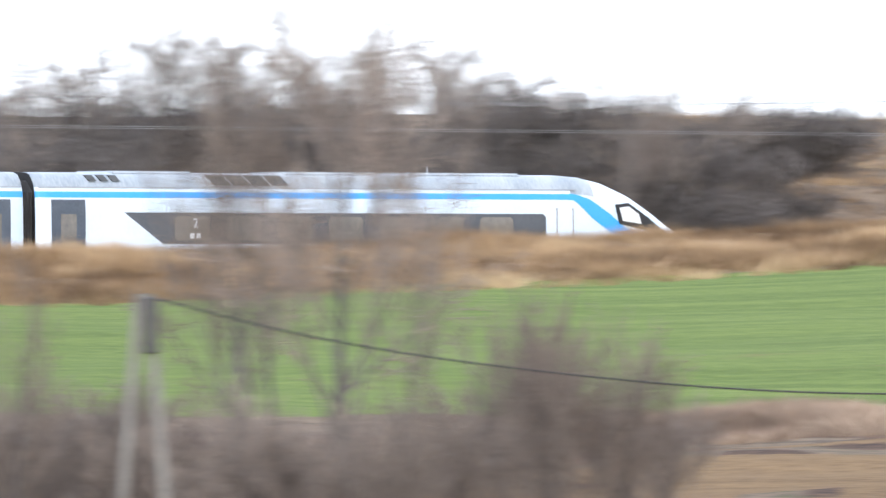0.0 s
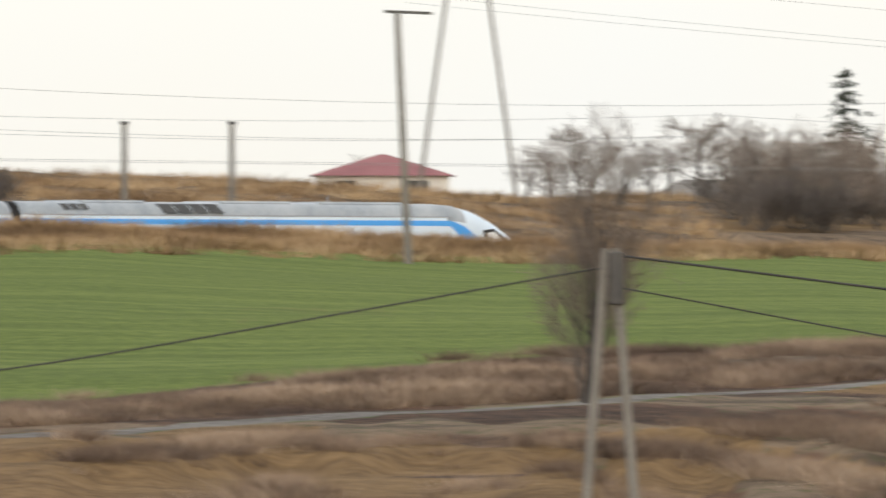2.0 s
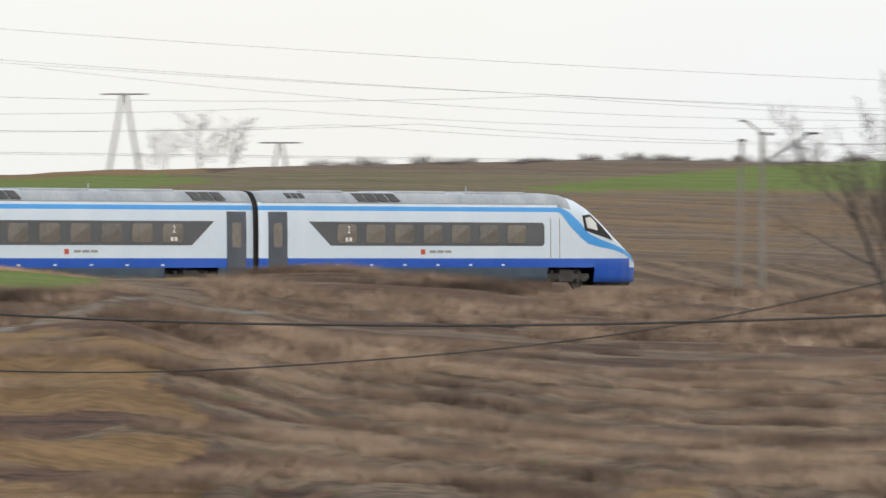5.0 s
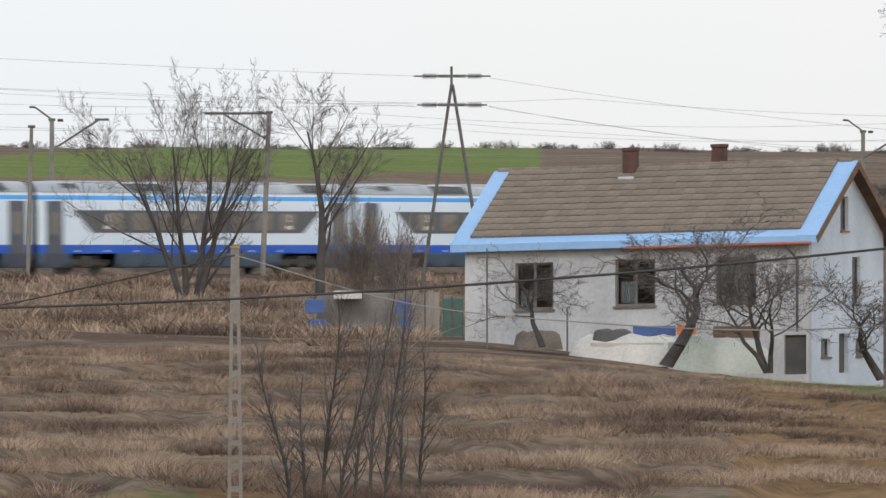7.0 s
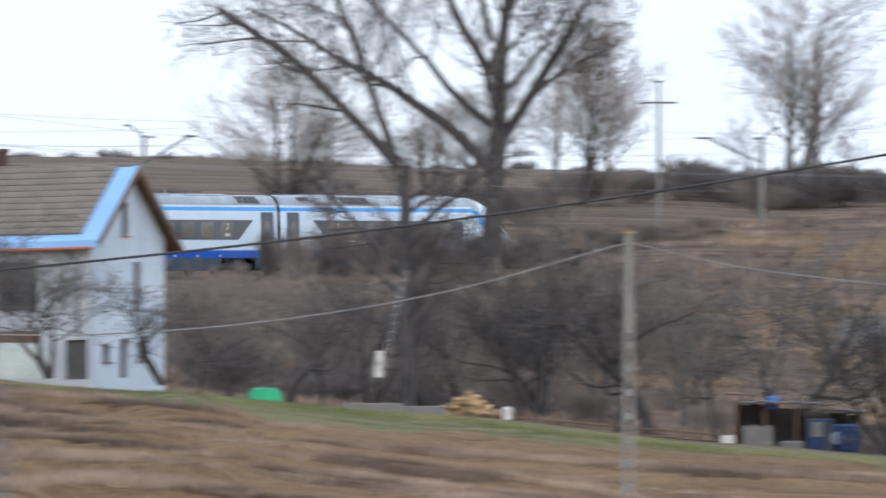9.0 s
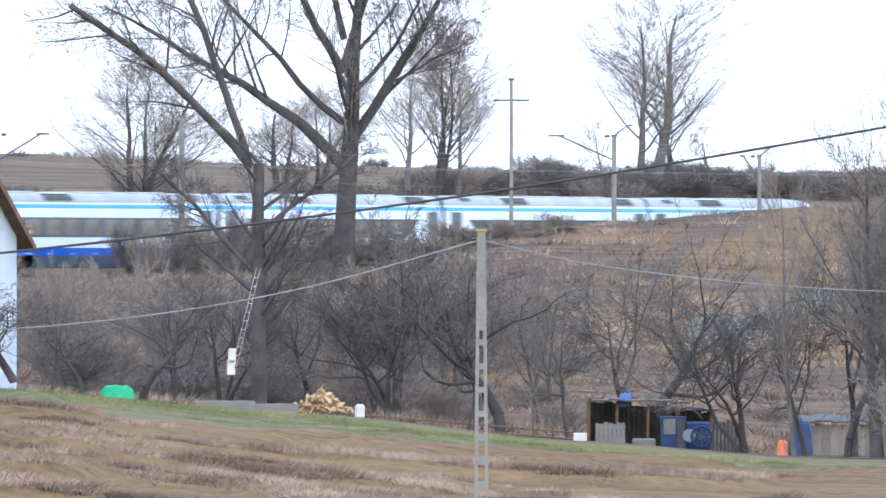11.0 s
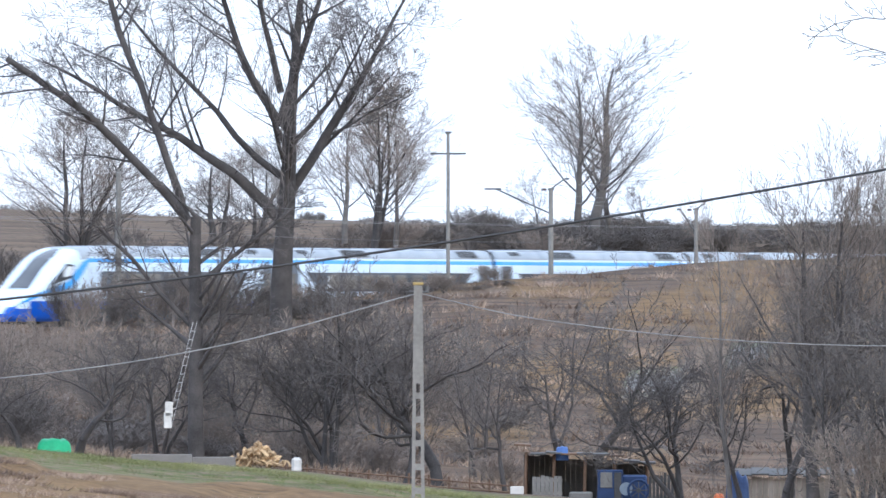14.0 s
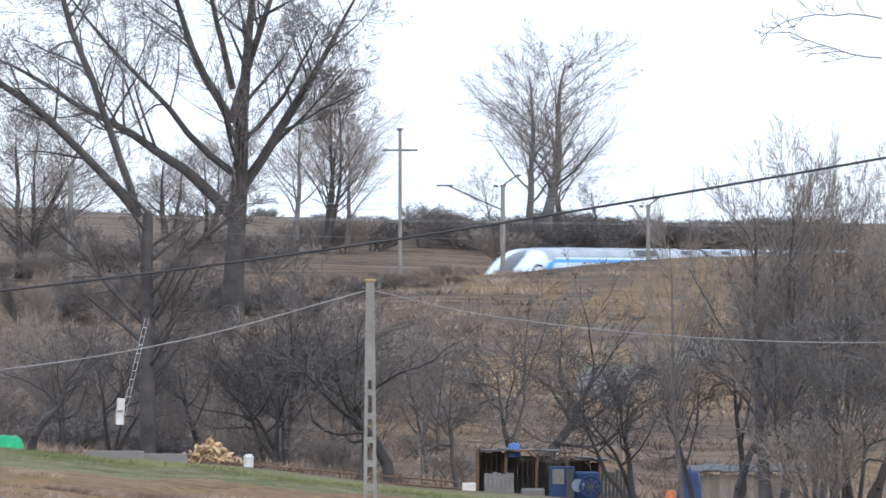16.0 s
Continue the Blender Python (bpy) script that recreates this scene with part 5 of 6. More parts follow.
def house():
    a, phi = (1440 - 784) * TICK, radians(16.8)
    m = Matrix.Translation(spot(1431, 343, -2.66)) @ Matrix.Rotation(-(a + phi), 4, 'Z')
    h = base("house", m, "old whitewashed farmhouse with grey tiled roof and pale-blue flashing", "house")
    L, W, E, R = 11.0, 8.0, 4.30, 6.45
    slope = (R - 4.17) / 4.35
    front_holes = [(-2.95, -1.66, 2.22, 3.62), (-6.17, -4.88, 2.20, 3.62), (-9.38, -8.15, 2.17, 3.60), (-0.78, -0.08, 0.0, 1.2)]
    part("front_wall", sheared(wall_cells(bmesh.new(), -L, 0, -0.8, E, 0.0, 0.3, front_holes, True)), M_PLASTER, h)
    gab = [(4.6, 5.5, 2.1, 3.55), (1.3, 2.3, 0.5, 1.05), (3.2, 4.2, 0.0, 1.2), (5.0, 6.0, 0.5, 1.05)]
    bm = wall_cells(bmesh.new(), 0.3, W, -0.8, E, -0.3, 0.0, gab, False)
    # gable triangle, round the attic window
    def poly(pts):
        f0 = [bm.verts.new((0.0, y, z)) for y, z in pts]
        f1 = [bm.verts.new((-0.3, y, z)) for y, z in pts]
        bm.faces.new(f0)
        bm.faces.new(f1[::-1])
        for k in range(len(pts)):
            bm.faces.new((f0[k], f1[k], f1[(k + 1) % len(pts)], f0[(k + 1) % len(pts)]))
    rt = lambda y: R - 0.08 - slope * abs(y - 4)
    y0, y1, w0, w1 = 3.35, 4.2, 4.35, 5.4
    poly([(0.0, E), (y0, E), (y0, rt(y0)), (0.0, rt(0.0))])
    poly([(y1, E), (W, E), (W, rt(W)), (y1, rt(y1))])
    poly([(y0, E), (y1, E), (y1, w0), (y0, w0)])
    poly([(y0, w1), (y1, w1), (y1, rt(y1)), (4.0, rt(4.0)), (y0, rt(y0))])
    bmesh.ops.remove_doubles(bm, verts=bm.verts, dist=0.0005)
    part("gable_wall", sheared(bm), M_GABLE, h, "white gable wall tinted with bluish skylight")
    bm = bmesh.new()
    box(bm, -L, -0.3, W - 0.3, W, -0.8, E)
    part("back_wall", sheared(bm), M_PLASTER, h)
    bm = bmesh.new()
    box(bm, -L, -L + 0.3, 0.3, W - 0.3, -0.8, E)
    vs = [bm.verts.new((x, y, z)) for x in (-L, -L + 0.3) for y, z in ((0.0, E), (W, E), (4.0, R - 0.1))]
    bm.faces.new(vs[:3])
    bm.faces.new(vs[3:][::-1])
    part("far_gable_wall", sheared(bm), M_PLASTER, h)
    bm = bmesh.new()
    box(bm, -L + 0.3, -0.3, 2.6, 2.75, -0.8, E)
    box(bm, -L + 0.3, -0.3, 0.3, W - 0.3, E - 0.15, E)
    part("inner_wall", sheared(bm), M_ROOM, h)
    # windows and doors
    for k, (x0, x1, z0, z1) in enumerate(front_holes):
        door = k == 3
        bm = bmesh.new()
        if door:
            box(bm, x0, x1, 0.14, 0.2, z0 - 0.5, z1, 0.01)
            part("cellar_door", sheared(bm), M_DARKDOOR, h, "dark low cellar door")
            continue
        for q in ((x0, x0 + 0.07, z0, z1), (x1 - 0.07, x1, z0, z1), (x0 + 0.07, x1 - 0.07, z0, z0 + 0.07), (x0 + 0.07, x1 - 0.07, z1 - 0.07, z1), ((x0 + x1) / 2 - 0.04, (x0 + x1) / 2 + 0.04, z0 + 0.07, z1 - 0.07)):
            box(bm, q[0], q[1], 0.1, 0.17, q[2], q[3])
        win = part("window", sheared(bm), M_FRAME, h)
        for xa, xb in ((x0 + 0.07, (x0 + x1) / 2 - 0.04), ((x0 + x1) / 2 + 0.04, x1 - 0.07)):
            bm = bmesh.new()
            box(bm, xa, xb, 0.13, 0.14, z0 + 0.07, z1 - 0.07)
            part("pane", sheared(bm), M_GLASS, win)
        bm = bmesh.new()
        box(bm, x0 - 0.05, x1 + 0.05, -0.08, 0.1, z0 - 0.06, z0)
        part("sill", sheared(bm), M_FRAME, win)
        bm = bmesh.new()
        n = 12
        lo = z0 + 0.1
        hi = z0 + (1.25, 0.75, 0.6)[k]
        span = (x0 + 0.1, x0 + (1.0, 0.6, 0.55)[k])
        prev = None
        for i in range(n + 1):
            x = span[0] + (span[1] - span[0]) * i / n
            c = [bm.verts.new((x, 0.27 + 0.025 * (i % 2), z)) for z in (lo, hi)]
            if prev:
                bm.faces.new((prev[0], c[0], c[1], prev[1]))
            prev = c
        part("curtain", sheared(bm), M_CURTAIN, win)
    for k, (ya, yb, z0, z1) in enumerate(gab + [(y0, y1, w0, w1)]):
        bm = bmesh.new()
        if k == 2:
            box(bm, -0.2, -0.13, ya, yb, z0 - 0.4, z1, 0.01)
            part("cellar_door", sheared(bm), M_DARKDOOR, h)
            continue
        for q in ((ya, ya + 0.07, z0, z1), (yb - 0.07, yb, z0, z1), (ya + 0.07, yb - 0.07, z0, z0 + 0.07), (ya + 0.07, yb - 0.07, z1 - 0.07, z1)):
            box(bm, -0.17, -0.1, q[0], q[1], q[2], q[3])
        win = part("window", sheared(bm), M_FRAME, h)
        bm = bmesh.new()
        box(bm, -0.14, -0.13, ya + 0.07, yb - 0.07, z0 + 0.07, z1 - 0.07)
        part("pane", sheared(bm), M_GLASS, win)
        bm = bmesh.new()
        box(bm, -0.1, 0.05, ya - 0.04, yb + 0.04, z0 - 0.06, z0)
        part("sill", sheared(bm), M_GUTTER if k == 4 else M_FRAME, win)
    # roof: deck, flashing, tiles
    th = 0.10
    x0, x1 = -L - 0.35, 0.35
    bm = bmesh.new()
    pts = [(-0.35, 4.17), (4.0, R), (8.8, R - slope * 4.8)]
    up = [[bm.verts.new((x, y, z)) for y, z in pts] for x in (x0, x1)]
    dn = [[bm.verts.new((x, y, z - th)) for y, z in pts] for x in (x0, x1)]
    for k in range(2):
        bm.faces.new((up[0][k], up[1][k], up[1][k + 1], up[0][k + 1]))
        bm.faces.new((dn[0][k], dn[0][k + 1], dn[1][k + 1], dn[1][k]))
        for i in (0, 1):
            bm.faces.new((up[i][k], up[i][k + 1], dn[i][k + 1], dn[i][k]))
    for k in (0, 2):
        bm.faces.new((up[0][k], dn[0][k], dn[1][k], up[1][k]))
    roof = part("roof", sheared(bm), M_BOARD, h)
    ang = math.atan(slope)
    run = 4.35 / math.cos(ang)

    def strip(bm, xa, xb, s0, s1, lift, thick=0.02):
        f = lambda s: (-0.35 + s * math.cos(ang), 4.17 + s * math.sin(ang))
        vs = []
        for x in (xa, xb):
            for s in (s0, s1):
                y, z = f(s)
                for dz in (lift, lift + thick):
                    vs.append(bm.verts.new((x, y - math.sin(ang) * dz, z + math.cos(ang) * dz)))
        for q in ((0, 1, 3, 2), (4, 6, 7, 5), (0, 4, 5, 1), (2, 3, 7, 6), (1, 5, 7, 3), (0, 2, 6, 4)):
            bm.faces.new([vs[i] for i in q])
        return bm
    for xa, xb in ((x0 - 0.02, x0 + 0.55), (x1 - 0.62, x1 + 0.02)):
        part("rake_flashing", sheared(strip(bmesh.new(), xa, xb, -0.02, run, 0.035)), M_FLASH, roof, "pale-blue metal rake flashing")
    part("eaves_flashing", sheared(strip(bmesh.new(), x0 + 0.56, x1 - 0.63, -0.02, 0.42, 0.03)), M_FLASH, roof, "pale-blue metal eaves strip")
    bm = bmesh.new()
    box(bm, x0, x1, -0.39, -0.355, 3.98, 4.2)
    part("fascia", sheared(bm), M_FLASH, roof)
    bm = bmesh.new()
    rod(bm, (-5.7, -0.42, 3.97), (0.2, -0.42, 3.97), 0.05)
    part("gutter", sheared(bm), M_GUTTER, roof, "rust-red gutter")
    bm = bmesh.new()
    rod(bm, (-0.65, -0.4, 3.95), (-0.35, -0.06, 3.5), 0.04)
    rod(bm, (-0.35, -0.06, 3.5), (-0.35, -0.06, 1.3), 0.04)
    part("downpipe", sheared(bm), M_STEEL, roof)
    bm = bmesh.new()
    for s in (-1, 1):
        y_end, z_end = ((-0.35, 4.17) if s < 0 else (8.8, R - slope * 4.8))
        vs = [bm.verts.new(p) for p in ((x1 + 0.025, 4.0, R + 0.03), (x1 + 0.025, y_end, z_end + 0.03), (x1 + 0.025, y_end, z_end - 0.2), (x1 + 0.025, 4.0, R - 0.2))]
        vt = [bm.verts.new(v.co + Vector((0.03, 0, 0))) for v in vs]
        bm.faces.new(vs)
        bm.faces.new(vt[::-1])
        for k in range(4):
            bm.faces.new((vs[k], vt[k], vt[(k + 1) % 4], vs[(k + 1) % 4]))
    part("bargeboard", sheared(bm), M_BOARD, roof, "brown bargeboard along the gable")
    # chimneys
    for xc, yc, top in ((-6.85, 3.7, 6.98), (-4.2, 4.4, 7.02)):
        bm = bmesh.new()
        box(bm, xc - 0.2, xc + 0.2, yc - 0.2, yc + 0.2, 5.6, top, 0.02)
        box(bm, xc - 0.23, xc + 0.23, yc - 0.23, yc + 0.23, top, top + 0.12, 0.02)
        ch = part("chimney", sheared(bm), M_BRICK, roof, "brown brick chimney stack")
        for j in range(6):
            for i in range(3):
                bm2 = bmesh.new()
                zb = top - 0.12 - j * 0.085
                xb = xc - 0.2 + (i - 0.25 * (j % 2)) * 0.15
                box(bm2, max(xb, xc - 0.205), min(xb + 0.135, xc + 0.205), yc - 0.212, yc - 0.195, zb, zb + 0.07)
                part("brick", sheared(bm2), M_BRICK, ch)
    bm = bmesh.new()
    box(bm, -7.1, -6.6, 3.15, 3.4, 5.75, 6.2, 0.02)
    part("chimney_foot", sheared(bm), M_PLASTER, roof)
    # tiles, one by one
    rg = random.Random(3)
    courses, cols = 11, 26
    t0, t1 = 0.40, run + 0.02
    tw = (x1 - 0.60 - (x0 + 0.53)) / cols
    tl = (t1 - t0) / courses
    bm = bmesh.new()
    box(bm, 0, tw - 0.012, 0, tl * 1.08, 0.0, 0.08)
    tile = part("tile", bm, M_TILE, roof)
    shared = tile.data
    first = True
    for j in range(courses):
        for i in range(cols):
            ob = tile if first else new("tile", shared)
            first = False
            ob.parent = roof
            s = t0 + j * tl
            x = x0 + 0.53 + i * tw
            y, z = -0.35 + s * math.cos(ang), 4.17 + s * math.sin(ang) + SAG * x
            ob.matrix_basis = pose(x, y - math.sin(ang) * 0.045, z + math.cos(ang) * 0.045 + rg.uniform(0, 0.012), math.degrees(ang) - 4.2 + rg.uniform(-0.4, 0.4), 0, rg.uniform(-0.6, 0.6))
    for i in range(24):
        bm = bmesh.new()
        xa = x0 + 0.1 + i * (x1 - x0 - 0.2) / 24
        rod(bm, (xa, 4.0, R + 0.05 + SAG * xa), (xa + 0.44, 4.0, R + 0.05 + SAG * (xa + 0.44)), 0.10, 0.085, 8)
        part("ridge_tile", bm, M_TILE, roof)
    return h


house()


# ---- the yard ----
def at(u, d, v):
    return spot(u, d, rise(v, d))


def lump(name, u, d, v_base, width, depth, height, material, label, category, seed=0, peak=0.5):
    """A draped or heaped thing with an uneven top."""
    rg = np.random.default_rng(seed)
    nx, ny = 16, 7
    bm = bmesh.new()
    grid = []
    for i in range(nx + 1):
        col = []
        for j in range(ny + 1):
            fx, fy = i / nx, j / ny
            edge = min(1, 5 * min(fx, 1 - fx)) ** peak * min(1, 3.5 * min(fy, 1 - fy)) ** peak
            z = height * edge * (0.78 + 0.3 * noise.noise(Vector((fx * 5 + seed, fy * 3, 1)))) + 0.02
            col.append(bm.verts.new(((fx - 0.5) * width, (fy - 0.5) * depth, z if 0 < i < nx and 0 < j < ny else -0.25)))
        grid.append(col)
    for i in range(nx):
        for j in range(ny):
            bm.faces.new((grid[i][j], grid[i + 1][j], grid[i + 1][j + 1], grid[i][j + 1])).smooth = True
    ob = part(name, bm, material, None)
    ob.matrix_basis = Matrix.Translation(at(u, d, v_base)) @ Matrix.Rotation(-(u - 784) * TICK, 4, 'Z')
    return tagged(ob, label, category)


def crate(name, u0, u1, v0, v1, d, depth, material, label, category, lean=0.0, bevel=0.02):
    """A boxy thing between two bearings and two heights."""
    w, hgt = (u1 - u0) * TICK * d, (v1 - v0) * TICK * d
    bm = bmesh.new()
    box(bm, -w / 2, w / 2, 0, depth, -0.2, hgt, bevel)
    ob = part(name, bm, material, None)
    ob.matrix_basis = Matrix.Translation(at((u0 + u1) / 2, d, v1)) @ Matrix.Rotation(-(u0 - 784) * TICK + lean, 4, 'Z')
    return tagged(ob, label, category)


def plank_fence(name, u0, u1, v0, v1, d, n, material, label, gap=0.25, u_scale=1.0):
    """Upright boards side by side, with two rails behind."""
    w, hgt = (u1 - u0) * TICK * d, (v1 - v0) * TICK * d
    th = base(name, Matrix.Translation(at(u0, d, v1)) @ Matrix.Rotation(-(u0 - 784) * TICK, 4, 'Z'), label, "fence")
    rg = random.Random(int(u0))
    for k in range(n):
        bm = bmesh.new()
        box(bm, k * w / n, (k + 1 - gap) * w / n, 0, 0.03, -0.25, hgt * rg.uniform(0.9, 1.05))
        part("board", bm, material, th)
    for f in (0.25, 0.75):
        bm = bmesh.new()
        box(bm, 0, w, 0.03, 0.08, hgt * f, hgt * f + 0.08)
        part("rail", bm, M_WOOD, th)
    return th


lump("tarpaulin", 1115, 338.2, 634, 3.9, 1.6, 0.8, M_TARP, "pale tarpaulin draped over a long stack by the house", "tarpaulin", 1)
lump("tarpaulin", 1275, 337.0, 646, 3.2, 1.6, 0.92, M_TARPGREEN, "greenish-white tarpaulin draped over a long stack", "tarpaulin", 2)
lump("dark_sheet", 1085, 338.2, 598, 1.3, 1.0, 0.3, M_DARKDOOR, "crumpled dark plastic sheet on the stack", "plastic sheet", 3)
crate("blue_board", 1120, 1196, 577, 583, 339.5, 0.5, M_BLUETARP, "flat blue board on top of the stack", "board")
crate("orange_board", 1198, 1232, 575, 581, 339.2, 0.4, M_ORANGE, "orange plastic board on top of the stack", "board")
crate("pallet", 1262, 1345, 578, 586, 339.2, 0.8, M_BOARD, "brown wooden pallet on top of the stack", "pallet")
crate("storage_crate", 1045, 1175, 606, 633, 337.6, 0.3, M_TARP, "low white storage crate under the tarpaulin", "crate")
crate("storage_crate", 1182, 1330, 606, 640, 337.2, 0.3, M_TARPGREEN, "low pale-green storage crate under the tarpaulin", "crate")
lump("earth_mound", 952, 338, 604, 1.5, 1.0, 0.36, M_BALLAST, "small brown heap of earth by the wall", "heap", 4)
crate("lean_to", 560, 725, 520, 592, 372, 2.4, M_GREYBOX, "dark low shed with junk by the house", "shed")
for u, v in ((540, 530), (545, 565), (700, 530), (705, 560), (610, 575)):
    crate("blue_sheet", u, u + 34, v, v + 14, 371, 0.3, M_BLUETARP, "blue plastic sheet piece on the junk pile", "plastic sheet")
crate("shed_roof_sheet", 590, 640, 515, 519, 371, 2.0, M_TARP, "pale corrugated sheet on the low shed", "roof sheet")
plank_fence("board_screen", 728, 778, 517, 588, 366, 5, M_WOOD, "grey-pink upright board screen by the house", 0.06)
crate("green_tank", 783, 820, 526, 590, 360, 0.9, surf("green_tank_paint", (0.05, 0.10, 0.08), (0.10, 0.16, 0.13), 1.0, 0.6), "dull green metal tank beside the house", "tank", bevel=0.06)
rg_post = random.Random(8)
for u, v0, v1 in ((862, 440, 600), (1004, 545, 606), (752, 515, 590), (800, 525, 590)):
    bm = bmesh.new()
    d = 335.0 if u > 850 else 358.0
    rod(bm, (0, 0, -0.3), (0, 0, (v1 - v0) * TICK * d), 0.025)
    ob = part("thin_post", bm, M_STEEL, None)
    ob.matrix_basis = Matrix.Translation(at(u, d, v1))
    tagged(ob, "thin dark steel post in the yard", "post")

# ---- the garden behind the ridge ----
lump("green_tarp", 1741, 350, 702, 1.15, 1.0, 0.5, M_GREENTARP, "bright green tarpaulin over a small heap", "tarpaulin", 6)
crate("low_wall", 1878, 1985, 705, 724, 358, 0.25, M_GREYBOX, "low dark concrete garden wall", "wall")
crate("low_wall", 1985, 2062, 710, 732, 357, 0.25, M_GREYBOX, "low grey concrete garden wall", "wall")
pile = base("log_pile", Matrix.Translation(at(2100, 362, 724)) @ Matrix.Rotation(-0.066, 4, 'Z'), "heap of freshly split pale firewood", "firewood")
rg_log = random.Random(4)
for k in range(110):
    r = rg_log.random() ** 0.6
    x = rg_log.gauss(0, 0.45)
    z = max(0.03, (0.72 - abs(x) * 0.75) * rg_log.random())
    bm = bmesh.new()
    ln = rg_log.uniform(0.12, 0.2)
    w = Vector((rg_log.uniform(-1, 1), rg_log.uniform(-1, 0.4), rg_log.uniform(-0.6, 0.6))).normalized() * ln
    c = Vector((x, rg_log.uniform(-0.5, 0.3), z))
    rod(bm, c - w, c + w, rg_log.uniform(0.035, 0.06), None, 5)
    part("log", bm, M_LOG, pile)
crate("white_barrel", 2161, 2179, 711, 727, 361, 0.3, M_TARP, "small white plastic barrel", "barrel", bevel=0.08)
# ladder against a tree, and a pale board hung low on it
lad = base("ladder", Matrix(), "thin pale ladder leaning in a bare tree", "ladder")
for du in (-3, 4):
    bm = bmesh.new()
    rod(bm, at(1944 + du, 364, 660), at(1990 + du, 366, 470), 0.006)
    part("ladder_rail", bm, M_TARP, lad)
for k in range(12):
    f = k / 12
    bm = bmesh.new()
    a0 = at(1941, 364, 655).lerp(at(1987, 366, 472), f)
    b0 = at(1948, 364, 655).lerp(at(1994, 366, 472), f)
    rod(bm, a0, b0, 0.010)
    part("rung", bm, M_TARP, lad)
crate("white_board", 1937, 1951, 612, 628, 363.5, 0.03, M_TARP, "small white board hung at the ladder's foot", "board")
crate("white_board", 1935, 1949, 631, 648, 363.5, 0.03, M_TARP, "small white board hung at the ladder's foot", "board")
plank_fence("garden_screen", 2587, 2640, 742, 788, 360, 7, M_CONCRETE, "pale weathered upright board screen in the garden", 0.12)
shed = base("garden_shed", Matrix.Translation(at(2690, 363, 793)) @ Matrix.Rotation(-0.096, 4, 'Z'), "open garden shed with sagging dark roof", "shed")
for x in (-2.1, -1.2, -0.2, 0.75, 1.8):
    for y in (0.0, 2.2):
        bm = bmesh.new()
        rod(bm, (x, y, -0.3), (x + 0.03, y, 1.45 - 0.09 * x), 0.055)
        part("post", bm, M_BOARD, shed)
rg_shed = random.Random(12)
for k in range(24):
    x = -2.15 + k * 0.168
    bm = bmesh.new()
    box(bm, x, x + 0.164, 2.24, 2.27, -0.3, 1.42 - 0.09 * x - rg_shed.uniform(0, 0.12))
    part("back_board", bm, M_DARKDOOR, shed)
for k in range(5):
    for x in (-2.15, 1.85):
        bm = bmesh.new()
        box(bm, x, x + 0.03, 0.1 + k * 0.42, 0.48 + k * 0.42, -0.3, 1.38 - 0.09 * x)
        part("side_board", bm, M_DARKDOOR, shed)
for k in range(9):
    bm = bmesh.new()
    x0, x1 = -2.45 + k * 0.5, -2.45 + k * 0.5 + 0.54
    sink = 0.07 * math.sin(k * 0.9) + rg_shed.uniform(-0.02, 0.02)
    box(bm, x0, x1, -0.4, 2.45, -0.03, 0.03, 0.01, Matrix.Translation((0, 0, 1.52 - 0.09 * x0 - sink)) @ Matrix.Rotation(radians(rg_shed.uniform(-2, 4)), 4, 'Y'))
    part("roof_sheet", bm, M_DARKDOOR if k % 3 else M_BOARD, shed, "sagging dark roof sheet")
M_CABINET = surf("blue_cabinet_paint", (0.012, 0.03, 0.10), (0.03, 0.065, 0.17), 1.5, 0.6)
cab_blue = base("blue_cabinet", Matrix.Translation(at(2702, 361.5, 795)) @ Matrix.Rotation(-0.096, 4, 'Z'), "dark blue cabinet with a pale front panel", "cabinet")
bm = bmesh.new()
box(bm, 0, 0.82, 0, 0.6, -0.2, 1.12, 0.02)
part("body", bm, M_CABINET, cab_blue)
bm = bmesh.new()
box(bm, 0.10, 0.48, -0.03, -0.003, 0.55, 1.04, 0.01)
part("front_panel", bm, M_CONCRETE, cab_blue, "pale grey front panel")
bm = bmesh.new()
box(bm, 0.54, 0.77, -0.025, -0.003, 0.05, 1.04, 0.01)
part("door", bm, M_DARKDOOR, cab_blue)
bm = bmesh.new()
rod(bm, (0, -0.02, 0.3), (0, 0.2, 0.3), 0.21, 0.2, 20)
drum = part("drum", bm, surf("drum_grey_blue", (0.20, 0.25, 0.31), (0.34, 0.39, 0.45), 2.0, 0.6, 0.1), None)
drum.matrix_basis = Matrix.Translation(at(2753, 361, 783)) @ Matrix.Rotation(-0.098, 4, 'Z')
tagged(drum, "round pale drum lid facing the field", "drum")
wheel = base("cart_wheel", Matrix.Translation(at(2775, 360.7, 789)) @ Matrix.Rotation(-0.098, 4, 'Z'), "dark blue cart wheel with rim and hub", "wheel")
bm = bmesh.new()
for k in range(20):
    a0, a1 = k * math.pi / 10, (k + 1) * math.pi / 10
    rod(bm, (0.33 * math.cos(a0), 0, 0.36 + 0.33 * math.sin(a0)), (0.33 * math.cos(a1), 0, 0.36 + 0.33 * math.sin(a1)), 0.045, None, 6)
part("rim", bm, M_CABINET, wheel)
bm = bmesh.new()
rod(bm, (0, -0.06, 0.36), (0, 0.06, 0.36), 0.08)
part("hub", bm, M_STEEL, wheel)
for k in range(8):
    a0 = k * math.pi / 4
    bm = bmesh.new()
    rod(bm, (0, 0, 0.36), (0.32 * math.cos(a0), 0, 0.36 + 0.32 * math.sin(a0)), 0.018, None, 6)
    part("spoke", bm, M_STEEL, wheel)
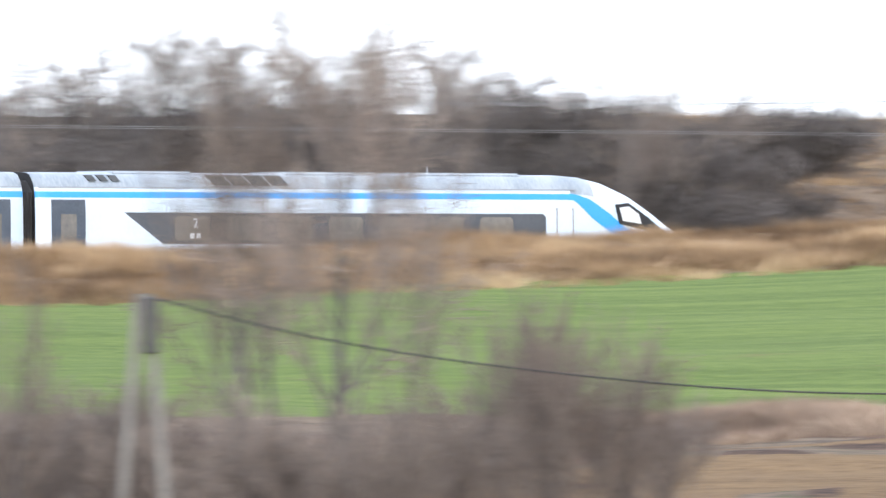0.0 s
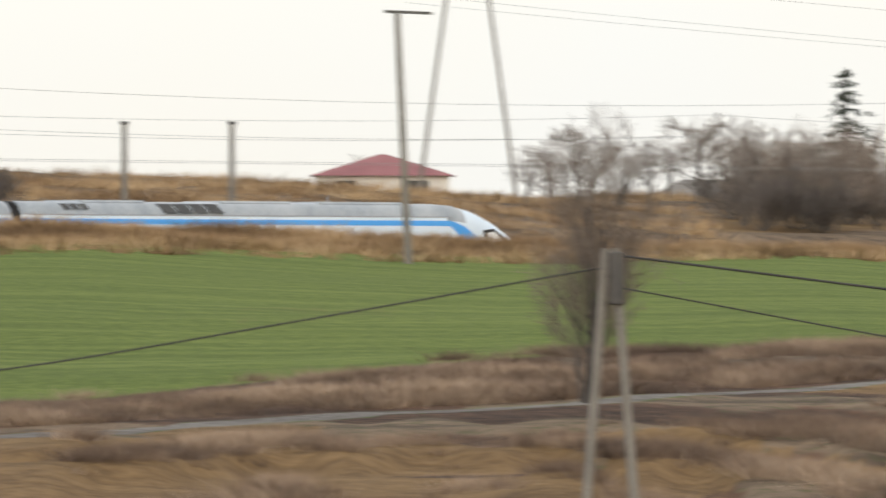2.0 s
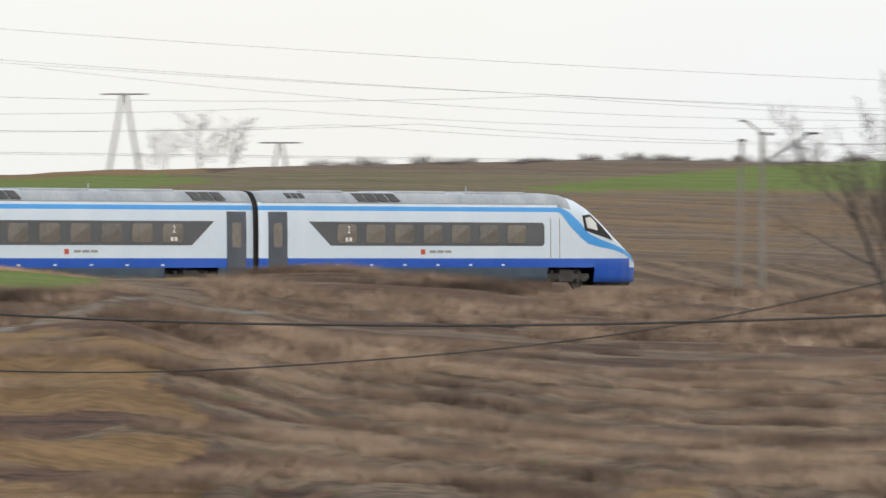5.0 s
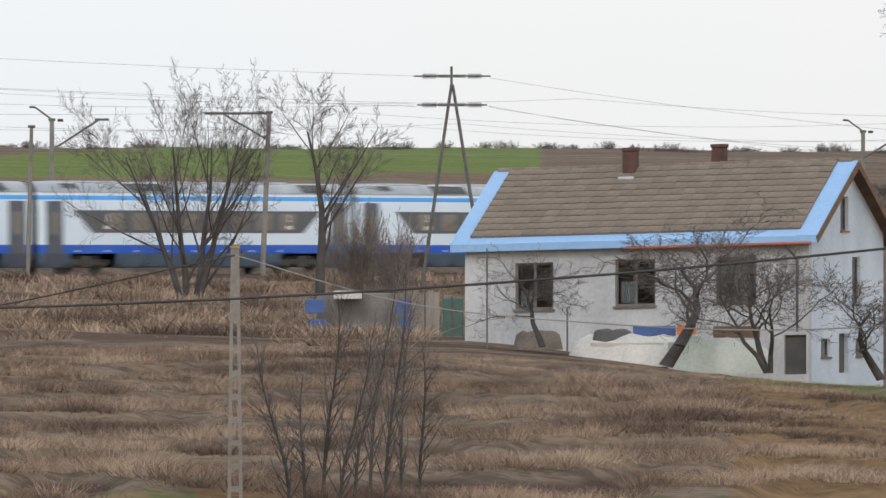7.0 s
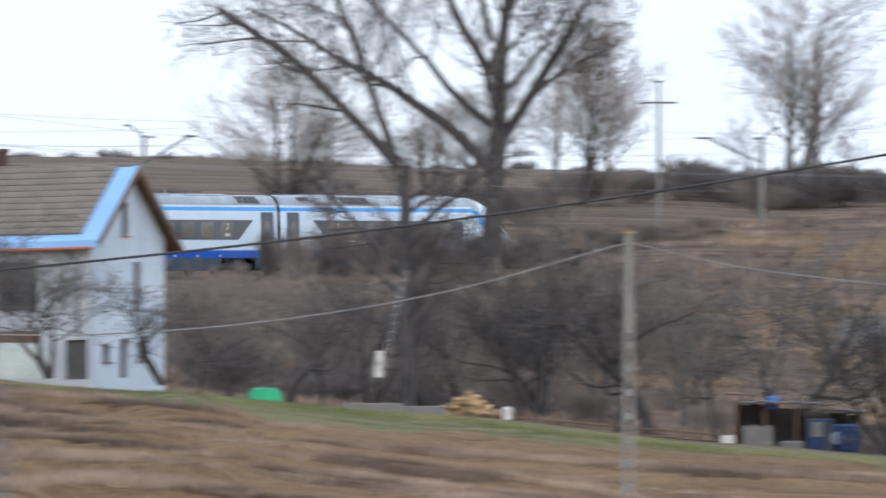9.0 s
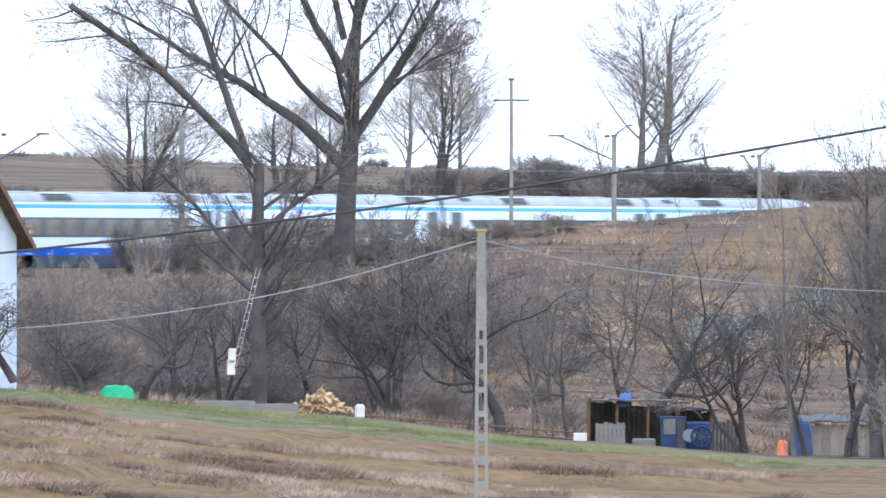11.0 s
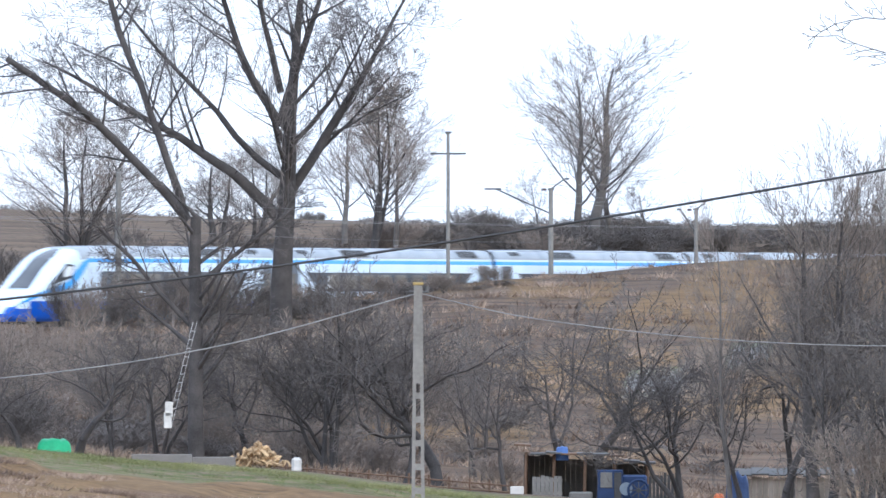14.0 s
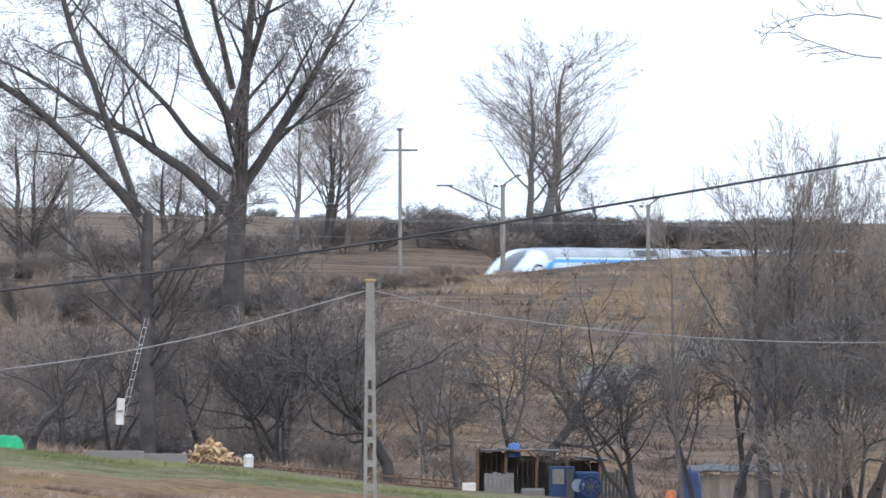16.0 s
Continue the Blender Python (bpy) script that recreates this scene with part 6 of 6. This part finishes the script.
crate("blue_bin", 2745, 2790, 742, 795, 361.8, 0.5, surf("dull_blue_plastic", (0.014, 0.035, 0.11), (0.03, 0.065, 0.18), 1.0, 0.5), "blue plastic bin beside the cabinet", "bin", bevel=0.06)
crate("stone_trough", 2652, 2694, 772, 790, 360.6, 0.5, M_CONCRETE, "low pale stone trough before the shed", "trough", bevel=0.05)
plank_fence("slat_pen", 2793, 2846, 740, 797, 360, 8, M_DARKDOOR, "dark slatted pen with gaps between boards", 0.25)
crate("blue_post", 2841, 2847, 745, 797, 359.6, 0.08, M_BLUETARP, "bright blue board at the pen's end", "board")
lump("orange_sack", 2917, 358, 790, 0.36, 0.4, 0.3, M_ORANGE, "orange plastic sack by the hedge", "sack", 9)
lump("plastic_cover", 2950, 360, 790, 0.8, 0.8, 1.05, M_CABINET, "dark blue plastic sheet over a heap", "plastic sheet", 11)
hut = base("hut", Matrix.Translation(at(2955, 362, 802)) @ Matrix.Rotation(-0.11, 4, 'Z'), "low grey weathered hut behind bare bushes", "hut")
for k in range(19):
    bm = bmesh.new()
    box(bm, k * 0.18, k * 0.18 + 0.165, rg_shed.uniform(0, 0.015), 0.03, -0.4, 1.0 + rg_shed.uniform(-0.05, 0.05))
    part("board", bm, M_WOOD, hut)
for x in (0.0, 3.38):
    bm = bmesh.new()
    box(bm, x, x + 0.04, 0.04, 1.9, -0.4, 1.12)
    part("side_wall", bm, M_GREYBOX, hut)
for k in range(7):
    bm = bmesh.new()
    box(bm, -0.2 + k * 0.55, 0.38 + k * 0.55, -0.3, 2.1, -0.025, 0.025, 0.008, Matrix.Translation((0, 0, 1.1 + rg_shed.uniform(-0.04, 0.04))) @ Matrix.Rotation(radians(4), 4, 'X'))
    part("roof_sheet", bm, M_DARKDOOR, hut, "dark roofing sheet")
lump("blue_cloth", 2640, 363.2, 702, 0.42, 0.5, 0.2, M_BLUETARP, "bright blue cloth on the shed's roof", "cloth", 13)
crate("white_box", 2548, 2572, 762, 780, 359, 0.3, M_PALEWALL, "small white box at the garden fence", "box")
fence = base("garden_fence", Matrix(), "old low wooden fence at the garden's edge", "fence")
for k in range(15):
    u = 2080 + k * 36
    v = 742 + (u - 2080) * 0.085
    bm = bmesh.new()
    rod(bm, at(u, 366, v + 4), at(u + rg_post.uniform(-2, 2), 366, v - 28), 0.035)
    part("post", bm, M_BOARD, fence)
for dv in (-20, -8):
    bm = bmesh.new()
    rod(bm, at(2080, 366, 742 + dv), at(2590, 366, 785 + dv), 0.025)
    part("rail", bm, M_BOARD, fence)


# ---- far houses beyond the line ----
def far_house(name, u0, u1, v_eave, v_ridge, v_base, d, hip, roof_mat, wall_mat, label, depth=7.0, shift=0.0):
    w = (u1 - u0) * TICK * d
    e, r = (v_base - v_eave) * TICK * d, (v_base - v_ridge) * TICK * d
    h = base(name, Matrix.Translation(at((u0 + u1) / 2, d, v_base)) @ Matrix.Rotation(-((u0 + u1) / 2 - 784) * TICK, 4, 'Z'), label, "house")
    bm = bmesh.new()
    box(bm, -w / 2 + 0.3, w / 2 - 0.3, 0.3, depth - 0.3, -1.0, e)
    part("wall", bm, wall_mat, h)
    bm = bmesh.new()
    c = [bm.verts.new(p) for p in ((-w / 2, 0, e), (w / 2, 0, e), (w / 2, depth, e), (-w / 2, depth, e))]
    t = [bm.verts.new((-w / 2 + hip + shift, depth / 2, r)), bm.verts.new((w / 2 - hip, depth / 2, r))]
    for q in ((c[0], c[1], t[1], t[0]), (c[1], c[2], t[1]), (c[2], c[3], t[0], t[1]), (c[3], c[0], t[0]), (c[3], c[2], c[1], c[0])):
        bm.faces.new(q)
    part("roof", bm, roof_mat, h)
    for x in (-0.25, 0.25):
        bm = bmesh.new()
        box(bm, x * w - 0.5, x * w + 0.5, 0.26, 0.32, e * 0.35, e * 0.8)
        part("window", bm, M_DARKDOOR, h)
    return h


far_house("far_house", -3172, -2915, 246, 207, 290, 560, 3.4, M_PINKROOF, M_PALEWALL, "far house with faded red hipped roof")
far_house("barn", -2330, -1885, 289, 253, 300, 570, 1.5, M_SLATE, M_SLATE, "long barn with blue-grey metal roof", 9.0, shift=-0.7)
far_house("outbuilding", -2575, -2365, 285, 252, 300, 540, 1.6, M_GREYBOX, M_PALEWALL, "grey-roofed outbuilding among bare trees")

# ---- poles, masts and wires ----
def tube_along(pts, r, sides=5):
    bm = bmesh.new()
    prev = None
    for i, p in enumerate(pts):
        a = (pts[min(i + 1, len(pts) - 1)] - pts[max(i - 1, 0)]).normalized()
        s = a.orthogonal().normalized() if abs(a.z) > 0.95 else a.cross(Vector((0, 0, 1))).normalized()
        t = a.cross(s)
        ring = [bm.verts.new(p + (s * math.cos(k * 2 * math.pi / sides) + t * math.sin(k * 2 * math.pi / sides)) * r) for k in range(sides)]
        if prev:
            for k in range(sides):
                bm.faces.new((prev[k], prev[(k + 1) % sides], ring[(k + 1) % sides], ring[k])).smooth = True
        prev = ring
    return bm


def hung(a, b, dip, n=24):
    """A wire between two points with its sag in metres."""
    a, b = Vector(a), Vector(b)
    return [a.lerp(b, k / n) - Vector((0, 0, 4 * dip * (k / n) * (1 - k / n))) for k in range(n + 1)]


def cable(name, pts, r, material, label):
    ob = part(name, tube_along(pts, r), material, None)
    return tagged(ob, label, "cable", "overhead wires")


def smooth_path(knots, d, n=90):
    """A hanging line through knots (bearing, v), eased between them."""
    us = np.array([k[0] for k in knots], float)
    vs = np.array([k[1] for k in knots], float)
    slope = np.gradient(vs, us)
    out = []
    for u in np.linspace(us[0], us[-1], n):
        i = min(max(int(np.searchsorted(us, u)) - 1, 0), len(us) - 2)
        h = us[i + 1] - us[i]
        f = (u - us[i]) / h
        v = vs[i] * (1 + 2 * f) * (1 - f) ** 2 + slope[i] * h * f * (1 - f) ** 2 + vs[i + 1] * f * f * (3 - 2 * f) + slope[i + 1] * h * f * f * (f - 1)
        out.append(spot(float(u), d, rise(float(v), d)))
    return out


def ladder_pole(u, d, v_top, label):
    """A concrete line pole with slots through its lower shaft."""
    foot = ground_at(u, d)
    top = rise(v_top, d)
    H = top - foot.z
    p = base("concrete_pole", Matrix.Translation((foot.x, foot.y, foot.z)) @ Matrix.Rotation(-(u - 784) * TICK, 4, 'Z'), label, "utility pole", "line poles")
    w0, w1 = 0.15, 0.075
    solid = H * 0.72
    bm = bmesh.new()
    for s in (-1, 1):
        vs = [bm.verts.new(q) for q in ((s * w0, -0.09, -0.5), (s * (w0 - 0.07), -0.09, -0.5), (s * (w0 - 0.07), 0.09, -0.5), (s * w0, 0.09, -0.5))]
        f = solid / H
        wt = w0 + (w1 - w0) * f
        vt = [bm.verts.new(q) for q in ((s * wt, -0.085, solid), (s * (wt - 0.06), -0.085, solid), (s * (wt - 0.06), 0.085, solid), (s * wt, 0.085, solid))]
        for k in range(4):
            bm.faces.new((vs[k], vs[(k + 1) % 4], vt[(k + 1) % 4], vt[k]))
    vs = [bm.verts.new(q) for q in ((-wt, -0.085, solid), (wt, -0.085, solid), (wt, 0.085, solid), (-wt, 0.085, solid))]
    vt = [bm.verts.new(q) for q in ((-w1, -0.08, H), (w1, -0.08, H), (w1, 0.08, H), (-w1, 0.08, H))]
    for k in range(4):
        bm.faces.new((vs[k], vs[(k + 1) % 4], vt[(k + 1) % 4], vt[k]))
    bm.faces.new(vt)
    bm.faces.new(vs[::-1])
    part("shaft", bm, M_CONCRETE, p)
    z = 0.0
    while z < solid - 0.2:
        bm = bmesh.new()
        wz = w0 + (w1 - w0) * (z / H)
        box(bm, -wz + 0.06, wz - 0.06, -0.085, 0.085, z, z + 0.11)
        part("web", bm, M_CONCRETE, p)
        z += 0.42
    bm = bmesh.new()
    rod(bm, (-0.16, -0.02, H - 0.12), (0.16, -0.02, H - 0.12), 0.02)
    rod(bm, (0.15, 0, H - 0.14), (0.15, 0, H - 0.02), 0.035)
    part("bracket", bm, M_STEEL, p)
    bm = bmesh.new()
    box(bm, -w1 - 0.02, w1 + 0.02, -0.1, 0.1, H, H + 0.05, 0.01)
    part("cap", bm, surf("ochre_cap", (0.28, 0.20, 0.07), (0.36, 0.27, 0.10), 2.0, 0.8), p, "ochre pole cap")
    return p


def a_pole(u, d, v_top, spread, v_at, label, r=0.1, cross=0.0):
    """Two legs that meet at the top."""
    foot = ground_at(u, d)
    top = rise(v_top, d)
    H = top - foot.z
    p = base("a_frame_pole", Matrix.Translation((foot.x, foot.y, foot.z)) @ Matrix.Rotation(-(u - 784) * TICK, 4, 'Z'), label, "utility pole", "line poles")
    half = spread * TICK * d / 2 * (H / ((v_at - v_top) * TICK * d))
    for s in (-1, 1):
        bm = bmesh.new()
        rod(bm, (s * half, 0, -0.5), (s * r * 0.8, 0, H), r, r * 0.72, 10)
        part("leg", bm, M_CONCRETE, p)
    for f in ((0.35,) if 0 < cross < 1 else ()):
        bm = bmesh.new()
        w = half * (1 - f) + r * 0.8 * f
        rod(bm, (-w, 0, H * f), (w, 0, H * f), 0.05)
        part("spreader", bm, M_CONCRETE, p)
    bm = bmesh.new()
    if cross:
        box(bm, -cross / 2, cross / 2, -0.05, 0.05, H - 0.08, H + 0.02)
        part("crossarm", bm, M_STEEL, p)
    else:
        box(bm, -0.02, 0.2, -0.12, 0.12, H - 0.85, H - 0.05, 0.02)
        part("clamp_plate", bm, M_DARKDOOR, p, "dark clamp plate")
    return p


def mast(u, d, v_top, v_base, arm=0, r=0.13, lean=0.0, label="grey concrete catenary mast beside the line", arm_len=2.2, kind="double"):
    """A catenary mast; arm -1, 0 or 1 is the side of its cantilever."""
    z0, z1 = rise(v_base, d), rise(v_top, d)
    H = z1 - z0
    p = base("catenary_mast", Matrix.Translation(spot(u, d, z0)) @ Matrix.Rotation(-(u - 784) * TICK, 4, 'Z'), label, "mast", "catenary masts")
    bm = bmesh.new()
    rod(bm, (0, 0, -0.6), (lean, 0, H), r, r * 0.75, 8)
    part("shaft", bm, M_CONCRETE, p)
    bm = bmesh.new()
    box(bm, lean - 0.16, lean + 0.16, -0.1, 0.1, H - 0.12, H, 0.02)
    part("cap", bm, M_STEEL, p)
    if arm:
        bm = bmesh.new()
        if kind == "double":
            rod(bm, (lean, 0, H - 1.4), (lean + arm * arm_len, 0, H - 0.05), 0.045)
            rod(bm, (lean + arm * arm_len * 0.9, 0, H - 0.05), (lean + arm * arm_len * 1.2, 0, H - 0.05), 0.05)
            part("cantilever", bm, M_STEEL, p)
            bm = bmesh.new()
            rod(bm, (lean, 0, H - 0.05), (lean - arm * 0.75, 0, H + 0.5), 0.04)
            rod(bm, (lean - arm * 0.75, 0, H + 0.5), (lean - arm * 1.0, 0, H + 0.5), 0.05)
            part("wire_bracket", bm, M_STEEL, p)
        else:
            if kind == "tee":
                box(bm, lean - 0.35, lean + 1.25, -0.05, 0.05, H - 0.2, H - 0.1)
                rod(bm, (lean * 0.75, 0, H - 2.0), (lean - 1.9, 0, H - 1.85), 0.05)
                rod(bm, (lean - 1.0, 0, H - 1.9), (lean - 2.1, 0, H - 0.6), 0.025)
                part("cantilever", bm, M_STEEL, p)
                return p
            rod(bm, (lean, 0, H - 0.1), (lean + arm * arm_len, 0, H - 0.1), 0.05)
            rod(bm, (lean, 0, H - 1.3), (lean + arm * arm_len * 0.82, 0, H - 0.12), 0.04)
            rod(bm, (lean + arm * arm_len * 0.8, 0, H - 0.1), (lean + arm * arm_len * 1.15, 0, H - 0.1), 0.06)
            part("cantilever", bm, M_STEEL, p)
        bm = bmesh.new()
        rod(bm, (lean + arm * 0.25, 0, H - 0.08), (lean + arm * 0.5, 0, H - 0.08), 0.065)
        part("insulator", bm, M_PORCELAIN, p)
    return p


# street-side line of concrete poles
ladder_pole(2385, 200, 406, "grey slotted concrete pole at the meadow's edge")
ladder_pole(416, 205, 440, "grey slotted concrete pole in the meadow")
a_pole(-2640, 170, 375, 84, 815, "leaning-leg concrete A-frame pole by the lane", 0.085)
a_pole(-6053, 160, 489, 72, 849, "concrete A-frame pole among bare shrubs", 0.085)
THICK = ((-2614, 389), (-1900, 476), (-1391, 524), (-887, 547), (-500, 552), (0, 545), (700, 513), (1568, 440), (2355, 342), (3123, 217), (4100, 40))
cable("thick_cable", smooth_path(THICK, 169), 0.02, M_CABLE, "thick black overhead cable across the meadow")
cable("service_cable", smooth_path(((-2620, 445), (-2000, 555), (-1391, 626), (-1000, 634), (-669, 618), (-100, 558), (416, 452)), 170), 0.013, M_CABLE, "black overhead cable between the poles")
cable("service_cable", smooth_path(((416, 452), (702, 533), (1052, 572), (1400, 584), (1700, 565), (2050, 510), (2385, 420)), 200), 0.012, M_WIRE, "grey overhead cable between the poles")
cable("service_cable", smooth_path(((2385, 420), (2550, 458), (2700, 480), (3123, 512), (3600, 500), (4100, 440)), 200), 0.010, M_WIRE, "grey overhead cable between the poles")
cable("service_cable", smooth_path(((-6053, 492), (-5808, 554), (-5300, 632), (-4740, 666), (-4280, 644), (-3720, 590), (-3200, 505), (-2660, 410)), 168), 0.015, M_CABLE, "black overhead cable across the green field")

# power line
pw = base("power_pole", Matrix.Translation(spot(793, 450, rise(500, 450))), "dark A-frame power pole with two crossarms", "utility pole")
s44 = TICK * 450
for x0, v0, x1, v1 in ((745, 520, 799, 150), (845, 420, 801, 150)):
    bm = bmesh.new()
    rod(bm, ((x0 - 793) * s44, 0, (500 - v0) * s44), ((x1 - 793) * s44, 0, (500 - v1) * s44), 0.075, 0.06)
    part("leg", bm, M_STEEL, pw)
bm = bmesh.new()
rod(bm, (6 * s44, 0, 350 * s44), (6 * s44, 0, 382 * s44), 0.05)
part("top_spike", bm, M_STEEL, pw)
for v, w in ((135, 68), (186, 62)):
    bm = bmesh.new()
    box(bm, (7 - 25) * s44, (7 + 25) * s44, -0.08, 0.08, (500 - v) * s44 - 0.06, (500 - v) * s44 + 0.06)
    part("crossarm", bm, M_STEEL, pw)
    for s in (-1, 1):
        bm = bmesh.new()
        for k in range(7):
            xa = (7 + s * (28 + k * 3.6)) * s44
            rod(bm, (xa, 0, (500 - v) * s44), (xa + s * 0.05, 0, (500 - v) * s44), 0.10)
        rod(bm, ((7 + s * 25) * s44, 0, (500 - v) * s44), ((7 + s * w) * s44, 0, (500 - v) * s44), 0.03)
        part("insulator_string", bm, M_PORCELAIN, pw)
for a, b in (((-3000, -130), (735, 135)), ((-3000, -60), (735, 183)), ((-3000, -75), (735, 189)), ((865, 138), (2600, 280)), ((865, 190), (2600, 330)), ((-1200, 95), (735, 186)), ((865, 188), (2000, 262))):
    cable("power_line", hung(at(a[0], 450, a[1]), at(b[0], 450, b[1]), 0.8), 0.0065, M_WIRE, "thin grey power line wire against the sky")

# a single pole in the green field, and a tall pylon behind the line
fp = ground_at(-2996, 372)
pole = base("wooden_pole", Matrix.Translation(fp), "slender leaning pole with crossarm in the green field", "utility pole")
hz = rise(-45, 372) - fp.z
bm = bmesh.new()
rod(bm, (0, 0, -0.5), (-22 * TICK * 372, 0, hz), 0.14, 0.10)
part("shaft", bm, M_GREYBOX, pole)
bm = bmesh.new()
box(bm, -0.4 - 0.8, -0.4 + 0.8, -0.06, 0.06, hz - 0.1, hz, 0.01, Matrix.Rotation(radians(2.5), 4, 'Y'))
part("crossarm", bm, M_STEEL, pole)
a_pole(-2893, 470, -316, 163, 230, "tall pale A-frame pylon behind the cutting", 0.09, cross=2.6)
a_pole(-1037, 800, 142, 60, 285, "far A-frame pole with crossarm on the skyline", 0.13, cross=3.2)
a_pole(-761, 820, 228, 34, 285, "far A-frame pole with crossarm on the skyline", 0.11, cross=3.0)

# catenary masts, far and near side of the line
for u, off, v_top, v_base, arm, ln, kind in ((-3930, 9, 118, 320, 0, 0, "double"), (-3802, 9, 118, 320, 0, 0, "double"), (-3500, 9, 150, 320, 0, 0, "double"), (-3310, 9, 150, 330, 0, 0, "double"),
                                            (-1711, 8, 183, 440, 1, 2.4, "double"), (92, 8, 210, 495, 1, 2.1, "double"), (1527, 8, 231, 470, 1, 2.2, "double"),
                                            (2877, -5, 270, 372, -1, 0.9, "double")):
    mast(u, float(track_dist(u)) + off, v_top, v_base, arm, arm_len=ln, kind=kind)
mast(-1326, float(track_dist(-1326)) - 7, 150, 470, -1, lean=0.12, arm_len=2.2, kind="tee", label="leaning concrete catenary mast with crossarm before the train")
mast(463, float(track_dist(463)) - 7, 197, 502, -1, lean=0.34, arm_len=2.5, kind="single", label="leaning concrete catenary mast with long cantilever")
mast(48, float(track_dist(48)) - 8, 222, 504, 0, lean=0.2, r=0.10)
mast(1855, float(track_dist(1855)) - 6, 200, 470, 0, r=0.17)
mast(2620, float(track_dist(2620)) - 5, 234, 395, -1, r=0.15, arm_len=3.0)
tp = mast(2438, float(track_dist(2438)) - 6, 134, 420, 0, r=0.11, label="thin pole with short crossarm beside the line")
bm = bmesh.new()
hh = rise(134, 600) - rise(420, 600)
box(bm, -0.95, 0.95, -0.05, 0.05, hh - 1.22, hh - 1.12)
part("crossarm", bm, M_STEEL, tp)
# contact wires and their carriers
for off, z, dip in ((0.0, 5.5, 0.0), (4.2, 5.5, 0.0), (0.0, 6.9, 0.55), (4.2, 6.9, 0.55), (-6.5, 8.0, 0.5), (8.0, 7.6, 0.5)):
    pts = []
    for s in np.arange(-220, 640, 6.0):
        x, y, h = along(float(s))
        f = ((s + 220) % 60) / 60
        pts.append(Vector((x - math.sin(h) * off, y + math.cos(h) * off, z - 4 * dip * f * (1 - f))))
    cable("contact_wire" if dip == 0 else "carrier_wire", pts, 0.007, M_WIRE, "overhead railway wire along the line")
# a twig of a near tree that hangs into the far end of the view
rng_t = np.random.default_rng(77)
segs = []
for z0, ww in ((-60, (-1.0, 0.0, -0.25)), (10, (-1.0, 0.0, 0.05))):
    w = np.array(ww)
    p0 = at(3290, 14.0, z0)
    grow(rng_t, np.array(p0), w / np.linalg.norm(w), 0.16, 0.0011, 0, dict(TREE, seg=(8, 4, 3), kids=(7, 3), bare=(0.1, 0.1), thin=0.0005, ratio=(0.3, 0.5), taper=(0.5, 0.5, 0.5)), segs, 0.15, 0.0)
tw = base("overhanging_twig", Matrix(), "fine bare twig of a nearby tree", "twig")
part("twig", tube_mesh(segs, 4), M_TWIGFAR, tw)

motions()
